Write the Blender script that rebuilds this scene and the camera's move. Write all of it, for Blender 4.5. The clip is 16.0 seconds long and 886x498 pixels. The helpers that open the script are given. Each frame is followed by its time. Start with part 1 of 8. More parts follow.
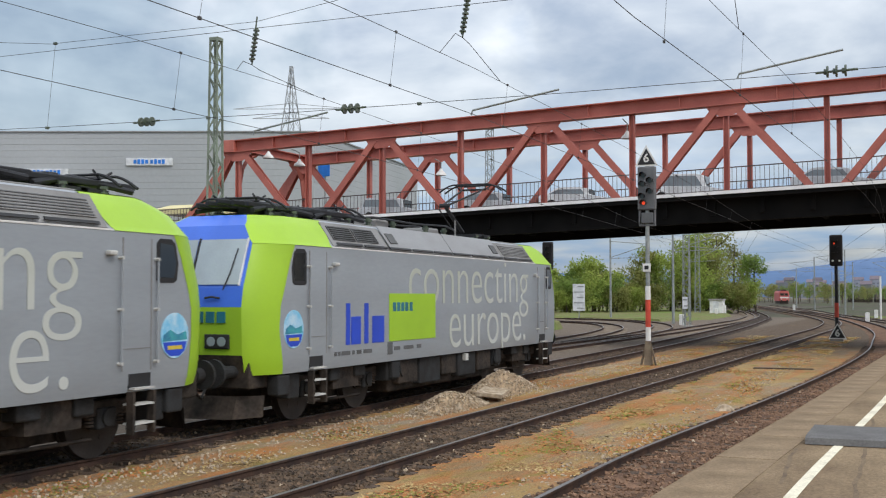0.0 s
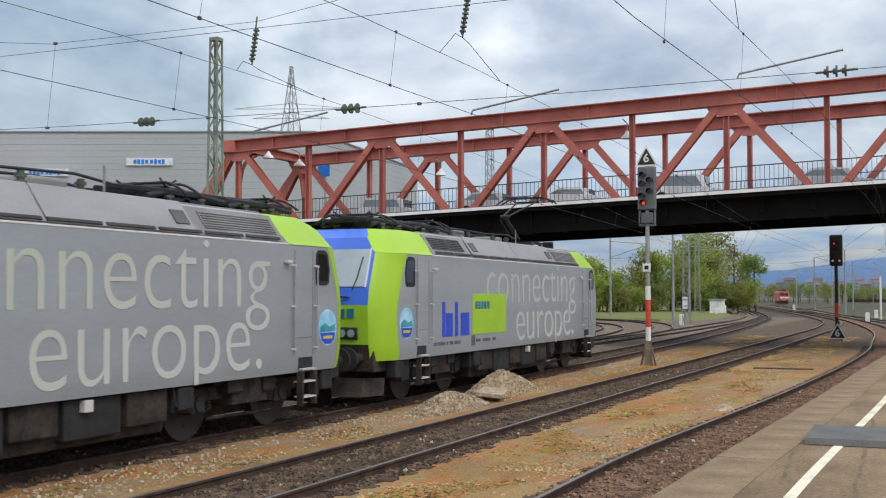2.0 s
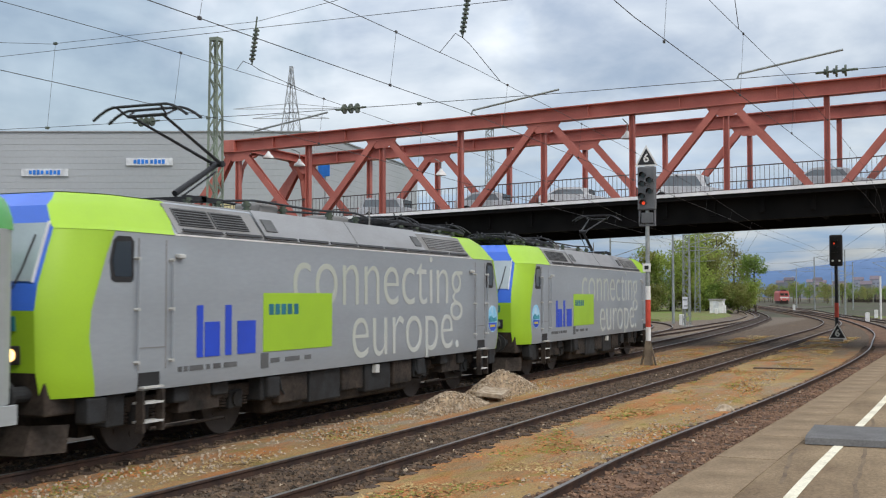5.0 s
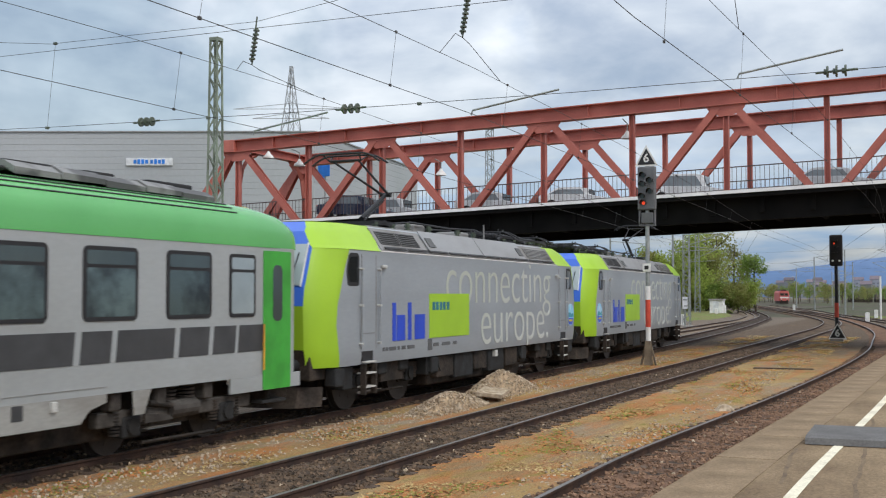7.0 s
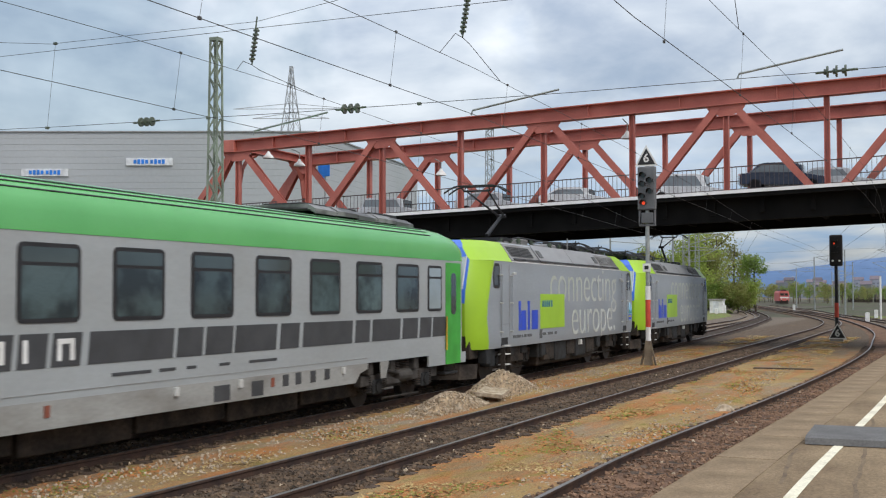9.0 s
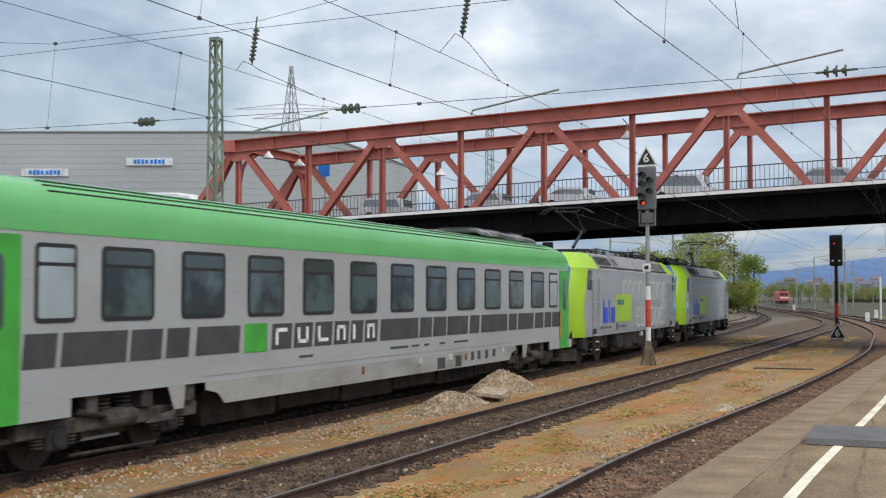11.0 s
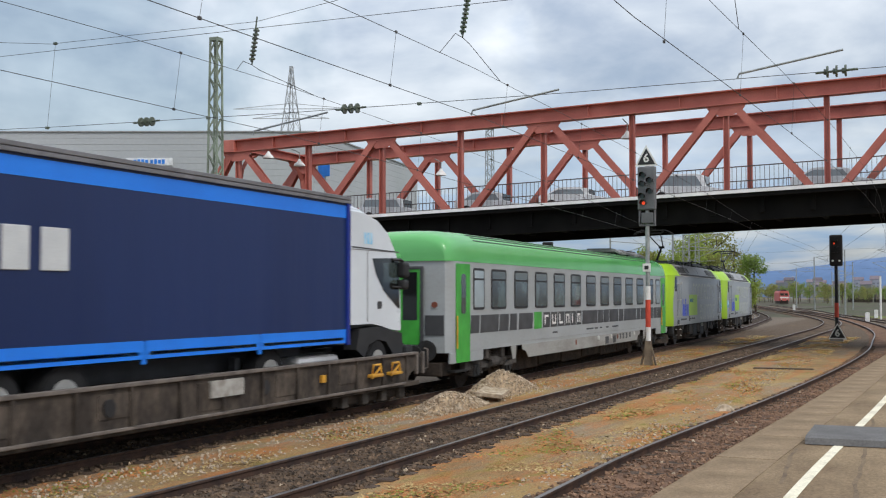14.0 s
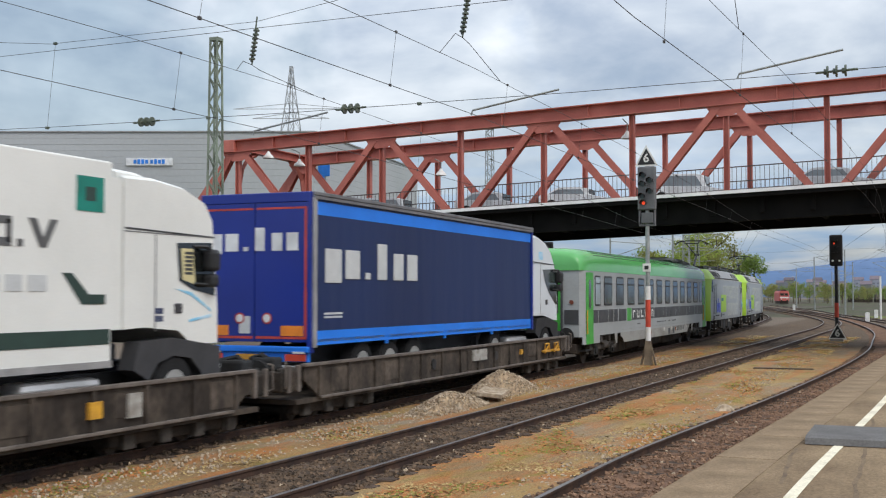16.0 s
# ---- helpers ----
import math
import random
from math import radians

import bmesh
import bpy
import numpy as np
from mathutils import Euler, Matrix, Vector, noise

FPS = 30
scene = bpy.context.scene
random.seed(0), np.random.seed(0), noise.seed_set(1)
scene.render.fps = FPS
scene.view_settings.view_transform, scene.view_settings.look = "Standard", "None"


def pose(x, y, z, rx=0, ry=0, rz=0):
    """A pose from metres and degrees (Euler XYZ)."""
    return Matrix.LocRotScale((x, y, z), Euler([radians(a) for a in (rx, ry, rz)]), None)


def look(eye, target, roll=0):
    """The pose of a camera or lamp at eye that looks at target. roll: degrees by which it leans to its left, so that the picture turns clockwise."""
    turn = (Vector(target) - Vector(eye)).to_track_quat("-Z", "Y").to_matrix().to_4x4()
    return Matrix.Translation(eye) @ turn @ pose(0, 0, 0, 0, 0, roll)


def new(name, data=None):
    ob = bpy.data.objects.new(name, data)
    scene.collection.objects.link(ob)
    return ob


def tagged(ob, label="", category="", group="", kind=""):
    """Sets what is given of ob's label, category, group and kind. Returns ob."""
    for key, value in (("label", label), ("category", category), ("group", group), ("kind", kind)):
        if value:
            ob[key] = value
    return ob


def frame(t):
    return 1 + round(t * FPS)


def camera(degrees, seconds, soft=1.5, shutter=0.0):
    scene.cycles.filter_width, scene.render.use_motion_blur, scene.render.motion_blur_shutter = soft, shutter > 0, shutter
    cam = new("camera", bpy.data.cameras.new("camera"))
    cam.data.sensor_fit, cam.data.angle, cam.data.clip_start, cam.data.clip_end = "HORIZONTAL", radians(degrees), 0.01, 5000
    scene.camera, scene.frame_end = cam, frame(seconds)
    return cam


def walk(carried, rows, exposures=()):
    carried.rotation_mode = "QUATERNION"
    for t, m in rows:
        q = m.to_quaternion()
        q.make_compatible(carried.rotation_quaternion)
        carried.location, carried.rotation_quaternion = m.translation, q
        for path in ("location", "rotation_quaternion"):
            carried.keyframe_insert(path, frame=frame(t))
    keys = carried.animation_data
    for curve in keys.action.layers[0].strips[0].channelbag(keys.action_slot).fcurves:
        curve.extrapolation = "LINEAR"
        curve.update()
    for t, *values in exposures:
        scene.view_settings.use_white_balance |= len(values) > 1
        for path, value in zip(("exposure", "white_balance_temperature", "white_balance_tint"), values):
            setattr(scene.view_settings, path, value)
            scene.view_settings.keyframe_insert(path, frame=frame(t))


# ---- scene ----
# The train's track is straight along +x, rail tops at z = 0, the camera stands on a platform at the origin.
EYE, YAW, TILT = (0.0, 0.0, 2.404), 23.19, 2.32
cam = camera(42.14, 16.0, soft=1.15, shutter=0.5)
AIM = (math.cos(radians(YAW)), math.sin(radians(YAW)), EYE[2] + math.tan(radians(TILT)))
walk(cam, [(0.0, look(EYE, AIM)), (16.0, look(EYE, AIM))], exposures=[(0.0, 0.0), (16.0, 0.0)])

# ---- sky and sun: a bright overcast day with broken cloud ----
SUN_AZ, SUN_EL = radians(-118), radians(48)


def make_world():
    w = bpy.data.worlds.new("sky")
    scene.world = w
    w.use_nodes = True
    nt = w.node_tree
    nt.nodes.clear()
    N, L = nt.nodes.new, nt.links.new
    out, bg, bg2, add = N("ShaderNodeOutputWorld"), N("ShaderNodeBackground"), N("ShaderNodeBackground"), N("ShaderNodeAddShader")
    sky = N("ShaderNodeTexSky")
    sky.sky_type, sky.sun_disc = "NISHITA", False
    sky.sun_elevation, sky.sun_rotation = SUN_EL, math.pi / 2 - SUN_AZ
    sky.air_density, sky.dust_density = 1.0, 2.0
    L(sky.outputs[0], bg.inputs[0])
    bg.inputs[1].default_value = 0.05
    # cloud layer over the whole vault, thinner towards the horizon
    tc, sep = N("ShaderNodeTexCoord"), N("ShaderNodeSeparateXYZ")
    L(tc.outputs["Generated"], sep.inputs[0])
    up = N("ShaderNodeMath")
    up.operation = "MAXIMUM"
    L(sep.outputs[2], up.inputs[0])
    up.inputs[1].default_value = 0.0
    den = N("ShaderNodeMath")
    den.operation = "ADD"
    L(up.outputs[0], den.inputs[0])
    den.inputs[1].default_value = 0.28
    div = N("ShaderNodeVectorMath")
    div.operation = "DIVIDE"
    comb = N("ShaderNodeCombineXYZ")
    for i in range(3):
        L(den.outputs[0], comb.inputs[i])
    turn = N("ShaderNodeMapping")
    turn.inputs["Rotation"].default_value = (0, 0, 2.2)
    L(tc.outputs["Generated"], turn.inputs[0])
    L(turn.outputs[0], div.inputs[0])
    L(comb.outputs[0], div.inputs[1])
    n1, n2 = N("ShaderNodeTexNoise"), N("ShaderNodeTexNoise")
    for n, s, d in ((n1, 2.1, 7.0), (n2, 5.5, 6.0)):
        n.inputs["Scale"].default_value, n.inputs["Detail"].default_value = s, d
        n.inputs["Roughness"].default_value, n.inputs["Distortion"].default_value = 0.52, 0.25
        L(div.outputs[0], n.inputs["Vector"])
    mx = N("ShaderNodeMath")
    mx.operation = "MULTIPLY_ADD"
    L(n2.outputs[0], mx.inputs[0])
    mx.inputs[1].default_value = 0.45
    L(n1.outputs[0], mx.inputs[2])
    ramp = N("ShaderNodeValToRGB")
    cr = ramp.color_ramp
    cr.elements[0].position, cr.elements[0].color = 0.52, (0.27, 0.32, 0.40, 1)
    cr.elements[1].position, cr.elements[1].color = 0.94, (0.78, 0.79, 0.80, 1)
    for p, c in ((0.62, (0.38, 0.42, 0.485, 1)), (0.75, (0.56, 0.59, 0.625, 1))):
        e = cr.elements.new(p)
        e.color = c
    L(mx.outputs[0], ramp.inputs[0])
    # an overcast vault is brighter overhead
    zen = N("ShaderNodeMath")
    zen.operation = "MULTIPLY_ADD"
    L(up.outputs[0], zen.inputs[0])
    zen.inputs[1].default_value, zen.inputs[2].default_value = 1.75, 0.66
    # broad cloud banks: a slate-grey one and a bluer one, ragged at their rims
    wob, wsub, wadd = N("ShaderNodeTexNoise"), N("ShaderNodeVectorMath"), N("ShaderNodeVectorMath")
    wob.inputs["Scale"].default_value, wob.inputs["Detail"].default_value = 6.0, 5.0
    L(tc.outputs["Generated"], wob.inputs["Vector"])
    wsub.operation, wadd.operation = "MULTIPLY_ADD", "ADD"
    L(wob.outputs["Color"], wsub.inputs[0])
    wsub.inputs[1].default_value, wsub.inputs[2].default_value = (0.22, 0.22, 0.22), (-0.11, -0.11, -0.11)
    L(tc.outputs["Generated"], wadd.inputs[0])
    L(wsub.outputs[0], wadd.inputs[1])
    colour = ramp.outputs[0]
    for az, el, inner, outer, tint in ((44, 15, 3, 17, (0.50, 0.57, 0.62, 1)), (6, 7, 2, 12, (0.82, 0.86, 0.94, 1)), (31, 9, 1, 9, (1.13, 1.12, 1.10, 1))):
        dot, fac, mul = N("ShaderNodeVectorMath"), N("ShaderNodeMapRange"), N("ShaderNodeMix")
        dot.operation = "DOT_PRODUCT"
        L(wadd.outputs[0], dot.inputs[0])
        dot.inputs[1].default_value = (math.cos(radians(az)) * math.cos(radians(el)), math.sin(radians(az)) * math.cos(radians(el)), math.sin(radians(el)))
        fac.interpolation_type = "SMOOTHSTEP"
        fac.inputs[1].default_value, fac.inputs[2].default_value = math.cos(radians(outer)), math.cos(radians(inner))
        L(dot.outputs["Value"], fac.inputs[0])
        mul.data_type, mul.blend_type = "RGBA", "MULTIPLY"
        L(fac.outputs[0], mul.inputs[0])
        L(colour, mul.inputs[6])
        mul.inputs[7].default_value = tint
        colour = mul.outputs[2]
    # blue gaps low under the cloud, all round the horizon
    flat, gap, low, both, blue = N("ShaderNodeMapping"), N("ShaderNodeTexNoise"), N("ShaderNodeMapRange"), N("ShaderNodeMath"), N("ShaderNodeMix")
    flat.inputs["Scale"].default_value = (9, 9, 60)
    L(tc.outputs["Generated"], flat.inputs[0])
    L(flat.outputs[0], gap.inputs["Vector"])
    gap.inputs["Scale"].default_value, gap.inputs["Detail"].default_value = 1.0, 5.0
    gr = N("ShaderNodeMapRange")
    gr.inputs[1].default_value, gr.inputs[2].default_value = 0.34, 0.58
    L(gap.outputs[0], gr.inputs[0])
    low.inputs[1].default_value, low.inputs[2].default_value = 0.14, 0.06
    L(up.outputs[0], low.inputs[0])
    both.operation = "MULTIPLY"
    L(gr.outputs[0], both.inputs[0])
    L(low.outputs[0], both.inputs[1])
    blue.data_type = "RGBA"
    L(both.outputs[0], blue.inputs[0])
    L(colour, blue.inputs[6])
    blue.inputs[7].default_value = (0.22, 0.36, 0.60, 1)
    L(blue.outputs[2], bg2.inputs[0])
    L(zen.outputs[0], bg2.inputs[1])
    L(bg.outputs[0], add.inputs[0])
    L(bg2.outputs[0], add.inputs[1])
    L(add.outputs[0], out.inputs[0])


make_world()
sun = new("sun", bpy.data.lights.new("sun", "SUN"))
sun.data.energy, sun.data.angle, sun.data.color = 1.35, radians(20), (1.0, 0.95, 0.88)
sun.matrix_world = look((0, 0, 60), (-math.cos(SUN_AZ) * math.cos(SUN_EL), -math.sin(SUN_AZ) * math.cos(SUN_EL), 60 - math.sin(SUN_EL)))


# ---- materials ----
def mat(name, base, rough=0.7, metal=0.0, other=None, scale=2.0, lo=0.35, hi=0.65, fine=0.12, fscale=40.0, bump=0.0, bscale=60.0,
        stretch=(1, 1, 1), rand=0.0, coat=0.0, glow=0.0):
    """A procedural surface: base and other mixed by large stains, fine grain over it, relief, and a change from piece to piece."""
    m = bpy.data.materials.new(name)
    m.use_nodes = True
    nt = m.node_tree
    b = nt.nodes["Principled BSDF"]
    N, L = nt.nodes.new, nt.links.new
    other = other or tuple(c * 0.72 for c in base)
    tc, mp = N("ShaderNodeTexCoord"), N("ShaderNodeMapping")
    mp.inputs["Scale"].default_value = stretch
    L(tc.outputs["Object"], mp.inputs[0])
    n1, n2 = N("ShaderNodeTexNoise"), N("ShaderNodeTexNoise")
    for n, s in ((n1, scale), (n2, fscale)):
        n.inputs["Scale"].default_value, n.inputs["Detail"].default_value = s, 5.0
        L(mp.outputs[0], n.inputs["Vector"])
    r1 = N("ShaderNodeMapRange")
    r1.inputs[1].default_value, r1.inputs[2].default_value = lo, hi
    L(n1.outputs[0], r1.inputs[0])
    mix = N("ShaderNodeMix")
    mix.data_type = "RGBA"
    L(r1.outputs[0], mix.inputs[0])
    mix.inputs[6].default_value, mix.inputs[7].default_value = (*base, 1), (*other, 1)
    r2 = N("ShaderNodeMapRange")
    r2.inputs[1].default_value, r2.inputs[2].default_value = 0.25, 0.75
    r2.inputs[3].default_value, r2.inputs[4].default_value = 1 - fine, 1 + fine
    L(n2.outputs[0], r2.inputs[0])
    last = r2.outputs[0]
    if rand:
        oi, rr, mu = N("ShaderNodeObjectInfo"), N("ShaderNodeMapRange"), N("ShaderNodeMath")
        rr.inputs[3].default_value, rr.inputs[4].default_value = 1 - rand, 1 + rand
        L(oi.outputs["Random"], rr.inputs[0])
        mu.operation = "MULTIPLY"
        L(rr.outputs[0], mu.inputs[0])
        L(last, mu.inputs[1])
        last = mu.outputs[0]
    hs = N("ShaderNodeVectorMath")
    hs.operation = "SCALE"
    L(mix.outputs[2], hs.inputs[0])
    L(last, hs.inputs[3])
    L(hs.outputs[0], b.inputs["Base Color"])
    rv = N("ShaderNodeMapRange")
    rv.inputs[3].default_value, rv.inputs[4].default_value = max(0.02, rough - 0.08), min(1, rough + 0.08)
    L(n1.outputs[0], rv.inputs[0])
    L(rv.outputs[0], b.inputs["Roughness"])
    b.inputs["Metallic"].default_value = metal
    if rough >= 0.75:
        b.inputs["Specular IOR Level"].default_value = 0.15
    if coat:
        b.inputs["Coat Weight"].default_value = coat
    if glow:
        b.inputs["Emission Color"].default_value, b.inputs["Emission Strength"].default_value = (*base, 1), glow
    if bump:
        n3, bp = N("ShaderNodeTexNoise"), N("ShaderNodeBump")
        n3.inputs["Scale"].default_value, n3.inputs["Detail"].default_value = bscale, 4.0
        L(mp.outputs[0], n3.inputs["Vector"])
        bp.inputs["Strength"].default_value, bp.inputs["Distance"].default_value = 1.0, bump
        L(n3.outputs[0], bp.inputs["Height"])
        L(bp.outputs[0], b.inputs["Normal"])
    return m


def glass(name, tint=(0.02, 0.03, 0.03), rough=0.05):
    """Dark, clean glazing that mirrors the sky."""
    m = mat(name, tint, rough=rough, fine=0.05, scale=0.8)
    m.node_tree.nodes["Principled BSDF"].inputs["Specular IOR Level"].default_value = 0.8
    return m


def ground_mat():
    """Trodden yard earth: brown fines, grey paths, straw and rust-coloured weeds, a little moss."""
    m = bpy.data.materials.new("yard_earth")
    m.use_nodes = True
    nt = m.node_tree
    b = nt.nodes["Principled BSDF"]
    N, L = nt.nodes.new, nt.links.new
    tc = N("ShaderNodeTexCoord")

    def tex(scale, stretch, detail=6.0, rough=0.6):
        mp, n = N("ShaderNodeMapping"), N("ShaderNodeTexNoise")
        mp.inputs["Scale"].default_value = stretch
        L(tc.outputs["Object"], mp.inputs[0])
        L(mp.outputs[0], n.inputs["Vector"])
        n.inputs["Scale"].default_value, n.inputs["Detail"].default_value, n.inputs["Roughness"].default_value = scale, detail, rough
        return n.outputs[0]

    def ranged(src, lo, hi):
        r = N("ShaderNodeMapRange")
        r.inputs[1].default_value, r.inputs[2].default_value = lo, hi
        L(src, r.inputs[0])
        return r.outputs[0]

    def blend(a, c, fac):
        x = N("ShaderNodeMix")
        x.data_type = "RGBA"
        L(fac, x.inputs[0])
        if isinstance(a, tuple):
            x.inputs[6].default_value = (*a, 1)
        else:
            L(a, x.inputs[6])
        x.inputs[7].default_value = (*c, 1)
        return x.outputs[2]

    col = blend((0.315, 0.20, 0.095), (0.355, 0.285, 0.195), ranged(tex(0.35, (0.45, 1.2, 1)), 0.42, 0.62))
    col = blend(col, (0.42, 0.29, 0.13), ranged(tex(0.8, (0.5, 1.3, 1)), 0.46, 0.62))
    col = blend(col, (0.47, 0.20, 0.075), ranged(tex(0.9, (0.40, 1.5, 1), 9.0, 0.72), 0.46, 0.62))
    col = blend(col, (0.27, 0.235, 0.055), ranged(tex(1.3, (0.45, 1.1, 1), 9.0, 0.72), 0.54, 0.70))
    # oily cinders towards the yard beyond the signal
    sep, yard, oily = N("ShaderNodeSeparateXYZ"), N("ShaderNodeMath"), N("ShaderNodeMath")
    L(tc.outputs["Object"], sep.inputs[0])
    yard.operation, oily.operation = "MULTIPLY_ADD", "MULTIPLY"
    L(ranged(sep.outputs[0], 34, 66), yard.inputs[0])
    yard.inputs[1].default_value = 0.9
    L(ranged(tex(0.25, (0.4, 1.5, 1)), 0.35, 0.75), yard.inputs[2])
    L(yard.outputs[0], oily.inputs[0])
    L(ranged(sep.outputs[0], 34, 66), oily.inputs[1])
    lim = N("ShaderNodeClamp")
    L(oily.outputs[0], lim.inputs[0])
    col = blend(col, (0.135, 0.10, 0.072), lim.outputs[0])
    # greyer gravel past the main track, darkened to carry shade seen beneath the train
    col = blend(col, (0.185, 0.150, 0.118), ranged(sep.outputs[1], 12.6, 13.8))
    col = blend(col, (0.09, 0.07, 0.055), ranged(tex(7.0, (1, 1, 1), 8.0, 0.75), 0.56, 0.78))
    hs, r = N("ShaderNodeVectorMath"), N("ShaderNodeMapRange")
    hs.operation = "SCALE"
    r.inputs[1].default_value, r.inputs[2].default_value, r.inputs[3].default_value, r.inputs[4].default_value = 0.3, 0.7, 0.52, 1.15
    L(tex(30, (1, 1, 1), 5.0, 0.8), r.inputs[0])
    L(col, hs.inputs[0])
    L(r.outputs[0], hs.inputs[3])
    L(hs.outputs[0], b.inputs["Base Color"])
    b.inputs["Roughness"].default_value, b.inputs["Specular IOR Level"].default_value = 0.95, 0.1
    bp = N("ShaderNodeBump")
    bp.inputs["Distance"].default_value = 0.03
    L(tex(22, (1, 1, 1), 6.0, 0.75), bp.inputs["Height"])
    L(bp.outputs[0], b.inputs["Normal"])
    return m


M = {}
M["earth"] = ground_mat()
M["ballast"] = mat("ballast_bed_reddish", (0.215, 0.125, 0.078), 0.95, other=(0.105, 0.064, 0.044), scale=1.6, fine=0.55, fscale=20, bump=0.06, bscale=16)
M["ballast_dark"] = mat("ballast_bed_oily", (0.150, 0.102, 0.066), 0.95, other=(0.052, 0.038, 0.028), scale=1.3, fine=0.55, fscale=20, bump=0.06, bscale=16, stretch=(0.5, 1.6, 1))
# main-track bed, its colour darkened for the shadow beneath the train
M["ballast_shaded"] = mat("ballast_bed_train_shade", (0.075, 0.054, 0.040), 0.95, other=(0.036, 0.028, 0.023), scale=1.3, fine=0.5, fscale=20, bump=0.06, bscale=16, stretch=(0.5, 1.6, 1))
M["ballast_pale"] = mat("ballast_bed_dusty", (0.22, 0.175, 0.13), 0.95, other=(0.12, 0.09, 0.065), scale=0.9, fine=0.4, fscale=14, bump=0.05, bscale=12)
M["dark_stone"] = mat("oily_ballast_stone", (0.18, 0.122, 0.080), 0.9, other=(0.050, 0.040, 0.032), scale=5, fine=0.4, fscale=7)
M["stone"] = mat("ballast_stone", (0.27, 0.165, 0.105), 0.9, other=(0.115, 0.072, 0.05), scale=5, fine=0.4, fscale=7)
M["pale_stone"] = mat("pale_gravel", (0.52, 0.43, 0.32), 0.9, other=(0.28, 0.21, 0.14), scale=7, fine=0.3, fscale=9)
M["heap"] = mat("spoil_earth", (0.47, 0.355, 0.225), 0.95, other=(0.31, 0.22, 0.14), scale=3, fine=0.35, fscale=14, bump=0.04, bscale=20)
M["sleeper"] = mat("sleeper_timber", (0.12, 0.085, 0.062), 0.9, other=(0.048, 0.034, 0.026), scale=4, fine=0.3, stretch=(4, 0.6, 1), rand=0.25, bump=0.006, bscale=40)
M["rail_side"] = mat("rail_rust", (0.085, 0.05, 0.036), 0.85, other=(0.045, 0.032, 0.028), scale=3, fine=0.25)
M["rail_top"] = mat("rail_polished", (0.20, 0.18, 0.165), 0.45, 0.75, fine=0.15, scale=1, stretch=(0.2, 3, 1))
M["bridge_red"] = mat("bridge_red_paint", (0.46, 0.14, 0.105), 0.55, other=(0.36, 0.10, 0.075), scale=0.7, fine=0.12, fscale=16, bump=0.003, bscale=25)
M["rust"] = mat("rust_streak", (0.16, 0.055, 0.035), 0.8, other=(0.26, 0.09, 0.06), scale=3)
# near-black colour puts the shade below the bridge into slab and girders
M["deck_dark"] = mat("deck_shade_black", (0.010, 0.0095, 0.009), 0.95, other=(0.006, 0.006, 0.006), scale=0.8, fine=0.3)
M["deck_edge"] = mat("deck_edge_concrete", (0.86, 0.86, 0.85), 0.75, other=(0.74, 0.74, 0.73), scale=1.2, fine=0.1)
M["asphalt"] = mat("asphalt", (0.055, 0.055, 0.055), 0.9, fine=0.3)
M["rail_grey"] = mat("railing_steel", (0.13, 0.10, 0.095), 0.6, 0.2)
M["galv"] = mat("galvanised_steel", (0.36, 0.38, 0.37), 0.55, 0.5, other=(0.24, 0.26, 0.25), scale=4)
M["mast_green"] = mat("mast_grey_green_paint", (0.25, 0.30, 0.23), 0.65, 0.1, other=(0.15, 0.175, 0.135), scale=2)
M["wire"] = mat("wire_copper_dark", (0.085, 0.085, 0.085), 0.75)
M["insul"] = mat("insulator_glaze", (0.10, 0.12, 0.085), 0.22, other=(0.05, 0.07, 0.05), scale=6)
M["concrete"] = mat("concrete", (0.36, 0.34, 0.31), 0.9, other=(0.24, 0.22, 0.20), scale=1.4, fine=0.2, fscale=25, bump=0.01)
M["platform"] = mat("platform_asphalt", (0.262, 0.193, 0.118), 0.9, other=(0.155, 0.108, 0.066), scale=0.9, fine=0.28, fscale=30, bump=0.006, stretch=(0.7, 1.2, 1))
M["platform_edge"] = mat("platform_edge_slab", (0.275, 0.202, 0.127), 0.9, other=(0.17, 0.121, 0.075), scale=1.2, fine=0.28, rand=0.05, bump=0.006)
M["tar"] = mat("old_tar", (0.13, 0.095, 0.064), 0.9, other=(0.19, 0.14, 0.09), scale=2.5, fine=0.3)
M["stripe"] = mat("safety_line_paint", (0.72, 0.67, 0.52), 0.8, other=(0.50, 0.45, 0.34), scale=3, lo=0.5, hi=0.75, fine=0.2)
M["rubber"] = mat("grey_rubber", (0.15, 0.145, 0.14), 0.8, fine=0.2)
M["hall"] = mat("hall_cladding", (0.42, 0.44, 0.45), 0.6, 0.1, other=(0.37, 0.39, 0.40), scale=0.06, fine=0.04, fscale=3)
M["hall_dark"] = mat("hall_base", (0.34, 0.35, 0.36), 0.7)
M["sign_white"] = mat("sign_white", (0.75, 0.77, 0.78), 0.5, fine=0.05)
M["sign_blue"] = mat("sign_blue", (0.02, 0.22, 0.75), 0.5, fine=0.05)
M["black"] = mat("black_paint", (0.018, 0.018, 0.019), 0.6, fine=0.2)
M["signal_grey"] = mat("signal_housing_grey", (0.13, 0.135, 0.14), 0.6, fine=0.15)
M["white"] = mat("white_paint", (0.78, 0.78, 0.76), 0.5, other=(0.64, 0.63, 0.60), scale=2, fine=0.06)
M["red"] = mat("red_paint", (0.62, 0.07, 0.035), 0.5, fine=0.1)
M["lamp_red"] = mat("signal_lens_red", (0.85, 0.07, 0.02), 0.3, glow=0.8)
M["lamp_warm"] = mat("lamp_lens_warm", (1.0, 0.62, 0.25), 0.3, glow=3.0)
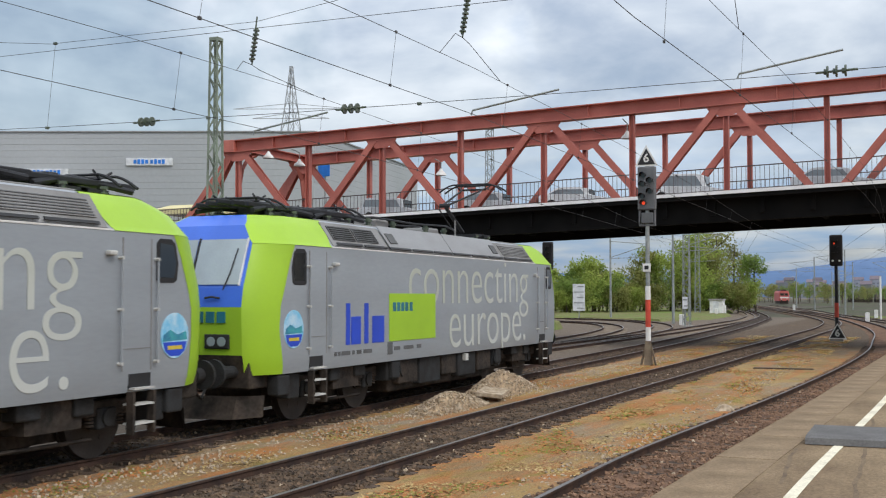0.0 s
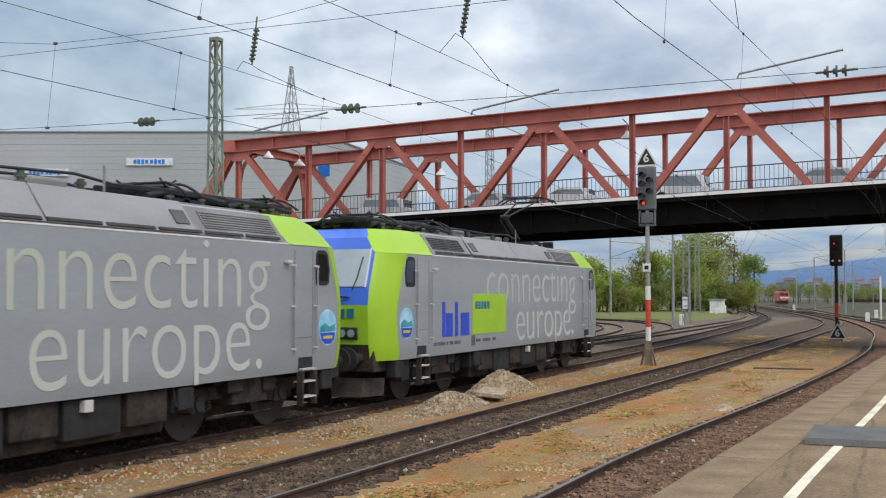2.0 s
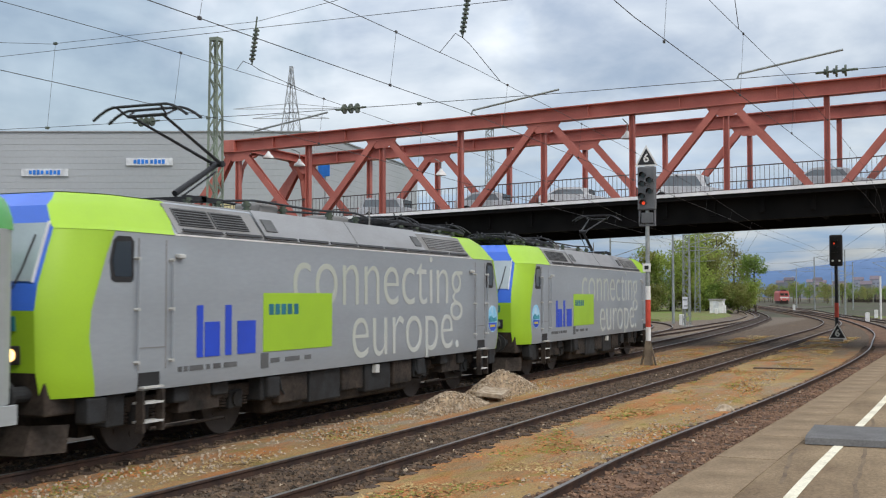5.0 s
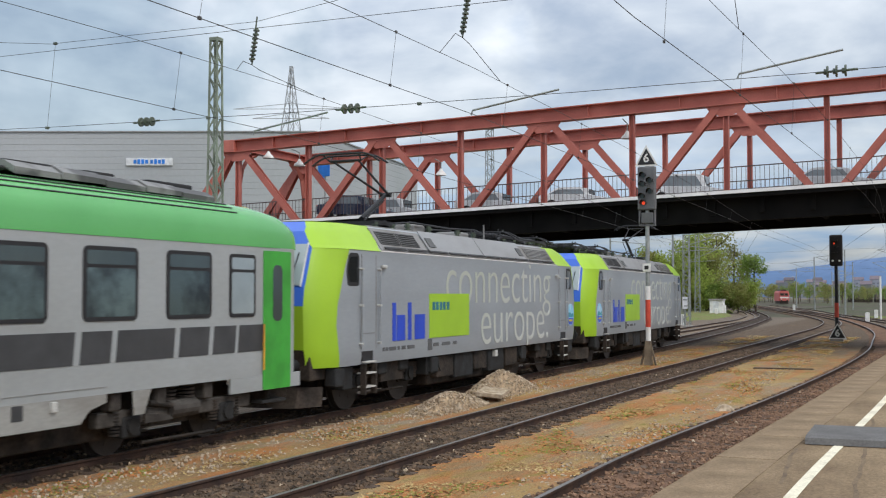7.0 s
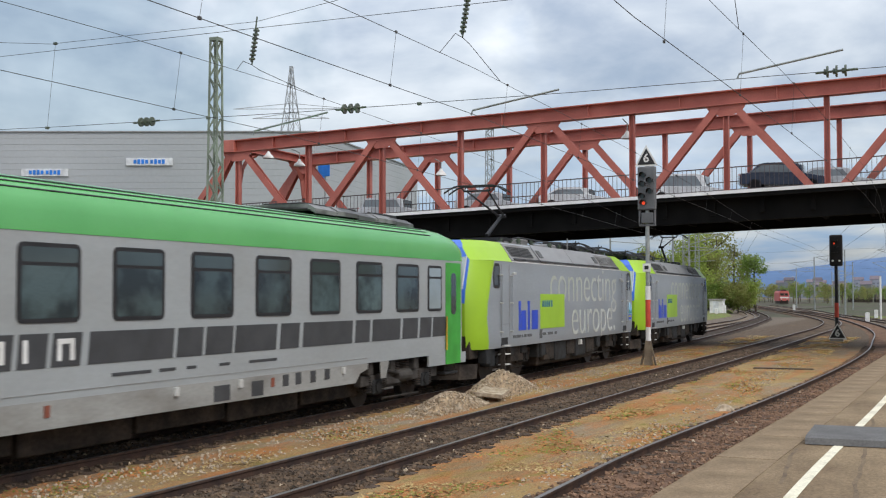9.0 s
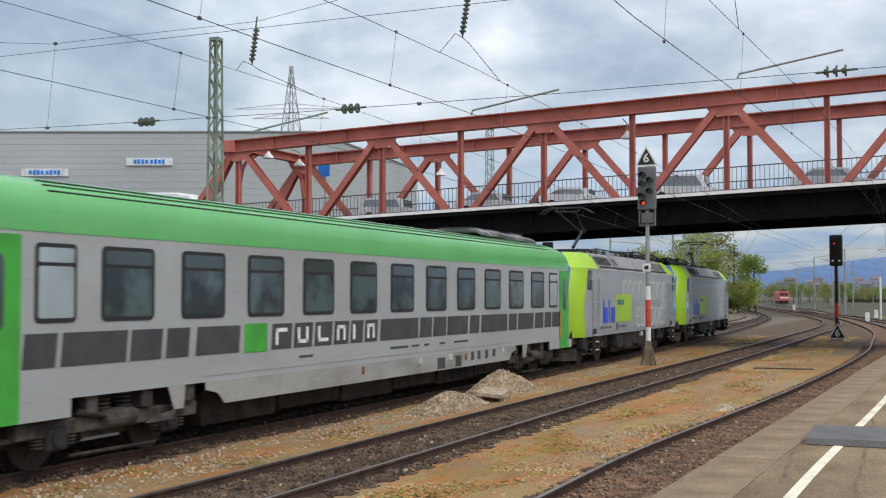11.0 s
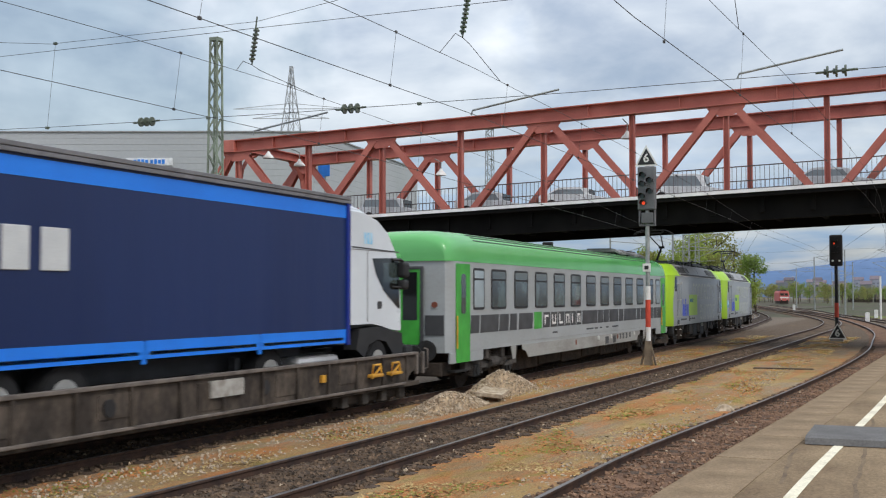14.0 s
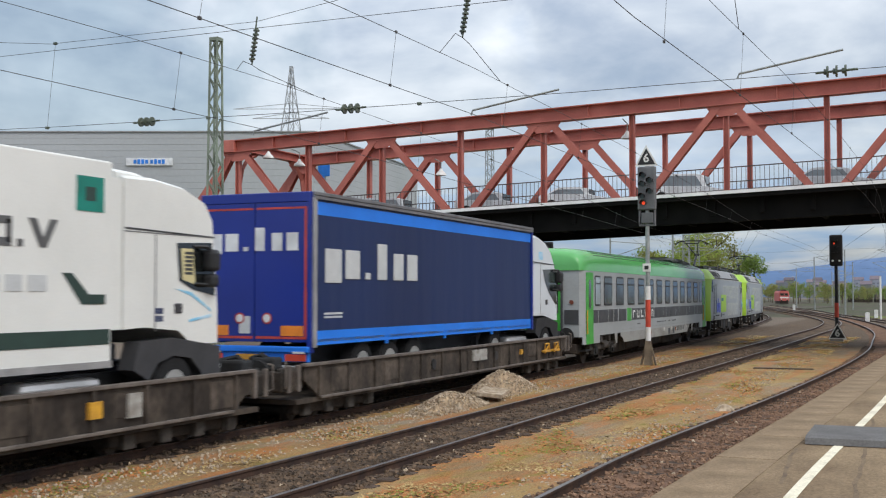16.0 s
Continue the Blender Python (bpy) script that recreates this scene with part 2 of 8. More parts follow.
M["foot_brown"] = mat("weathered_foot_steel", (0.22, 0.18, 0.13), 0.85, other=(0.13, 0.10, 0.075), scale=3)
M["lens_dark"] = mat("signal_lens_dark", (0.02, 0.05, 0.045), 0.15)
M["grass"] = mat("meadow_grass", (0.135, 0.185, 0.045), 0.9, other=(0.17, 0.145, 0.07), scale=0.22, fine=0.3, fscale=6, bump=0.05, bscale=9)
M["bark"] = mat("bark", (0.10, 0.08, 0.06), 0.9, fine=0.3)
M["leaf_a"] = mat("leaves_spring_green", (0.38, 0.44, 0.11), 0.75, other=(0.25, 0.33, 0.07), scale=0.35, fine=0.35, fscale=2.5)
M["leaf_b"] = mat("leaves_deep_green", (0.24, 0.33, 0.085), 0.75, other=(0.15, 0.22, 0.055), scale=0.35, fine=0.35, fscale=2.5)
M["leaf_c"] = mat("leaves_olive", (0.33, 0.33, 0.11), 0.75, other=(0.21, 0.22, 0.07), scale=0.35, fine=0.35, fscale=2.5)
for key in ("leaf_a", "leaf_b", "leaf_c"):
    nt = M[key].node_tree
    b = nt.nodes["Principled BSDF"]
    tr, ms = nt.nodes.new("ShaderNodeBsdfTranslucent"), nt.nodes.new("ShaderNodeMixShader")
    nt.links.new(b.inputs["Base Color"].links[0].from_socket, tr.inputs[0])
    ms.inputs[0].default_value = 0.55
    nt.links.new(b.outputs[0], ms.inputs[1])
    nt.links.new(tr.outputs[0], ms.inputs[2])
    nt.links.new(ms.outputs[0], nt.nodes["Material Output"].inputs[0])
# the air's haze is painted into the blue of the hills
M["hill"] = mat("hill_woods_haze_blue", (0.13, 0.20, 0.34), 1.0, other=(0.10, 0.165, 0.29), scale=0.004, fine=0.10, fscale=0.03)
# town wall and window colours are greyed and blued to carry distance haze
M["town"] = mat("hazy_town_walls", (0.31, 0.33, 0.38), 0.9, other=(0.24, 0.26, 0.32), scale=0.02, rand=0.4)
M["town_window"] = mat("hazy_town_window", (0.17, 0.19, 0.24), 0.5)
M["town_roof"] = mat("town_roofs", (0.19, 0.16, 0.18), 0.9, rand=0.3)
# paled steel: haze in front of the pylon is part of this colour
M["hazy_steel"] = mat("hazy_pylon_steel", (0.42, 0.45, 0.47), 0.7, fine=0.05)
M["faded_red"] = mat("faded_red_paint", (0.52, 0.11, 0.09), 0.6, other=(0.44, 0.10, 0.085), scale=1)
M["straw_sheet"] = mat("pale_yellow_sheeting", (0.66, 0.58, 0.30), 0.7, other=(0.56, 0.50, 0.28), scale=0.8)
M["pane"] = glass("dark_pane")


# ---- mesh helpers ----
def box_into(bm, x0, x1, y0, y1, z0, z1, bevel=0.0):
    r = bmesh.ops.create_cube(bm, size=1.0, matrix=Matrix.LocRotScale(((x0 + x1) / 2, (y0 + y1) / 2, (z0 + z1) / 2), None, (x1 - x0, y1 - y0, z1 - z0)))
    if bevel:
        edges = list({e for v in r["verts"] for e in v.link_edges})
        bmesh.ops.bevel(bm, geom=edges, offset=bevel, segments=2, affect="EDGES", profile=0.5)


def beam_into(bm, a, b, w, h, up=(0, 0, 1)):
    """A square bar from a to b, w across and h along up."""
    a, b, up = Vector(a), Vector(b), Vector(up)
    d = (b - a).normalized()
    if abs(d.dot(up)) > 0.98:
        up = Vector((1, 0, 0))
    s = d.cross(up).normalized()
    u = s.cross(d).normalized()
    vs = [bm.verts.new(p + s * (w / 2 * i) + u * (h / 2 * j)) for p in (a, b) for i, j in ((-1, -1), (1, -1), (1, 1), (-1, 1))]
    for f in ((3, 2, 1, 0), (4, 5, 6, 7), (0, 1, 5, 4), (1, 2, 6, 5), (2, 3, 7, 6), (3, 0, 4, 7)):
        bm.faces.new([vs[i] for i in f])


def ibeam_into(bm, a, b, w, h, t, up=(0, 0, 1)):
    """A rolled I-section from a to b: two flanges w wide, h apart, and a web."""
    a, b, up = Vector(a), Vector(b), Vector(up)
    d = (b - a).normalized()
    s = d.cross(up).normalized()
    u = s.cross(d).normalized()
    beam_into(bm, a + u * (h - t) / 2, b + u * (h - t) / 2, w, t, up)
    beam_into(bm, a - u * (h - t) / 2, b - u * (h - t) / 2, w, t, up)
    beam_into(bm, a, b, t, h - 2 * t, up)


def tube_into(bm, pts, r, n=6, r1=None):
    """A round bar along points, tapering from r to r1."""
    pts = [Vector(p) for p in pts]
    rings = []
    for i, p in enumerate(pts):
        d = (pts[min(i + 1, len(pts) - 1)] - pts[max(i - 1, 0)]).normalized()
        ref = Vector((0, 0, 1)) if abs(d.z) < 0.9 else Vector((1, 0, 0))
        s = d.cross(ref).normalized()
        u = s.cross(d)
        k = r if r1 is None else r + (r1 - r) * i / (len(pts) - 1)
        rings.append([bm.verts.new(p + (s * math.cos(2 * math.pi * j / n) + u * math.sin(2 * math.pi * j / n)) * k) for j in range(n)])
    for q0, q1 in zip(rings, rings[1:]):
        for j in range(n):
            bm.faces.new((q0[j], q0[(j + 1) % n], q1[(j + 1) % n], q1[j]))
    bm.faces.new(rings[0][::-1])
    bm.faces.new(rings[-1])


def loft_into(bm, rings, close_ends=True, closed=True):
    """Skin a list of equally long point rings."""
    vs = [[bm.verts.new(p) for p in ring] for ring in rings]
    n = len(vs[0])
    for a, b in zip(vs, vs[1:]):
        for j in range(n if closed else n - 1):
            bm.faces.new((a[j], a[(j + 1) % n], b[(j + 1) % n], b[j]))
    if close_ends:
        bm.faces.new(vs[0][::-1])
        bm.faces.new(vs[-1])


def prism_into(bm, outline, y0, y1):
    """An outline in x and z, thick from y0 to y1."""
    loft_into(bm, [[(x, y0, z) for x, z in outline], [(x, y1, z) for x, z in outline]])


def disc_into(bm, c, r, depth, n=20, axis="y"):
    rot = {"y": Euler((radians(90), 0, 0)), "x": Euler((0, radians(90), 0)), "z": Euler((0, 0, 0))}[axis]
    bmesh.ops.create_cone(bm, cap_ends=True, segments=n, radius1=r, radius2=r, depth=depth, matrix=Matrix.LocRotScale(c, rot, None))


def finish(bm, material, smooth=False):
    bmesh.ops.recalc_face_normals(bm, faces=bm.faces)
    me = bpy.data.meshes.new("mesh")
    bm.to_mesh(me)
    bm.free()
    me.materials.append(material)
    if smooth:
        me.polygons.foreach_set("use_smooth", [True] * len(me.polygons))
        me.set_sharp_from_angle(angle=radians(38))
    return me


def part(name, bm, material, parent, label="", smooth=False):
    """One mesh object under a thing or a part (or at top level where parent is None)."""
    me = bm if isinstance(bm, bpy.types.Mesh) else finish(bm, material, smooth)
    ob = new(name, me)
    ob.parent = parent
    if label:
        ob["label"] = label
    return ob


def thing(name, label, category, group="", kind="", at=None):
    ob = new(name)
    ob.empty_display_size = 0.2
    tagged(ob, label, category, group, kind)
    if at is not None:
        ob.matrix_world = at
    return ob


def one(name, build, material, parent, label="", smooth=False):
    bm = bmesh.new()
    build(bm)
    return part(name, bm, material, parent, label, smooth)


def boxed(name, dims, material, parent, label="", bevel=0.0):
    return one(name, lambda bm: box_into(bm, *dims, bevel), material, parent, label)


def words(name, text, x0, x1, z0, z1, y, material, parent, label="", thin=0.0, facing=-1, levels=()):
    """Raised lettering of the built-in font that fills x0..x1 and z0..z1 on a wall that looks along -y (facing -1).
    levels: (descender, baseline, x-height, ascender) heights of a taller hand-drawn alphabet."""
    cu = bpy.data.curves.new(name, "FONT")
    cu.body, cu.offset, cu.extrude = text, thin, 0.004
    tmp = new("lettering", cu)
    bpy.context.view_layer.update()
    me = bpy.data.meshes.new_from_object(tmp)
    bpy.data.objects.remove(tmp)
    co = np.array([v.co[:] for v in me.vertices])
    lo, hi = co.min(0), co.max(0)
    for v, c in zip(me.vertices, co):
        u = (c[0] - lo[0]) / (hi[0] - lo[0])
        w = (c[1] - lo[1]) / (hi[1] - lo[1])
        z = float(np.interp(c[1], (lo[1], 0.0, 0.50, max(hi[1], 0.515)), levels)) if levels else z0 + w * (z1 - z0)
        v.co = (x0 + u * (x1 - x0), y + facing * c[2], z)
    me.materials.clear()
    me.materials.append(material)
    return part(name, me, material, parent, label)


# ---- plan of the tracks ----
def spline(pts, step):
    """Points every step metres along a smooth curve through pts."""
    p = [Vector((*q, 0)) for q in pts]
    p = [p[0] * 2 - p[1], *p, p[-1] * 2 - p[-2]]
    dense = []
    for a, b, c, d in zip(p, p[1:], p[2:], p[3:]):
        for i in range(24):
            t = i / 24
            dense.append(0.5 * (2 * b + (c - a) * t + (2 * a - 5 * b + 4 * c - d) * t * t + (3 * b - a - 3 * c + d) * t ** 3))
    dense.append(p[-2])
    out, need = [dense[0]], step
    for a, b in zip(dense, dense[1:]):
        seg = (b - a).length
        pos = 0.0
        while seg - pos >= need:
            pos += need
            out.append(a.lerp(b, pos / seg))
            need = step
        need -= seg - pos
    return out


def main_y(x):
    return 12.315 + (0.0005 * (x - 27.1) ** 2 if x > 27.1 else 0.0)


TRACKS = {
    "main": [(x, main_y(x)) for x in range(-50, 131, 10)] + [(150, 20.6), (180, 26), (215, 32.5), (300, 50)],
    "middle": [(-50, 8.6), (-20, 8.35), (10, 8.13), (28, 7.98), (41, 7.76), (53, 7.66), (75, 7.6), (94, 7.75), (115, 9.2), (140, 13), (170, 18.5), (215, 27.5), (300, 46)],
    "platform": [(-50, 3.95), (-20, 3.85), (5, 3.7), (13, 3.66), (17.4, 3.6), (22, 3.3), (30.6, 2.72), (42.7, 2.2), (54, 2.05), (64, 2.34), (80, 3.0), (97, 4.6), (125, 8.2), (158, 13.6), (205, 24), (300, 43)],
    "far": [(-50, 17.2), (20, 16.9), (60, 16.8), (75, 16.6), (100, 17.2), (125, 18.4), (160, 23), (215, 34), (300, 55)],
    "branch": [(40, 17.0), (58, 17.1), (72, 17.5), (86, 19.0), (98, 21.9), (108, 26), (115, 31), (120, 38)],
    "branch_inner": [(48, 18.6), (62, 19.2), (74, 20.4), (86, 22.7), (97, 26.6), (104, 31.5), (109, 38)],
    "yard": [(70, -3.4), (92, 0.4), (112, 3.6), (135, 8.2), (165, 13.5), (210, 21), (300, 38)],
}


def track_y(key, x):
    p = TRACKS[key]
    for (a, u), (b, v) in zip(p, p[1:]):
        if x <= b:
            return u + (v - u) * (x - a) / (b - a)
    return p[-1][1]


def railway_track(key):
    root = tagged(new("track_" + key), "rusty steel rails on dark timber sleepers in ballast", "railway track", kind="structure")
    line = spline(TRACKS[key], 1.0)

    def sides(i):
        d = (line[min(i + 1, len(line) - 1)] - line[max(i - 1, 0)]).normalized()
        return line[i], Vector((-d.y, d.x, 0))

    for sgn in (1, -1):
        def rail(bm):
            prof = ((-0.07, -0.17), (0.07, -0.17), (0.07, -0.155), (0.012, -0.13), (0.012, -0.05), (0.035, -0.035), (0.035, -0.004),
                    (-0.035, -0.004), (-0.035, -0.035), (-0.012, -0.05), (-0.012, -0.13), (-0.07, -0.155))
            rings = []
            for i in range(len(line)):
                p, n = sides(i)
                c = p + n * (sgn * 0.7525)
                rings.append([c + n * u + Vector((0, 0, w)) for u, w in prof])
            loft_into(bm, rings)
        ob = one("rail", rail, M["rail_side"], root)

        def top(bm):
            rings = []
            for i in range(len(line)):
                p, n = sides(i)
                c = p + n * (sgn * 0.7525)
                rings.append([c + n * u + Vector((0, 0, w)) for u, w in ((-0.034, -0.0035), (0.034, -0.0035), (0.026, 0.0), (-0.026, 0.0))])
            loft_into(bm, rings)
        one("railhead", top, M["rail_top"], ob, "polished running surface")

    def bed(bm):
        rings = []
        for i in range(len(line)):
            p, n = sides(i)
            k = noise.noise(Vector((p.x * 0.4, p.y, 3)))
            rings.append([p + n * (u + 0.15 * k * (abs(u) > 1)) + Vector((0, 0, w)) for u, w in
                          ((-1.4, -0.40), (-1.12, -0.19), (-0.9, -0.14), (-0.4, -0.137 + 0.012 * k), (0, -0.134), (0.4, -0.137 - 0.012 * k), (0.9, -0.14), (1.12, -0.19), (1.4, -0.40))])
        loft_into(bm, rings, close_ends=False, closed=False)
    one("ballast_bed", bed, M[{"platform": "ballast", "middle": "ballast_dark", "main": "ballast_shaded"}.get(key, "ballast_pale")], root)
    return root


SLEEPER_MESH = []


def sleepers(key, root, x_from, x_to):
    if not SLEEPER_MESH:
        bm = bmesh.new()
        box_into(bm, -0.125, 0.125, -1.2, 1.2, -0.27, -0.128, 0.012)
        for s in (-1, 1):
            box_into(bm, -0.09, 0.09, s * 0.7525 - 0.17, s * 0.7525 + 0.17, -0.132, -0.112)
        SLEEPER_MESH.append(finish(bm, M["sleeper"]))
    pts = spline(TRACKS[key], 0.62)
    for a, b in zip(pts, pts[1:]):
        if x_from < a.x < x_to:
            ob = new("sleeper", SLEEPER_MESH[0])
            ob.parent = root
            jitter = random.uniform(-1.5, 1.5)
            ob.matrix_basis = pose(a.x, a.y, random.uniform(-0.012, 0.0), 0, 0, math.degrees(math.atan2(b.y - a.y, b.x - a.x)) + jitter)


def rock_verts(rng, size):
    """A small broken stone, eight corners pushed about."""
    return [Vector((x * rng.uniform(0.5, 1), y * rng.uniform(0.5, 1), z * rng.uniform(0.4, 0.9))) * size
            for x in (-0.5, 0.5) for y in (-0.5, 0.5) for z in (-0.5, 0.5)]


ROCK_FACES = ((0, 1, 3, 2), (4, 6, 7, 5), (0, 4, 5, 1), (2, 3, 7, 6), (0, 2, 6, 4), (1, 5, 7, 3))


def stones(name, spots, material, label, seed):
    """Loose stones, far too many to count, as one mesh. spots: (x, y, z, size)."""
    rng = random.Random(seed)
    vs, fs = [], []
    for x, y, z, size in spots:
        base = len(vs)
        turn = Euler((rng.uniform(0, 3), rng.uniform(0, 3), rng.uniform(0, 3))).to_matrix()
        vs += [turn @ v + Vector((x, y, z)) for v in rock_verts(rng, size)]
        fs += [tuple(base + i for i in f) for f in ROCK_FACES]
    me = bpy.data.meshes.new(name)
    me.from_pydata([v[:] for v in vs], [], fs)
    me.materials.append(material)
    return tagged(new(name, me), label, "gravel", kind="stuff")


# ---- ground ----
def ground():
    xs = sorted({*[-60 + 2 * i for i in range(28)], *[-4 + 0.5 * i for i in range(110)], *[51 + 1.5 * i for i in range(60)], *[141 + 12 * i for i in range(30)], 600, 900, 1400, 2200, 3400, -150, -500, -1500})
    ys = sorted({*[-8 + 0.4 * i for i in range(22)], *[0.8 + 0.2 * i for i in range(76)], *[16 + 1.2 * i for i in range(40)], *[64 + 12 * i for i in range(20)], 400, 700, 1200, 2500, -20, -60, -200, -700, -2500})
    vs, fs = [], []
    for x in xs:
        for y in ys:
            near = -30 < x < 150 and -10 < y < 60
            z = -0.185 + (0.03 * noise.noise(Vector((x * 0.5, y * 0.7, 0))) + 0.02 * noise.noise(Vector((x * 2.1, y * 2.3, 5))) if near else -0.2)
            if near and x < 75:
                # trodden level with the sleepers between the tracks
                off = min(abs(y - track_y(k, x)) for k in ("main", "middle", "platform", "far"))
                z += 0.045 * max(0.0, min(1.0, (off - 0.85) / 0.3))
            vs.append((x, y, z))
    n = len(ys)
    fs = [(i * n + j, (i + 1) * n + j, (i + 1) * n + j + 1, i * n + j + 1) for i in range(len(xs) - 1) for j in range(n - 1)]
    me = bpy.data.meshes.new("ground")
    me.from_pydata(vs, [], fs)
    me.materials.append(M["earth"])
    tagged(new("ground", me), "brown yard earth with straw and rust-coloured weeds", "ground", kind="structure")


ground()
TRACK_ROOTS = {k: railway_track(k) for k in TRACKS}


def meadow(name, pts, z, label, material="grass", category="grass"):
    """A low grassy bank with a ragged rim."""
    def build(bm):
        c = Vector((sum(p[0] for p in pts) / len(pts), sum(p[1] for p in pts) / len(pts), z))
        rim = [Vector((p.x, p.y, -0.45)) + Vector((noise.noise(p * 0.7), noise.noise(p * 0.9 + Vector((4, 1, 0))), 0)) * 1.2 for p in spline(pts + [pts[0]], 2.0)]
        rings = [rim]
        for k in (0.97, 0.85, 0.6, 0.3):
            rings.append([c.lerp(Vector((p.x, p.y, z)), k) + Vector((0, 0, 0.12 * noise.noise(p * 0.5 + Vector((0, 0, k * 9))))) for p in rim])
        loft_into(bm, rings, close_ends=False)
        bm.faces.new([bm.verts.new(p) for p in rings[-1]])
    ob = one(name, build, M[material], None, smooth=True)
    return tagged(ob, label, category, kind="stuff")


meadow("meadow", [(113, 24.5), (126, 22), (165, 27), (215, 40), (230, 90), (150, 110), (132, 60), (121, 36)], 0.05, "fresh green grass beside the far tracks")
meadow("grass_bank", [(80, 25.5), (92, 29), (100, 36), (108, 60), (80, 70), (62, 40), (68, 26.5)], 0.35, "green grassy bank inside the curve of a track")

M["yard_fill"] = mat("far_yard_cinders", (0.085, 0.07, 0.058), 0.95, other=(0.07, 0.078, 0.042), scale=0.05, fine=0.3, fscale=0.8, stretch=(0.5, 1, 1))
meadow("cinder_yard", [(112, -4), (118, 12), (150, 21), (200, 33), (330, 70), (700, 120), (900, 30), (700, -80), (300, -70), (160, -30)], -0.34, "dark cinder ground of the distant yard", "yard_fill", "ground")
meadow("verge", [(78, -6), (92, -1.5), (112, 1.6), (140, 6.5), (160, 9.5), (150, 3), (130, -6), (100, -14)], -0.2, "tan and green grass verge beside the yard track", "grass")


# ---- platform ----
def platform():
    root = tagged(new("platform"), "worn asphalt platform with pale concrete edge slabs", "platform", kind="structure")
    edge = spline([(-30, 2.25), (0, 2.2), (9.4, 2.17), (18, 1.86), (28, 1.54), (40, 1.15), (60, 0.7)], 1.0)

    def deck(bm):
        a = [Vector((p.x, p.y - 0.62, 0.755)) for p in edge]
        rings = [[p, Vector((p.x, -9, 0.755)), Vector((p.x, -9, -0.5)), Vector((p.x, p.y, -0.5))] for p in a]
        loft_into(bm, rings)
    one("deck", deck, M["platform"], root)

    def wall(bm):
        loft_into(bm, [[(p.x, p.y - 0.16, 0.60), (p.x, p.y - 0.16, -0.5), (p.x, p.y - 0.5, -0.5), (p.x, p.y - 0.5, 0.60)] for p in edge])
    one("platform_wall", wall, M["concrete"], root)
    bm = bmesh.new()
    box_into(bm, 0.004, 0.996, -0.614, 0.0, 0.60, 0.760, 0.006)
    slab = finish(bm, M["platform_edge"])
    for a, b in zip(edge, edge[1:]):
        if a.x > -25:
            ob = part("edge_slab", slab, None, root)
            ob.matrix_basis = pose(a.x, a.y, random.uniform(-0.004, 0.004), 0, 0, math.degrees(math.atan2(b.y - a.y, b.x - a.x)))

    def line(bm):
        loft_into(bm, [[(p.x, p.y - 0.99, 0.760), (p.x, p.y - 1.09, 0.760), (p.x, p.y - 1.09, 0.757), (p.x, p.y - 0.99, 0.757)] for p in edge])
    one("safety_line", line, M["stripe"], root, "worn cream safety line")
    for x0, x1, y0, y1, seed in ((9.0, 16.5, 0.62, 0.80, 1), (12.0, 20.5, -0.10, 0.10, 4), (17.0, 30.0, 0.35, 0.45, 7), (10.5, 13.0, 1.28, 1.42, 9)):
        def seam(bm):
            n = int((x1 - x0) / 0.25)
            loft_into(bm, [[(x0 + 0.25 * k, y0 + (y1 - y0) * k / n + 0.05 * noise.noise(Vector((k * 0.35, seed, 0))) + w * (0.02 + 0.015 * noise.noise(Vector((k * 0.9, seed, w)))), 0.758) for w in (-1, 1)] for k in range(n + 1)], close_ends=False, closed=False)
        one("tar_seam", seam, M["tar"], root, "dark worn tar seam")
    return root


platform()


# ---- truss bridge over the tracks ----
def deck_z(y):
    return 7.72 - 0.033 * y


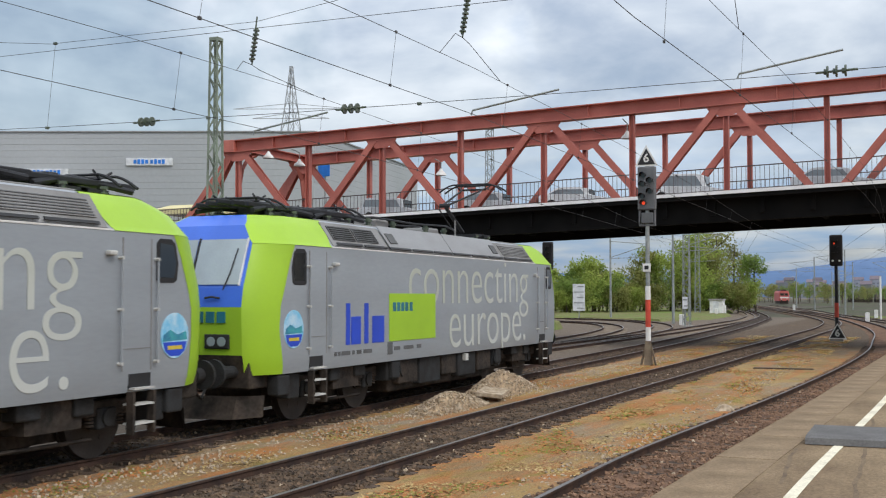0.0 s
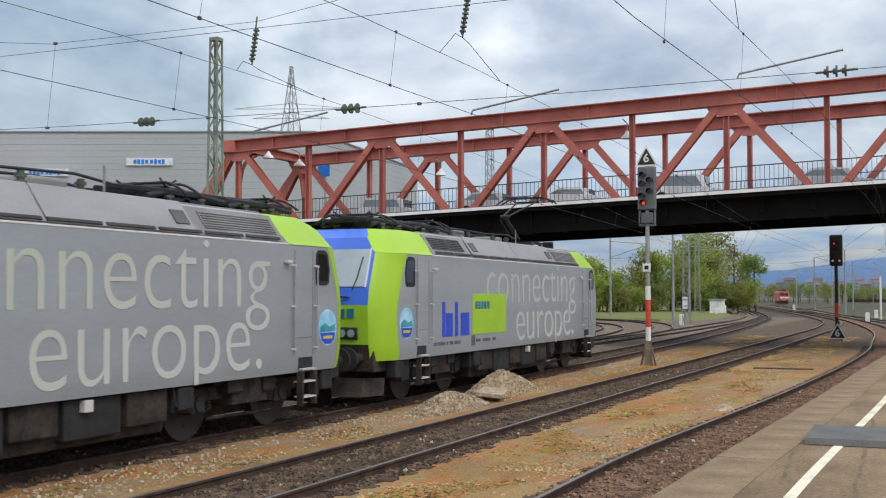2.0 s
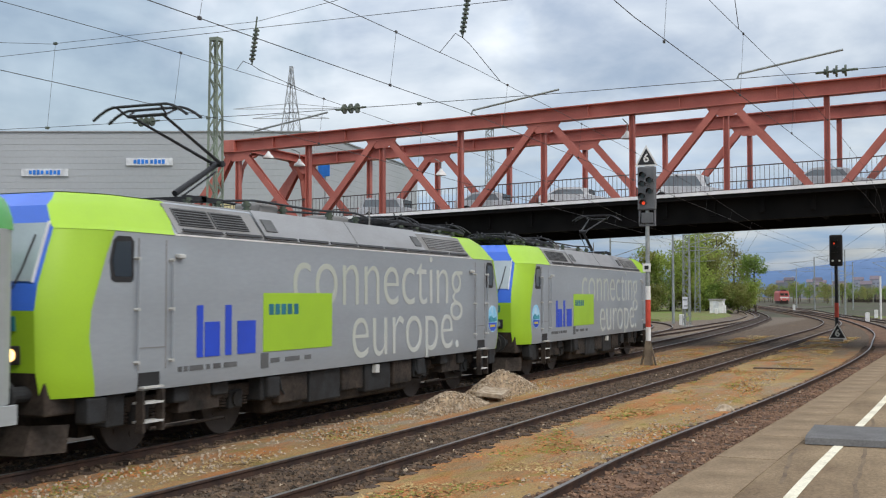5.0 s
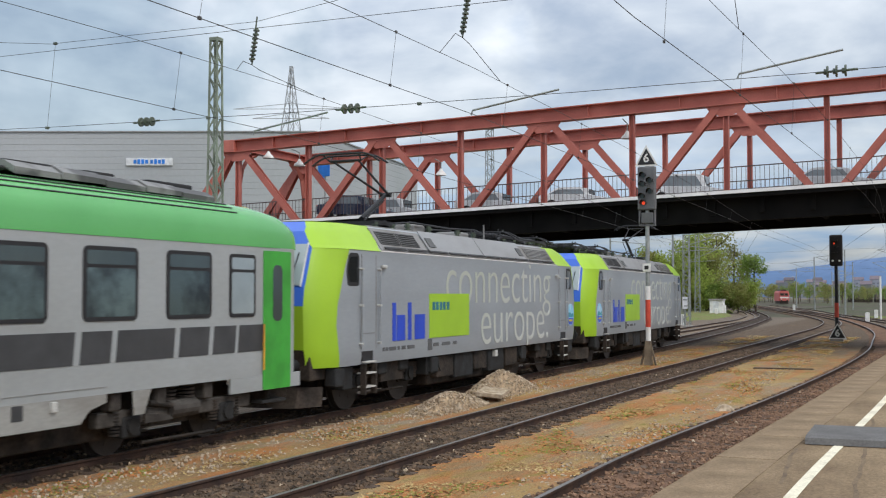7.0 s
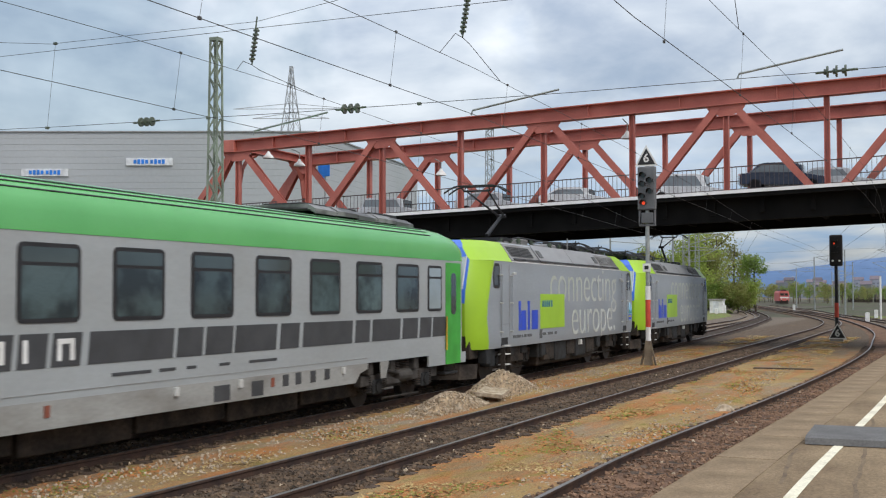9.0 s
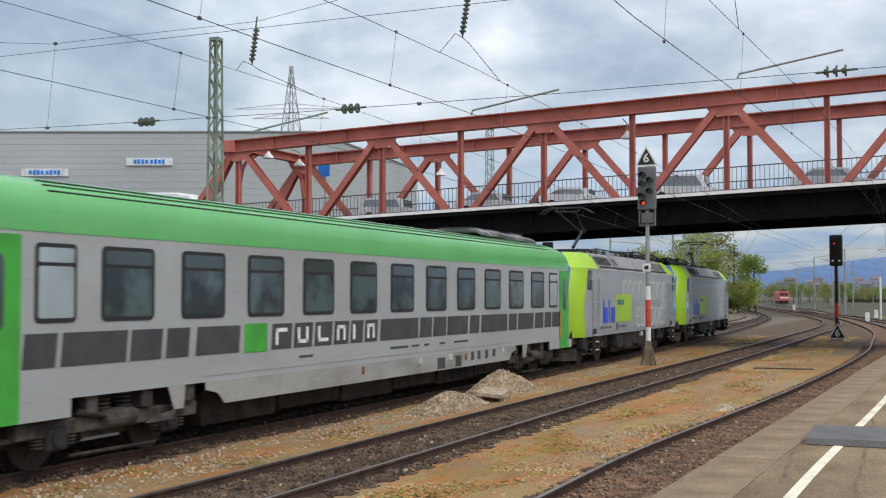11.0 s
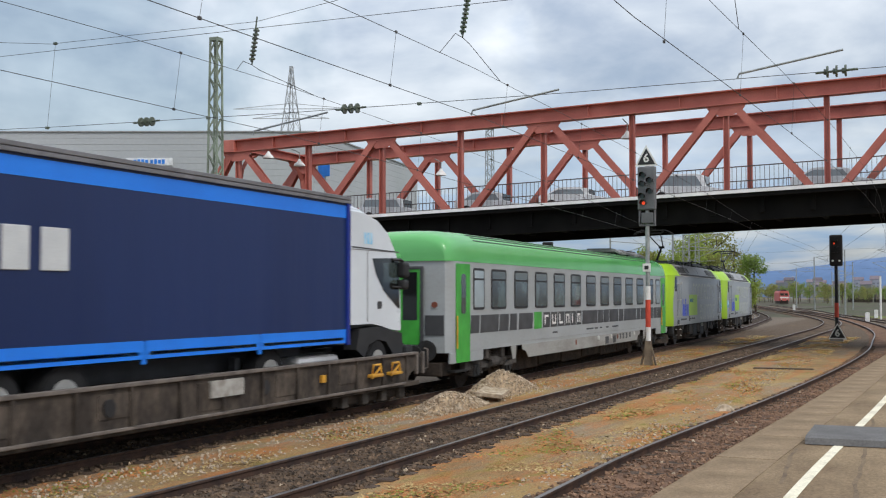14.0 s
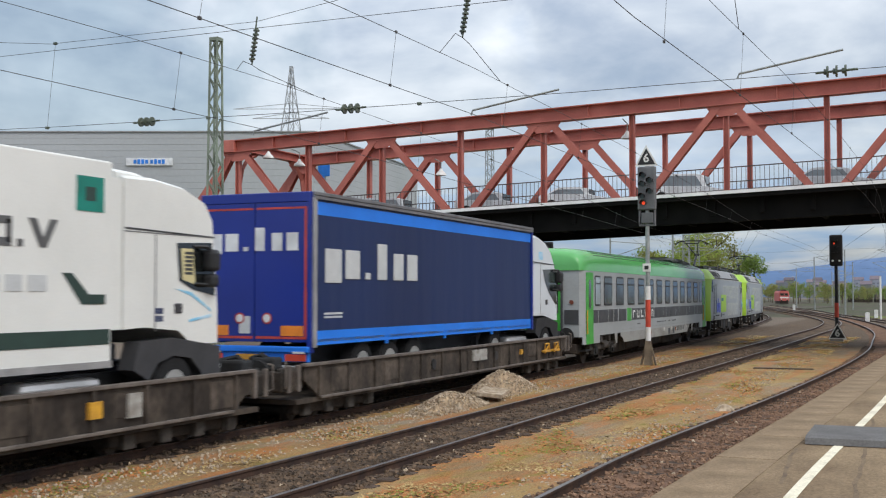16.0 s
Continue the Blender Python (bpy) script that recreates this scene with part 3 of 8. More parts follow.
def bridge():
    root = thing("truss_bridge", "red-painted steel truss road bridge over the tracks", "bridge", kind="structure")
    Y0, YN, STEP = 37.05, -46.4, 4.64
    TOP = 4.55
    for x in (56.4, 64.0):
        def chord(bm, dz=TOP):
            ibeam_into(bm, (x, Y0 + 0.7, deck_z(Y0 + 0.7) + dz), (x, YN, deck_z(YN) + dz), 0.62, 0.70, 0.05)
        ob = one("top_chord", chord, M["bridge_red"], root)

        def seams(bm):
            y = Y0 - 2.4
            while y > YN:
                beam_into(bm, (x - 0.04, y, deck_z(y) + TOP - 0.30), (x - 0.04, y, deck_z(y) + TOP + 0.30), 0.30, 0.05, (0, 1, 0))
                y -= STEP
        one("stiffener", seams, M["bridge_red"], ob)
        one("bottom_chord", lambda bm: beam_into(bm, (x, Y0 + 2, deck_z(Y0 + 2) - 0.90), (x, YN, deck_z(YN) - 0.90), 0.5, 1.12), M["deck_dark"], root, "bottom girder coloured near black for its shade")
        k, y = 0, Y0
        while y > YN:
            top = k % 2 == 0
            zt, zb = deck_z(y) + TOP - 0.3, deck_z(y) - 0.6
            one("post", lambda bm: ibeam_into(bm, (x, y, zb), (x, y, zt), 0.30, 0.26, 0.035, (0, 1, 0)), M["bridge_red"], root)
            if top:
                for s in (-1, 1):
                    yb = y + s * STEP
                    a = Vector((x, y + s * 0.35, zt - 0.05))
                    b = Vector((x, yb - s * 0.05, deck_z(yb) - 0.85))
                    one("diagonal", lambda bm: ibeam_into(bm, a, b, 0.34, 0.36 if s < 0 else 0.42, 0.04, (1, 0, 0)), M["bridge_red"], root)

                def gusset(bm):
                    loft_into(bm, [[(x + o, y - 1.0, zt - 0.03), (x + o, y + 1.0, zt - 0.03), (x + o, y + 0.8, zt - 0.32), (x + o, y + 0.3, zt - 0.58), (x + o, y - 0.3, zt - 0.58), (x + o, y - 0.8, zt - 0.32)] for o in (-0.19, -0.165)])
                one("gusset_plate", gusset, M["bridge_red"], root)

                def rivets(bm):
                    for i in range(9):
                        for dz in (0.12, 0.24):
                            bmesh.ops.create_icosphere(bm, subdivisions=1, radius=0.02, matrix=Matrix.Translation((x - 0.195, y - 0.8 + i * 0.2, zt - dz)))
                tagged(one("rivets", rivets, M["bridge_red"], root), kind="stuff")
            y -= STEP
            k += 1
    # portal frame at the end and wind bracing under the top chords
    zt = deck_z(Y0) + TOP
    one("portal_beam", lambda bm: ibeam_into(bm, (56.4, Y0, zt), (64.0, Y0, zt), 0.5, 0.5, 0.05), M["bridge_red"], root)
    for x, s in ((56.4, 1), (64.0, -1)):
        one("knee_brace", lambda bm: tube_into(bm, [(x + s * 0.1, Y0, zt - 2.4), (x + s * 0.35, Y0, zt - 1.3), (x + s * 1.0, Y0, zt - 0.6), (x + s * 1.9, Y0, zt - 0.25)], 0.16, 4), M["bridge_red"], root)
        one("end_diagonal", lambda bm: ibeam_into(bm, (x, Y0 + 0.3, zt - 0.2), (x, Y0 + 3.4, deck_z(Y0) - 1.0), 0.4, 0.42, 0.05, (1, 0, 0)), M["bridge_red"], root)
        one("end_block", lambda bm: box_into(bm, x - 0.36, x + 0.36, Y0 + 0.1, Y0 + 0.95, zt - 0.36, zt + 0.36, 0.03), M["bridge_red"], root)
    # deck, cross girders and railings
    one("deck_slab", lambda bm: beam_into(bm, (60.2, 44, deck_z(44) - 0.2), (60.2, YN, deck_z(YN) - 0.2), 9.4, 0.34), M["deck_dark"], root, "deck underside coloured near black for its shade")
    one("carriageway", lambda bm: beam_into(bm, (60.2, 44, deck_z(44) - 0.01), (60.2, YN, deck_z(YN) - 0.01), 6.4, 0.04), M["asphalt"], root)
    for x in (55.48, 64.92):
        one("deck_edge", lambda bm: beam_into(bm, (x, 44, deck_z(44) - 0.10), (x, YN, deck_z(YN) - 0.10), 0.12, 0.16), M["deck_edge"], root, "pale concrete edge strip")
    y = 40.0
    while y > YN:
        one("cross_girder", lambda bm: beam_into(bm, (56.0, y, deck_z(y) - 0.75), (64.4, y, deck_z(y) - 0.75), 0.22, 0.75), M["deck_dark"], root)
        y -= 2.32
    for x in (56.75, 63.65):
        for dz in (1.22, 0.12):
            one("handrail", lambda bm: beam_into(bm, (x, 44, deck_z(44) + dz), (x, YN, deck_z(YN) + dz), 0.05, 0.05), M["rail_grey"], root)

        def balusters(bm):
            y = 44.0
            while y > YN:
                beam_into(bm, (x, y, deck_z(y)), (x, y, deck_z(y) + 1.2), 0.022, 0.022)
                y -= 0.22
        tagged(one("balusters", balusters, M["rail_grey"], root), kind="stuff")
    # abutment and the ramp behind it
    one("abutment", lambda bm: box_into(bm, 54.5, 66, 40.5, 44, -0.6, deck_z(42) - 0.4), M["concrete"], root)
    one("ramp", lambda bm: beam_into(bm, (60.2, 44, deck_z(44) - 2.2), (60.2, 130, deck_z(130) - 2.2), 9.6, 4.2), M["concrete"], root)
    one("pier", lambda bm: box_into(bm, 55.5, 65, -12, -10.6, -0.6, deck_z(-11) - 1.5), M["concrete"], root)


bridge()


# ---- the train ----
M["loco_grey"] = mat("loco_silver_grey_paint", (0.325, 0.355, 0.38), 0.42, 0.15, other=(0.285, 0.31, 0.33), scale=0.7, fine=0.04, fscale=12, stretch=(0.4, 1, 1.6))
M["loco_roof"] = mat("loco_roof_grey", (0.262, 0.262, 0.258), 0.65, 0.05, other=(0.185, 0.180, 0.172), scale=0.9, fine=0.12)
M["roof_cover"] = mat("roof_cover_grey", (0.29, 0.298, 0.305), 0.55, 0.05, other=(0.225, 0.225, 0.222), scale=0.8, fine=0.08, stretch=(0.5, 1, 1.5))
M["lime"] = mat("lime_green_paint", (0.34, 0.56, 0.025), 0.45, other=(0.30, 0.50, 0.025), scale=0.8, fine=0.03)
M["loco_blue"] = mat("blue_paint", (0.02, 0.07, 0.55), 0.4, other=(0.02, 0.06, 0.47), scale=1, fine=0.04)
M["nose_blue"] = mat("nose_blue_paint", (0.055, 0.17, 0.70), 0.35, other=(0.045, 0.14, 0.60), scale=1, fine=0.04)
M["cream"] = mat("cream_lettering", (0.43, 0.46, 0.385), 0.5, other=(0.50, 0.52, 0.49), scale=0.25, fine=0.03)
M["teal"] = mat("teal_lettering", (0.015, 0.17, 0.24), 0.5, fine=0.04)
M["grille"] = mat("air_intake_grille", (0.13, 0.133, 0.135), 0.75, fine=0.2, fscale=60)
M["under"] = mat("underframe_grime", (0.022, 0.020, 0.018), 0.8, other=(0.060, 0.047, 0.038), scale=2.5, fine=0.35, fscale=15, bump=0.006)
M["under_light"] = mat("underframe_box_grey", (0.034, 0.036, 0.038), 0.75, other=(0.025, 0.024, 0.023), scale=3, fine=0.25)
M["wheel"] = mat("wheel_steel_brown", (0.05, 0.043, 0.039), 0.65, 0.4, fine=0.25)
M["tread"] = mat("wheel_tread_bright", (0.30, 0.29, 0.28), 0.35, 0.9)
M["panto"] = mat("pantograph_dark_steel", (0.022, 0.023, 0.026), 0.55, 0.3, fine=0.2)
# pale base colour carries mirrored sky; lamp lenses and frosted panes share it
M["windscreen"] = glass("windscreen_pale", (0.36, 0.43, 0.45), 0.08)
M["side_glass"] = glass("side_window_dark", (0.012, 0.014, 0.014), 0.06)
M["step"] = mat("step_tread_pale", (0.55, 0.55, 0.52), 0.7)
M["badge"] = mat("badge_sky_blue", (0.16, 0.50, 0.74), 0.5, other=(0.50, 0.68, 0.80), scale=5, fine=0.05)
M["badge_green"] = mat("badge_teal", (0.05, 0.33, 0.37), 0.5, other=(0.03, 0.16, 0.30), scale=6)
M["badge_yellow"] = mat("badge_yellow", (0.70, 0.55, 0.06), 0.5)

LOW, HIGH = 0.99, 3.90


def nose_x(z):
    """How far the nose of the engine reaches at height z, at its middle."""
    pts = ((0.99, 8.66), (1.35, 8.76), (2.2, 8.80), (2.55, 8.74), (3.42, 8.42), (3.68, 8.28), (3.90, 7.90))
    for (a, u), (b, v) in zip(pts, pts[1:]):
        if z <= b:
            return u + (v - u) * (z - a) / (b - a)
    return pts[-1][1]


def half_w(z):
    pts = ((0.99, 1.47), (1.15, 1.49), (3.34, 1.49), (3.40, 1.43), (3.78, 1.16), (3.90, 1.02))
    for (a, u), (b, v) in zip(pts, pts[1:]):
        if z <= b:
            return u + (v - u) * (z - a) / (b - a)
    return pts[-1][1]


def outline(z):
    """The plan of one nose at height z, from the side (right) round to the other side."""
    x, w = nose_x(z), half_w(z)
    q = [(x - 0.74, w), (x - 0.58, w - 0.05), (x - 0.30, w - 0.17), (x - 0.07, w - 0.29), (x, w - 0.39), (x + 0.01, 0.0)]
    return [(a, -b) for a, b in q] + [(a, b) for a, b in q[-2::-1]]


def flank(z, x):
    """Half width of the body at height z and length x, along the side and round the nose."""
    o = [(a, -b) for a, b in outline(z)[:6]]
    for (a, u), (b, v) in zip(o, o[1:]):
        if a <= x <= b:
            return u + (v - u) * (x - a) / (b - a)
    return half_w(z)


def nose_patch(bm, end, zs, cols, out=0.006, back=None):
    """A skin over the nose: columns cols of outline(), out metres proud; back(z) adds a start on the flat side."""
    rings = []
    for z in zs:
        o = outline(z)
        row = []
        for c in cols:
            if c == -1:
                row.append((end * back(z), -(flank(z, back(z)) + out), z))
            elif c == -2:
                row.append((end * back(z), flank(z, back(z)) + out, z))
            else:
                x, y = o[c]
                if back and x < back(z):
                    x = back(z) + 0.002
                    y = math.copysign(flank(z, x), y)
                row.append((end * (x + out), y + (out if y > 0.9 else -out if y < -0.9 else 0), z))
        rings.append(row)
    loft_into(bm, rings, close_ends=False, closed=False)


LEVELS = (0.99, 1.15, 1.35, 1.8, 2.2, 2.55, 3.0, 3.34, 3.40, 3.42, 3.68, 3.78, 3.90)


def wheelset(parent, x, r, y_mid=0.7525, dia=None):
    ws = new("wheelset")
    ws.parent = parent
    ws.location = (x, 0, r)
    one("axle", lambda bm: disc_into(bm, (0, 0, 0), 0.09, 1.9, 10), M["wheel"], ws)
    for s in (-1, 1):
        def build(bm):
            disc_into(bm, (0, s * y_mid, 0), r, 0.13, 28)
            disc_into(bm, (0, s * (y_mid - 0.075), 0), r + 0.028, 0.03, 28)
            disc_into(bm, (0, s * (y_mid + 0.06), 0), r * 0.36, 0.10, 14)
            for i in range(6):
                a = i * math.pi / 3
                disc_into(bm, (math.cos(a) * r * 0.6, s * (y_mid + 0.066), math.sin(a) * r * 0.6), 0.05, 0.012, 8)
        one("wheel", build, M["wheel"], ws)
    return ws


def bogie_frame(parent, x, half, r, z_top, y=1.02, grey="under"):
    """A side-framed bogie: longerons, springs, dampers and axle boxes."""
    b = one("bogie", lambda bm: [box_into(bm, x - half - 0.75, x + half + 0.75, s * y - 0.09, s * y + 0.09, r + 0.02, r + 0.25, 0.03) for s in (-1, 1)]
            + [box_into(bm, x - 0.5, x + 0.5, -1.0, 1.0, r - 0.1, r + 0.25)], M[grey], parent, "grimy dark steel bogie frame")
    for s in (-1, 1):
        for dx in (-half, half):
            def box(bm):
                box_into(bm, x + dx - 0.21, x + dx + 0.21, s * (y + 0.02) - 0.1, s * (y + 0.02) + 0.1, r - 0.17, r + 0.15, 0.03)
                disc_into(bm, (x + dx, s * (y + 0.13), r), 0.13, 0.05, 14)
            one("axle_box", box, M["under_light"], b)
            for o in (-0.33, 0.33):
                one("coil_spring", lambda bm: [disc_into(bm, (x + dx + o, s * (y + 0.03), r - 0.10 + i * 0.05), 0.085, 0.03, 10, "z") for i in range(7)], M["under"], b)
        one("damper", lambda bm: tube_into(bm, [(x - 0.9, s * (y + 0.14), r + 0.32), (x + 0.35, s * (y + 0.14), r + 0.12)], 0.045, 8), M["under"], b)
        one("brake_rod", lambda bm: tube_into(bm, [(x - half + 0.3, s * (y + 0.05), r - 0.28), (x + half - 0.3, s * (y + 0.05), r - 0.3)], 0.03, 6), M["under"], b)
        for o in (-0.25, 0.25):
            one("bolster_spring", lambda bm: [disc_into(bm, (x + o, s * (y - 0.02), r + 0.27 + i * 0.06), 0.15, 0.035, 12, "z") for i in range(5)], M["under"], b)
    return b


def pantograph(parent, base, knee, head, label):
    p = one("pantograph", lambda bm: [box_into(bm, base[0] - 0.55, base[0] + 0.55, -0.62, -0.54, base[1] - 0.16, base[1] - 0.08),
                                      box_into(bm, base[0] - 0.55, base[0] + 0.55, 0.54, 0.62, base[1] - 0.16, base[1] - 0.08),
                                      box_into(bm, base[0] - 0.08, base[0] + 0.08, -0.62, 0.62, base[1] - 0.16, base[1] - 0.06)], M["panto"], parent, label)
    one("lower_arm", lambda bm: tube_into(bm, [(base[0], 0, base[1]), (knee[0], 0, knee[1])], 0.06, 10, 0.05), M["panto"], p)
    one("thrust_rod", lambda bm: tube_into(bm, [(base[0] + (0.35 if knee[0] > base[0] else -0.35), 0.1, base[1] - 0.02), (knee[0] + (0.12 if knee[0] > base[0] else -0.12), 0.1, knee[1] - 0.12)], 0.018, 6), M["panto"], p)

    def upper(bm):
        for s in (-1, 1):
            tube_into(bm, [(knee[0], s * 0.08, knee[1]), (head[0], s * 0.33, head[1])], 0.032, 8, 0.024)
        tube_into(bm, [(knee[0], -0.14, knee[1]), (knee[0], 0.14, knee[1])], 0.06, 8)
        tube_into(bm, [(head[0], -0.4, head[1]), (head[0], 0.4, head[1])], 0.03, 8)
    one("upper_arm", upper, M["panto"], p)
    for dx in (-0.2, 0.2):
        one("contact_strip", lambda bm: tube_into(bm, [(head[0] + dx, y, head[1] + (0.14 if head[1] > 4.6 else 0.05) - (0.0 if abs(y) < 0.6 else (abs(y) - 0.55) ** 1.5 * 0.75)) for y in (-0.97, -0.82, -0.68, -0.55, 0, 0.55, 0.68, 0.82, 0.97)], 0.025, 6), M["panto"], p)
    one("head_frame", lambda bm: [tube_into(bm, [(head[0] - 0.22, s * 0.45, head[1] + 0.12), (head[0], s * 0.4, head[1]), (head[0] + 0.22, s * 0.45, head[1] + 0.12)], 0.02, 6) for s in (-1, 1)], M["panto"], p)
    if head[1] < 4.6:
        for s in (-1, 1):
            one("rest_frame", lambda bm: [tube_into(bm, [(base[0] - 1.1, s * 0.62, base[1] - 0.10), (base[0] - 0.2, s * 0.5, base[1] + 0.06), (base[0] + 1.1, s * 0.62, base[1] - 0.06)], 0.05, 8), tube_into(bm, [(knee[0], s * 0.2, knee[1] - 0.03), (head[0], s * 0.42, head[1] - 0.08)], 0.045, 8), tube_into(bm, [(base[0], s * 0.15, base[1] + 0.02), (knee[0], s * 0.3, knee[1] - 0.08)], 0.05, 8)], M["panto"], p)
        for y in (-0.55, -0.28, 0.0, 0.28, 0.55):
            one("frame_bar", lambda bm: box_into(bm, base[0] - 1.35 + abs(y) * 0.3, base[0] + 1.45 - abs(y) * 0.4, y - 0.045, y + 0.045, base[1] + 0.02 - abs(y) * 0.1, base[1] + 0.12 - abs(y) * 0.1, 0.02), M["panto"], p)
        one("damper_box", lambda bm: [box_into(bm, base[0] - 0.3, base[0] + 0.3, -0.25, 0.25, base[1] - 0.14, base[1] + 0.06, 0.04), box_into(bm, knee[0] - 0.12, knee[0] + 0.12, -0.3, 0.3, knee[1] - 0.1, knee[1] + 0.04, 0.03)], M["panto"], p)
    for dx in (-0.45, 0.45):
        for s in (-1, 1):
            one("insulator", lambda bm: [disc_into(bm, (base[0] + dx, s * 0.58, HIGH + 0.02 + i * 0.045), 0.06 + 0.025 * (i % 2), 0.045, 10, "z") for i in range(4)], M["insul"], p)
    return p


def engine(name, raised_end, label):
    """A four-axle electric engine, silver grey with lime nose bands. raised_end: +1 or -1, the end whose pantograph is up."""
    E = thing(name, label, "locomotive", "pair of electric locomotives")
    body = one("body", lambda bm: loft_into(bm, [[(x, y, z) for x, y in outline(z)] + [(-x, -y, z) for x, y in outline(z)] for z in LEVELS]), M["loco_grey"], E, "silver-grey engine body", smooth=True)
    for end in (1, -1):
        side_zs = LEVELS[:8]

        def back(z):
            return float(np.interp(z, (0.99, 1.35, 1.8, 2.2, 2.55, 3.0, 3.34), (7.98, 8.05, 8.12, 8.10, 7.98, 7.80, 7.62)))

        nose = one("nose_band", lambda bm: nose_patch(bm, end, side_zs, (-1, 0, 1, 2, 3, 4), 0.006, back), M["lime"], E, "lime-green nose band", smooth=True)
        one("nose_band", lambda bm: nose_patch(bm, end, side_zs, (6, 7, 8, 9, 10, -2), 0.006, back), M["lime"], E, "lime-green nose band", smooth=True)

        def cap(bm):
            zz = LEVELS[7:]
            cut = lambda z: 6.22 - (z - 3.34) * 0.5
            nose_patch(bm, end, zz, (-1, 0, 1, 2, 3, 4), 0.012, cut)
            nose_patch(bm, end, zz, (6, 7, 8, 9, 10, -2), 0.012, cut)
            z = 3.90
            o = outline(z)
            bm.faces.new([bm.verts.new((end * x, y, z + 0.013)) for x, y in [(cut(z), -half_w(z) - 0.012), *o, (cut(z), half_w(z) + 0.012)]])
        one("cab_cap", cap, M["lime"], nose, smooth=True)
        one("lower_front", lambda bm: nose_patch(bm, end, LEVELS[2:5], (4, 5, 6), 0.006), M["lime"], nose)
        one("coupler_recess", lambda bm: nose_patch(bm, end, LEVELS[:3], (4, 5, 6), 0.006), M["under"], nose, "grimy black coupler panel")
        front = one("upper_front", lambda bm: nose_patch(bm, end, LEVELS[4:], (4, 5, 6), 0.008), M["nose_blue"], nose, "blue front panel round the windscreen")

        def screen(bm, y0, y1):
            rows = []
            for z in (2.60, 2.8, 3.0, 3.2, 3.42):
                w = half_w(z)
                x = nose_x(z) + 0.034
                rows.append([(end * (x + (0.0 if abs(y) > 0.68 else 0.006)), y, z) for y in (y0, (y0 + y1) / 2, y1)])
            loft_into(bm, rows, close_ends=False, closed=False)
        for y0, y1 in ((-1.0, -0.03), (0.03, 1.0)):
            one("windscreen", lambda bm: screen(bm, y0, y1), M["windscreen"], front, "windscreen with the sky's reflection as a pale tint")
        for y in (-1.02, 0.0, 1.02):
            one("screen_pillar", lambda bm: beam_into(bm, (end * (nose_x(2.58) + (0.035 if y == 0 else 0.025)), y, 2.58), (end * (nose_x(3.44) + (0.035 if y == 0 else 0.025)), y, 3.44), 0.028, 0.03, (1, 0, 0)), M["black"] if y == 0 else M["white"], front)
        for s in (-1, 1):
            one("wiper", lambda bm: tube_into(bm, [(end * (nose_x(2.5) + 0.06), s * 0.72, 2.5), (end * (nose_x(2.8) + 0.055), s * 0.80, 2.8), (end * (nose_x(3.25) + 0.05), s * 0.86, 3.25)], 0.012, 5), M["black"], front)
        for s in (-1, 1):
            lamp = one("headlight", lambda bm: box_into(bm, end * 8.745 - 0.07, end * 8.745 + 0.07, s * 0.60 - 0.26, s * 0.60 + 0.26, 1.46, 1.72, 0.02), M["black"], nose, "headlight cluster in a black recess")
            one("lens", lambda bm: [disc_into(bm, (end * 8.82, s * 0.60 + o, 1.59), 0.085, 0.02, 16, "x") for o in (-0.11, 0.11)], M["lamp_warm"] if (end < 0 and raised_end < 0 and s < 0) else M["windscreen"], lamp)
            one("handle", lambda bm: tube_into(bm, [(end * (nose_x(2.4) + 0.05), s * 0.35, 2.36), (end * (nose_x(2.4) + 0.08), s * 0.5, 2.38), (end * (nose_x(2.4) + 0.05), s * 0.66, 2.36)], 0.02, 6), M["black"], front)
            one("buffer", lambda bm: [disc_into(bm, (end * 8.85, s * 0.875, 1.06), 0.11, 0.5, 14, "x"), disc_into(bm, (end * 9.1, s * 0.875, 1.06), 0.13, 0.2, 14, "x"), disc_into(bm, (end * 9.30, s * 0.875, 1.06), 0.25, 0.06, 20, "x")], M["under_light"], E)
            one("tail_lamp", lambda bm: box_into(bm, end * 8.1 - 0.03, end * 8.1 + 0.03, s * 1.43 - 0.02, s * 1.43 + 0.02, 1.50, 1.70), M["red"], nose)
        # the engine's number as a plain bar
        one("number_bar", lambda bm: [box_into(bm, end * 8.80 - 0.022, end * 8.80 + 0.022, y0, y0 + 0.17, 1.92, 2.12) for y0 in (-0.78, -0.55, -0.32)], M["teal"], nose)
        one("headstock", lambda bm: [box_into(bm, min(end * 8.0, end * 8.68), max(end * 8.0, end * 8.68), -1.2, 1.2, 0.75, 1.30, 0.03)], M["under"], E)
        one("coupling", lambda bm: [tube_into(bm, [(end * 8.6, 0, 1.05), (end * 9.1, 0, 0.98), (end * 9.42, 0, 0.92)], 0.05, 8), tube_into(bm, [(end * 8.65, -0.4, 1.0), (end * 9.0, -0.42, 0.6), (end * 9.4, -0.4, 0.85)], 0.03, 6), tube_into(bm, [(end * 8.65, 0.4, 1.0), (end * 9.0, 0.42, 0.6), (end * 9.4, 0.4, 0.85)], 0.03, 6)], M["black"], E)
        one("snow_plough", lambda bm: loft_into(bm, [[(end * 8.3, -1.25, 0.24), (end * 8.75, -0.9, 0.22), (end * 8.9, 0, 0.22), (end * 8.75, 0.9, 0.22), (end * 8.3, 1.25, 0.24)], [(end * 8.25, -1.25, 0.62), (end * 8.6, -0.9, 0.62), (end * 8.7, 0, 0.62), (end * 8.6, 0.9, 0.62), (end * 8.25, 1.25, 0.62)]], closed=False, close_ends=False), M["under"], E)
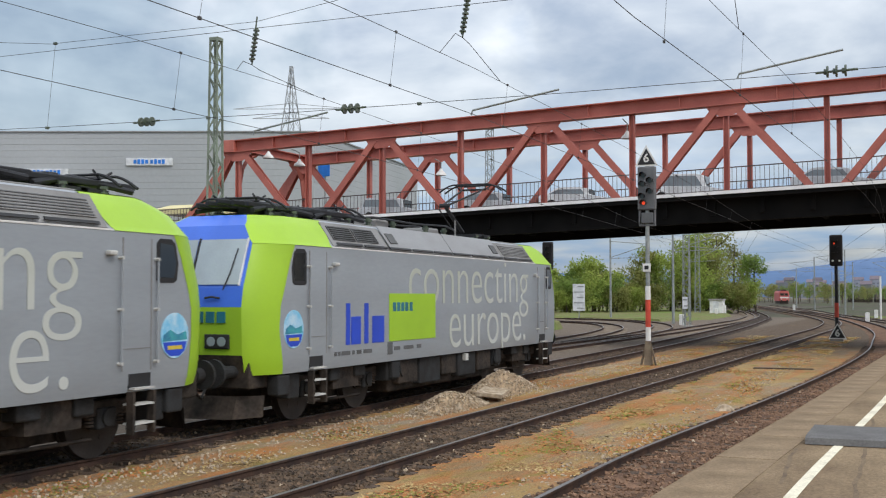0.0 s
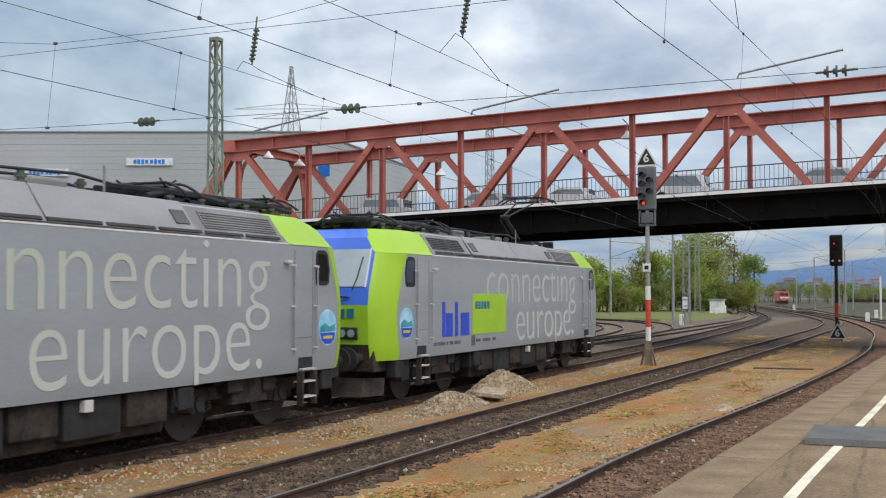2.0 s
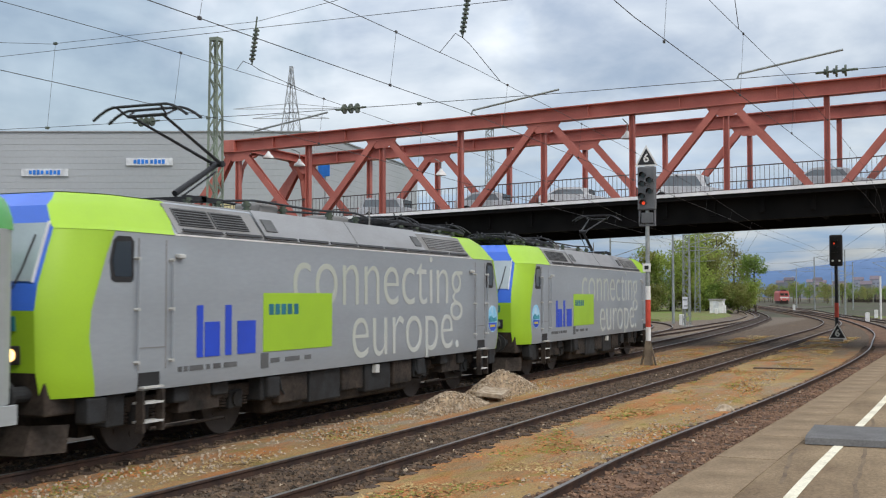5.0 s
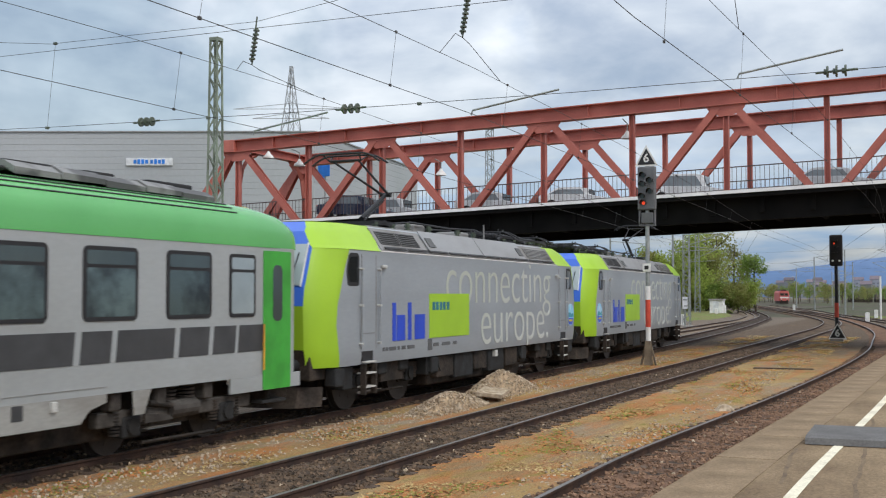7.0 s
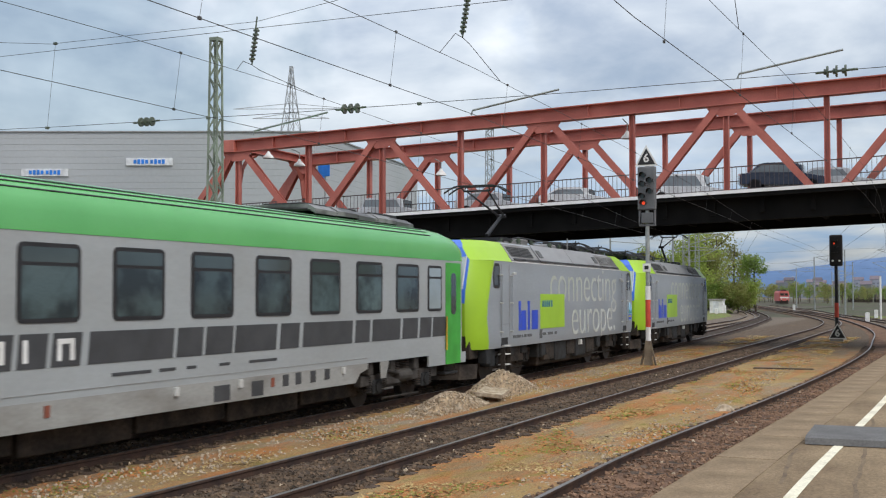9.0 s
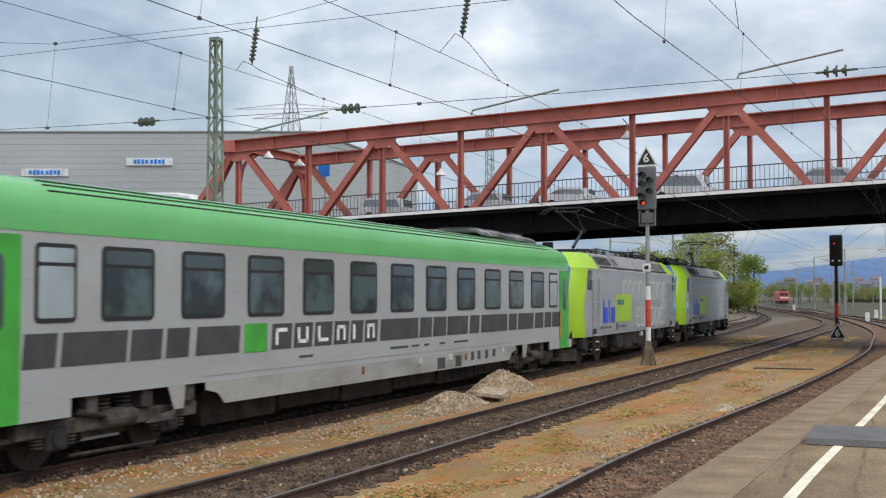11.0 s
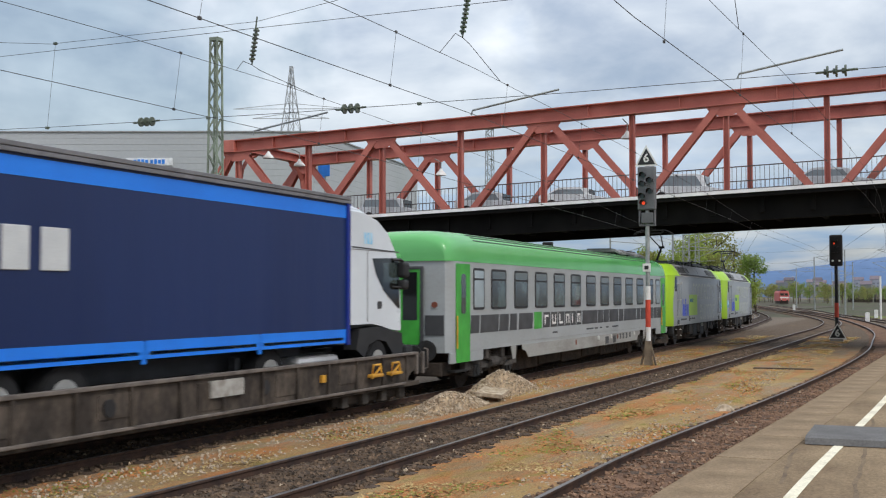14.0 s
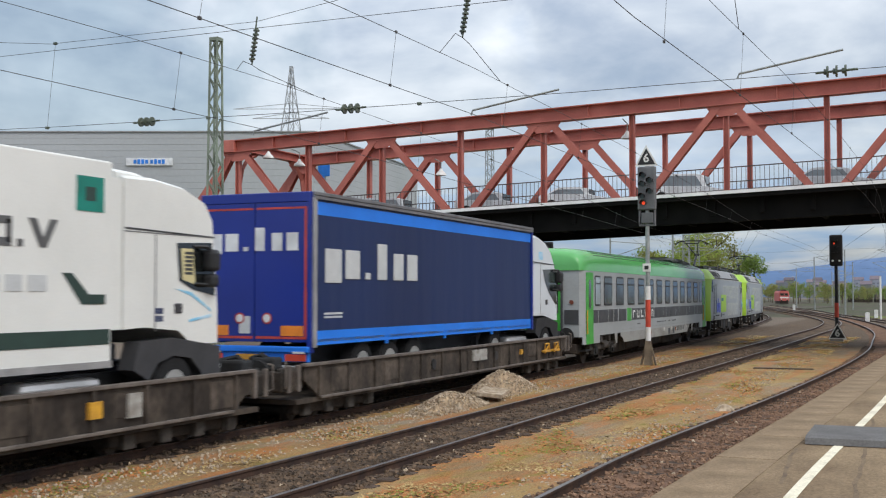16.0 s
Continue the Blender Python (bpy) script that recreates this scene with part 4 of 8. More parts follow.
        for s in (-1, 1):
            yw = s * 1.49
            win = one("cab_window", lambda bm: prism_into(bm, [(end * x, z) for x, z in ((7.20, 2.64), (7.26, 2.60), (7.62, 2.60), (7.70, 2.64), (7.74, 2.9), (7.66, 3.2), (7.56, 3.27), (7.28, 3.27), (7.20, 3.2))], yw - 0.008, yw + 0.008), M["black"], E, "dark cab side window")
            one("pane", lambda bm: prism_into(bm, [(end * x, z) for x, z in ((7.25, 2.68), (7.62, 2.68), (7.68, 2.9), (7.60, 3.18), (7.28, 3.2))], yw - 0.012, yw + 0.012), M["side_glass"], win)
            door = one("cab_door", lambda bm: [box_into(bm, end * 6.42 - 0.013, end * 6.42 + 0.013, yw - 0.007, yw + 0.007, 1.3, 3.25), box_into(bm, end * 7.08 - 0.013, end * 7.08 + 0.013, yw - 0.007, yw + 0.007, 1.3, 3.25), box_into(bm, min(end * 6.42, end * 7.08), max(end * 6.42, end * 7.08), yw - 0.007, yw + 0.007, 1.62, 1.635)], M["loco_roof"], E, "grey cab door seams")
            for x in (6.33, 7.16):
                one("handrail", lambda bm: [tube_into(bm, [(end * x, yw, 1.42), (end * x, yw + s * 0.07, 1.42), (end * x, yw + s * 0.07, 2.95), (end * x, yw, 2.95)], 0.018, 6)], M["loco_grey"], door)
                for z in (1.42, 2.2, 2.95):
                    one("rail_bracket", lambda bm: tube_into(bm, [(end * x, yw, z), (end * x, yw + s * 0.09, z)], 0.028, 6), M["step"], door)
            one("door_handle", lambda bm: box_into(bm, end * 6.12 - 0.09, end * 6.12 + 0.09, min(yw, yw + s * 0.09), max(yw, yw + s * 0.09), 2.98, 3.05, 0.02), M["step"], door)
            lad = one("step_recess", lambda bm: box_into(bm, end * 6.82 - 0.25, end * 6.82 + 0.25, yw - 0.009, yw + 0.009, 1.04, 1.26), M["black"], E)
            for o in (-0.24, 0.24):
                one("ladder_rail", lambda bm: box_into(bm, end * 6.82 + o - 0.03, end * 6.82 + o + 0.03, yw - 0.10, yw + 0.02, 0.38, 1.0), M["under"], lad)
            for z in (0.52, 0.80, 1.03):
                one("tread", lambda bm: box_into(bm, end * 6.82 - 0.24, end * 6.82 + 0.24, yw - 0.1, yw + 0.1, z, z + 0.03), M["step"], lad, "worn pale step tread")
            if end == raised_end:
                continue
            bd = one("round_badge", lambda bm: disc_into(bm, (end * 7.66, yw, 1.79), 0.35, 0.022, 28), M["badge"], E, "round sky-blue badge")
            one("badge_hill", lambda bm: prism_into(bm, [(end * 7.66 + x, z) for x, z in ((-0.29, 1.80), (-0.12, 1.88), (0.06, 1.80), (0.28, 1.85), (0.31, 1.72), (-0.31, 1.70))], yw - 0.014, yw + 0.014), M["badge_green"], bd)
            one("badge_water", lambda bm: prism_into(bm, [(end * 7.66 + x, z) for x, z in ((-0.30, 1.69), (0.30, 1.69), (0.24, 1.55), (0.12, 1.475), (-0.12, 1.475), (-0.24, 1.55))], yw - 0.0135, yw + 0.0135), M["loco_blue"], bd)
            one("badge_bar", lambda bm: box_into(bm, end * 7.66 - 0.18, end * 7.66 + 0.18, yw - 0.016, yw + 0.016, 1.575, 1.635), M["badge_yellow"], bd)
        bogie_frame(E, end * 5.25, 1.3, 0.625, 1.0)
    # livery
    for s in (-1, 1):
        y = s * 1.494
        panel = one("lime_panel", lambda bm: box_into(bm, -3.65, -1.17, y - 0.007, y + 0.007, 1.42, 2.45), M["lime"], E, "bright lime rectangle on the body side")
        one("panel_bar", lambda bm: [box_into(bm, x, x + 0.17, y - 0.011, y + 0.011, 2.06, 2.26, 0.01) for x in (-3.48, -3.27, -3.06, -2.85, -2.62)], M["teal"], panel)

        def mark(bm):
            y0, y1 = y - 0.007, y + 0.007
            box_into(bm, -5.62, -5.45, y0, y1, 1.42, 2.25)
            box_into(bm, -5.40, -4.98, y0, y1, 1.42, 1.98)
            box_into(bm, -4.82, -4.64, y0, y1, 1.42, 2.25)
            box_into(bm, -4.46, -3.9, y0, y1, 1.42, 1.98)
        one("blue_mark", mark, M["loco_blue"], E, "blue logo shapes")
        for x, w in ((-6.1, 0.1), (-5.95, 0.1), (-5.8, 0.36), (-5.35, 0.1), (-5.15, 0.2), (-4.85, 0.38), (-3.4, 0.3), (-2.9, 0.5), (-2.2, 0.22)):
            one("print_bar", lambda bm: box_into(bm, x, x + w, y - 0.005, y + 0.005, 1.22, 1.30), M["grille"], E)
        one("data_plate", lambda bm: box_into(bm, -3.72, -3.48, y - 0.006, y + 0.006, 1.14, 1.40), M["grille"], E)
    words("slogan", "connecting", -2.63, 5.55, 1.80, 3.28, -1.494, M["cream"], E, "cream slogan lettering", thin=-0.012, levels=(1.80, 2.20, 3.12, 3.30))
    words("slogan", "europe.", -0.30, 5.30, 0.97, 2.06, -1.494, M["cream"], E, "cream slogan lettering", thin=-0.012, levels=(0.985, 1.13, 2.05, 2.07))
    # roof: slope grilles, gutter, top equipment
    for s in (-1, 1):
        one("gutter", lambda bm: box_into(bm, -6.2, 6.2, s * 1.485 - 0.012, s * 1.485 + 0.012, 3.335, 3.362), M["white"], E, "pale drip rail")

        def slope(bm, x0, x1, t0, t1, out):
            a, b = Vector((0, s * 1.43, 3.40)), Vector((0, s * 1.16, 3.78))
            n = Vector((0, s * 0.815, 0.58))
            p = [a.lerp(b, t) + n * out for t in (t0, t1)]
            loft_into(bm, [[Vector((x, 0, 0)) + q + n * k for q in p for k in ((0, 0.02) if q is p[0] else (0.02, 0))] for x in (x0, x1)])
        for x0, x1, top in ((-6.1, -3.55, 1.18), (-3.52, -0.02, 1.30), (0.02, 3.4, 1.30), (3.43, 6.1, 1.18)):
            roof = one("roof_panel", lambda bm: slope(bm, x0, x1, -0.1, top, 0.03 if top > 1.2 else 0.0), M["loco_roof"] if top < 1.2 else M["roof_cover"], E, "weathered grey roof panel")
        for x0, x1 in ((-5.95, -5.0), (-4.92, -3.95), (3.75, 5.95)):
            one("intake_grille", lambda bm: slope(bm, x0, x1, 0.24, 0.98, 0.022), M["grille"] if x0 < 0 else M["loco_roof"], roof)
            for k in range(6):
                one("louvre", lambda bm: slope(bm, x0 + 0.03, x1 - 0.03, 0.29 + 0.115 * k, 0.33 + 0.115 * k, 0.034), M["under_light"] if x0 < 0 else M["grille"], roof)
        for x0 in (-3.4, 2.95):
            one("intake_grille", lambda bm: slope(bm, x0, x0 + 0.36, 0.28, 0.85, 0.052), M["grille"], roof)
        for i in range(10):
            one("vent_slot", lambda bm: slope(bm, -6.0 + i * 1.2, -6.0 + i * 1.2 + 1.1, -0.08, 0.03, 0.055), M["black"], roof)
    one("roof_deck", lambda bm: box_into(bm, -6.0, 6.0, -1.0, 1.0, 3.86, 3.93, 0.02), M["loco_roof"], E)
    r = raised_end
    pantograph(E, (r * 4.2, 4.2), (r * 2.9, 4.86), (r * 5.0, 5.47), "raised dark steel pantograph")
    pantograph(E, (-r * 4.3, 4.12), (-r * 6.3, 4.20), (-r * 4.0, 4.24), "folded dark steel pantograph")
    pantograph(E, (-r * 6.6, 4.10), (-r * 5.0, 4.17), (-r * 7.2, 4.21), "folded dark steel pantograph")
    one("busbar", lambda bm: [tube_into(bm, [(-3.4, y, 4.12), (-2.2, y + 0.1, 4.22), (0.0, y, 4.18), (1.6, y - 0.1, 4.22), (2.6, y, 4.15)], 0.025, 6) for y in (-0.45, 0.3)], M["panto"], E)
    for x, y in ((-2.6, -0.45), (-1.2, -0.4), (0.6, -0.45), (1.9, -0.4), (-0.4, 0.3), (1.2, 0.3)):
        one("insulator", lambda bm: [disc_into(bm, (x, y, 3.95 + i * 0.05), 0.06 + 0.03 * (i % 2), 0.05, 10, "z") for i in range(5)], M["insul"], E)
    one("main_switch", lambda bm: [box_into(bm, -1.9, -1.2, -0.3, 0.3, 3.93, 4.2, 0.05), box_into(bm, 0.9, 1.7, -0.35, 0.35, 3.93, 4.15, 0.05), tube_into(bm, [(2.2, -0.6, 3.95), (2.2, -0.6, 4.4)], 0.02, 6)], M["loco_roof"], E)
    # underframe
    # transformer drawn oversize, so the gap below the body stays as dark as shade
    one("transformer", lambda bm: box_into(bm, -3.1, 2.95, -1.2, 1.2, 0.28, 1.0, 0.06), M["under"], E)
    for x0, x1, z0, m in ((-2.9, -1.9, 0.45, "under"), (-1.8, -0.6, 0.38, "under_light"), (-0.5, 0.4, 0.5, "under"), (0.5, 1.7, 0.40, "under_light"), (1.85, 2.8, 0.46, "under")):
        for s in (-1, 1):
            one("equipment_box", lambda bm: box_into(bm, x0, x1, min(s * 1.0, s * 1.38), max(s * 1.0, s * 1.38), z0, 0.97, 0.03), M[m], E)
    for x in (-2.95, 2.9):
        one("air_hose", lambda bm: tube_into(bm, [(x, -1.40, 0.95), (x + 0.05, -1.42, 0.7), (x + 0.18, -1.40, 0.62)], 0.02, 6), M["under_light"], E)
    one("white_tag", lambda bm: box_into(bm, 0.81, 0.99, -1.47, -1.37, 0.78, 0.95, 0.01), M["step"], E)
    for x in (-7.9, 7.75, -3.2, 3.2):
        one("jacking_box", lambda bm: box_into(bm, x - 0.2, x + 0.2, -1.45, -1.2, 0.60, 0.97, 0.03), M["under_light"], E)
    for end in (1, -1):
        # plain dark blocks added inside the bogies in place of deep shade
        one("bogie_core", lambda bm: [box_into(bm, end * 5.25 - 2.1, end * 5.25 + 2.1, -0.62, 0.62, 0.30, 0.97), box_into(bm, end * 5.25 - 0.55, end * 5.25 + 0.55, -1.3, 1.3, 0.55, 0.98)], M["under"], E)
        for s in (-1, 1):
            for x0, x1, z0 in ((2.95, 3.5, 0.55), (4.5, 4.95, 0.75), (5.6, 6.0, 0.72), (7.2, 7.6, 0.5)):
                one("sand_box", lambda bm: box_into(bm, min(end * x0, end * x1), max(end * x0, end * x1), min(s * 1.05, s * 1.36), max(s * 1.05, s * 1.36), z0, 0.98, 0.03), M["under_light"], E)
    E_wheels = [wheelset(E, x, 0.625) for x in (-6.5, -3.9, 4.0, 6.6)]
    return E, E_wheels, 0.625


M["coach_grey"] = mat("coach_silver_paint", (0.37, 0.395, 0.40), 0.45, 0.1, other=(0.315, 0.33, 0.325), scale=0.6, fine=0.05, fscale=10, stretch=(0.5, 1, 1.4))
M["coach_green"] = mat("coach_green_paint", (0.115, 0.41, 0.125), 0.24, other=(0.095, 0.37, 0.105), scale=0.5, fine=0.03)
M["coach_grime"] = mat("coach_stained_paint", (0.315, 0.315, 0.295), 0.6, 0.05, other=(0.20, 0.19, 0.17), scale=0.9, lo=0.45, hi=0.7, fine=0.1, fscale=12, stretch=(0.6, 1, 1.8))
M["coach_door"] = mat("coach_door_green", (0.06, 0.40, 0.05), 0.4, fine=0.03)
M["bogie_grey"] = mat("dusty_bogie_steel", (0.085, 0.078, 0.070), 0.8, other=(0.040, 0.035, 0.031), scale=3, fine=0.3, fscale=14, bump=0.004)
M["band_grey"] = mat("dark_grey_band", (0.055, 0.057, 0.06), 0.5, fine=0.06)
M["window_frame"] = mat("black_window_rubber", (0.018, 0.018, 0.02), 0.5)
M["coach_glass"] = glass("coach_window_glass", (0.055, 0.075, 0.072), 0.05)
M["blind"] = mat("dim_window_interior", (0.08, 0.115, 0.118), 0.10, other=(0.026, 0.036, 0.039), scale=1.6, lo=0.4, hi=0.6, rand=0.45)
M["rack_grey"] = mat("roof_rack_plate", (0.20, 0.20, 0.195), 0.6, other=(0.075, 0.075, 0.075), scale=1.3, lo=0.45, hi=0.55)
M["yellow"] = mat("yellow_paint", (0.68, 0.36, 0.03), 0.6, other=(0.45, 0.22, 0.03), scale=4)


def rounded(x0, x1, z0, z1, r, n=4):
    """A rounded rectangle outline in x and z."""
    out = []
    for cx, cz, a0 in ((x1 - r, z1 - r, 0), (x0 + r, z1 - r, 90), (x0 + r, z0 + r, 180), (x1 - r, z0 + r, 270)):
        for i in range(n + 1):
            a = radians(a0 + 90 * i / n)
            out.append((cx + r * math.cos(a), cz + r * math.sin(a)))
    return out


def coach():
    C = thing("passenger_coach", "silver-grey passenger coach with bright green roof and doors", "railway coach")
    W, XE = 1.41, 12.72

    def shell(bm):
        rings = []
        for x, k in ((-XE - 0.22, 0.90), (-XE, 0.985), (-XE + 0.25, 1.0), (-11.1, 1.0), (11.1, 1.0), (XE - 0.25, 1.0), (XE, 0.985), (XE + 0.22, 0.90)):
            low, w = 1.0, W * k
            rings.append([(x, -w, low), (x, -w, 3.26), (x, w, 3.26), (x, w, low)])
        loft_into(bm, rings)
    one("body", shell, M["coach_grey"], C, "silver-grey coach body", smooth=True)

    def roof(bm):
        rings = []
        for x, drop, k in ((-XE - 0.27, 0.36, 0.90), (-XE - 0.20, 0.22, 0.95), (-XE + 0.02, 0.10, 0.985), (-XE + 0.5, 0.03, 1), (-XE + 1.8, 0, 1), (0, 0, 1), (XE - 1.8, 0, 1), (XE - 0.7, 0.05, 1), (XE - 0.15, 0.13, 0.985), (XE + 0.14, 0.26, 0.95), (XE + 0.26, 0.46, 0.89)):
            ring = []
            for i in range(17):
                a = math.pi * i / 16
                y, z = math.cos(a), math.sin(a)
                yy = math.copysign(abs(y) ** 0.55, y) * (W + 0.008) * k
                ring.append((x, yy, 3.255 + (0.82 - drop * 0.9) * abs(z) ** 0.66))
            rings.append(ring)
        loft_into(bm, rings, closed=True)
    rf = one("roof", roof, M["coach_green"], C, "glossy bright green curved roof", smooth=True)
    one("roof_seam", lambda bm: [tube_into(bm, [(-11.0, -y, z), (11.0, -y, z)], 0.014, 5) for y, z in ((1.27, 3.828), (1.17, 3.912), (1.045, 3.978))], M["window_frame"], rf)
    for s in (-1, 1):
        y = s * (W + 0.003)
        # low skirt between and beside the bogies
        one("skirt", lambda bm: prism_into(bm, [(-6.95, 0.62), (6.95, 0.62), (7.15, 0.80), (7.5, 0.88), (7.5, 1.0), (-7.5, 1.0), (-7.5, 0.88), (-7.15, 0.80)], y - 0.004, y + 0.004), M["coach_grime"], C, "travel-stained lower skirt")
        one("skirt_seam", lambda bm: box_into(bm, -7.5, 7.5, y - 0.006, y + 0.006, 1.10, 1.108), M["coach_grime"], C)
        for x0, x1 in ((-12.94, -10.65), (10.65, 12.94)):
            one("end_skirt", lambda bm: box_into(bm, x0, x1, min(y - s * 0.05, y - s * 0.003), max(y - s * 0.05, y - s * 0.003), 0.74, 0.998, 0.006), M["coach_grey"], C)
        for sg in (-1, 1):
            one("hanging_panel", lambda bm: prism_into(bm, [(sg * 8.10, 0.64), (sg * 8.34, 0.64), (sg * 8.50, 0.998), (sg * 8.06, 0.998)], y - 0.012, y + 0.002), M["coach_grime"], C, "stained panel between the bogie openings")
            one("panel_tail", lambda bm: prism_into(bm, [(sg * 8.34, 0.50), (sg * 9.05, 0.50), (sg * 8.9, 0.58), (sg * 8.34, 0.64)], y - 0.03, y - 0.004), M["bogie_grey"], C)
        for xb in (-9.5, 9.5):
            for dx in (-1.7, -0.62, 0.62, 1.7):
                one("hanger", lambda bm: box_into(bm, xb + dx - 0.12, xb + dx + 0.12, min(s * 1.12, s * 1.34), max(s * 1.12, s * 1.34), 0.72, 1.0, 0.03), M["bogie_grey"], C)
            one("air_tank", lambda bm: disc_into(bm, (xb, s * 1.22, 0.62), 0.15, 0.7, 14, "x"), M["bogie_grey"], C)
        for i in range(11):
            xc = -9.46 + 1.892 * i
            win = one("window", lambda bm: prism_into(bm, rounded(xc - 0.60, xc + 0.60, 2.04, 3.11, 0.10), y - 0.012, y + 0.012), M["window_frame"], C)
            one("pane", lambda bm: prism_into(bm, rounded(xc - 0.53, xc + 0.53, 2.10, 2.80, 0.05), y - 0.015, y + 0.015), M["blind"], win)
            one("top_light", lambda bm: prism_into(bm, rounded(xc - 0.53, xc + 0.53, 2.85, 3.05, 0.04), y - 0.015, y + 0.015), M["coach_glass"], win)
        for xc in (-10.98, 10.98):
            win = one("window", lambda bm: prism_into(bm, rounded(xc - 0.40, xc + 0.40, 2.04, 3.11, 0.08), y - 0.012, y + 0.012), M["window_frame"], C, "small frosted window")
            one("pane", lambda bm: prism_into(bm, rounded(xc - 0.34, xc + 0.34, 2.10, 2.80, 0.05), y - 0.015, y + 0.015), M["windscreen"], win)
            one("top_light", lambda bm: prism_into(bm, rounded(xc - 0.34, xc + 0.34, 2.85, 3.05, 0.04), y - 0.015, y + 0.015), M["windscreen"], win)
        for xc in (-12.10, 12.10):
            d = one("door", lambda bm: prism_into(bm, rounded(xc - 0.46, xc + 0.46, 0.745, 3.20, 0.03), y - 0.014, y + 0.014), M["coach_door"], C, "bright green folding door")
            one("door_window", lambda bm: prism_into(bm, rounded(xc - 0.16, xc + 0.16, 1.95, 2.95, 0.12), y - 0.019, y + 0.019), M["coach_glass"], d)
            one("grab_rail", lambda bm: tube_into(bm, [(xc - 0.50, y + s * 0.05, 1.1), (xc - 0.50, y + s * 0.05, 1.9)], 0.02, 6), M["yellow"], d)
        cells = ((-11.6, -10.98), (-10.88, -9.51), (-9.42, -8.68), (-8.56, -7.98), (-7.78, -6.54), (-5.5, -4.82), (-4.72, -4.05), (-3.95, -3.28), (-3.18, -2.58), (-2.48, -1.95), (-1.85, -1.28),
                 (-1.12, 0.82), (0.92, 1.6), (1.69, 2.46), (2.54, 3.86), (4.0, 4.66), (4.81, 6.78), (6.92, 7.56), (7.69, 9.05), (9.19, 9.98), (10.11, 10.75), (10.85, 11.62))
        for i, (x0, x1) in enumerate(cells):
            cell = one("band_panel", lambda bm: prism_into(bm, [(x0, 1.44), (x1, 1.44), (x1 + 0.05, 1.90), (x0 + 0.05, 1.90)], y - 0.006, y + 0.006), M["band_grey"], C)
            if 5 <= i <= 10:
                w = x1 - x0

                def glyph(bm, k=i):
                    a, b = x0 + 0.2 * w, x0 + 0.8 * w
                    box_into(bm, a, a + 0.09, y - 0.01, y + 0.01, 1.52, 1.82)
                    if k != 9:
                        box_into(bm, a, b, y - 0.01, y + 0.01, (1.52 if k in (7, 6) else 1.75), (1.59 if k in (7, 6) else 1.82))
                    if k in (6, 8, 10):
                        box_into(bm, b - 0.09, b, y - 0.01, y + 0.01, 1.52, 1.82)
                one("logo_shape", glyph, M["white"], cell, "white logo shape")
        one("green_panel", lambda bm: box_into(bm, -6.36, -5.64, y - 0.006, y + 0.006, 1.42, 1.92), M["coach_door"], C)
        one("small_print", lambda bm: [box_into(bm, x, x + w, y - 0.004, y + 0.004, 1.24, 1.29) for x, w in ((-0.6, 0.9), (0.5, 0.4), (1.2, 0.25), (2.1, 0.3), (3.0, 0.9), (-4.5, 0.5))], M["band_grey"], C)
        for x0, x1, z0, z1 in ((1.94, 2.4, 0.66, 0.92), (3.07, 3.44, 0.66, 0.92), (4.1, 4.3, 0.76, 0.97), (4.55, 4.75, 0.76, 0.98), (5.1, 5.3, 0.76, 0.98), (5.65, 5.85, 0.78, 0.98)):
            one("louvre_hatch", lambda bm: box_into(bm, x0, x1, y - 0.012, y + 0.012, z0, z1), M["band_grey"], C)
        for x in (-1.92, 3.75):
            one("valve", lambda bm: box_into(bm, x - 0.05, x + 0.05, y - 0.02, y + 0.02, 0.78, 0.94), M["rust"], C)
        for x in (0.9, 2.7, 6.4):
            one("side_lug", lambda bm: box_into(bm, x - 0.05, x + 0.05, min(y, y + s * 0.05), max(y, y + s * 0.05), 0.84, 0.98, 0.01), M["step"], C)
    for end in (1, -1):
        xe = end * (XE + 0.235)
        one("gangway", lambda bm: [box_into(bm, min(xe, xe + end * 0.06), max(xe, xe + end * 0.06), s * 0.67 - 0.04, s * 0.67 + 0.04, 1.1, 3.13, 0.015) for s in (-1, 1)] + [box_into(bm, min(xe, xe + end * 0.06), max(xe, xe + end * 0.06), -0.63, 0.63, 3.05, 3.13, 0.015)], M["band_grey"], C)
        one("door_post", lambda bm: box_into(bm, min(xe, xe + end * 0.07), max(xe, xe + end * 0.07), -0.05, 0.05, 1.15, 3.05, 0.01), M["coach_grime"], C)
        gd = one("end_door", lambda bm: [box_into(bm, min(xe, xe + end * 0.03), max(xe, xe + end * 0.03), y0, y1, 1.2, 3.05) for y0, y1 in ((-0.62, -0.03), (0.03, 0.62))], M["coach_door"], C, "green gangway door")
        for y0, y1 in ((-0.55, -0.16), (0.16, 0.55)):
            one("end_window", lambda bm: box_into(bm, min(xe, xe + end * 0.036), max(xe, xe + end * 0.036), y0, y1, 1.80, 2.98), M["side_glass"], gd)
        for s in (-1, 1):
            one("end_band", lambda bm: box_into(bm, min(xe, xe + end * 0.008), max(xe, xe + end * 0.008), s * 1.0 - 0.25, s * 1.0 + 0.25, 1.43, 1.92), M["band_grey"], C)
        for s in (-1, 1):
            one("tail_lamp", lambda bm: disc_into(bm, (xe, s * 1.0, 2.18), 0.075, 0.05, 16, "x"), M["rust"], C)
        one("roof_lamp", lambda bm: box_into(bm, min(xe, xe + end * 0.08), max(xe, xe + end * 0.08), -0.12, 0.12, 3.3, 3.42, 0.03), M["coach_green"], C)
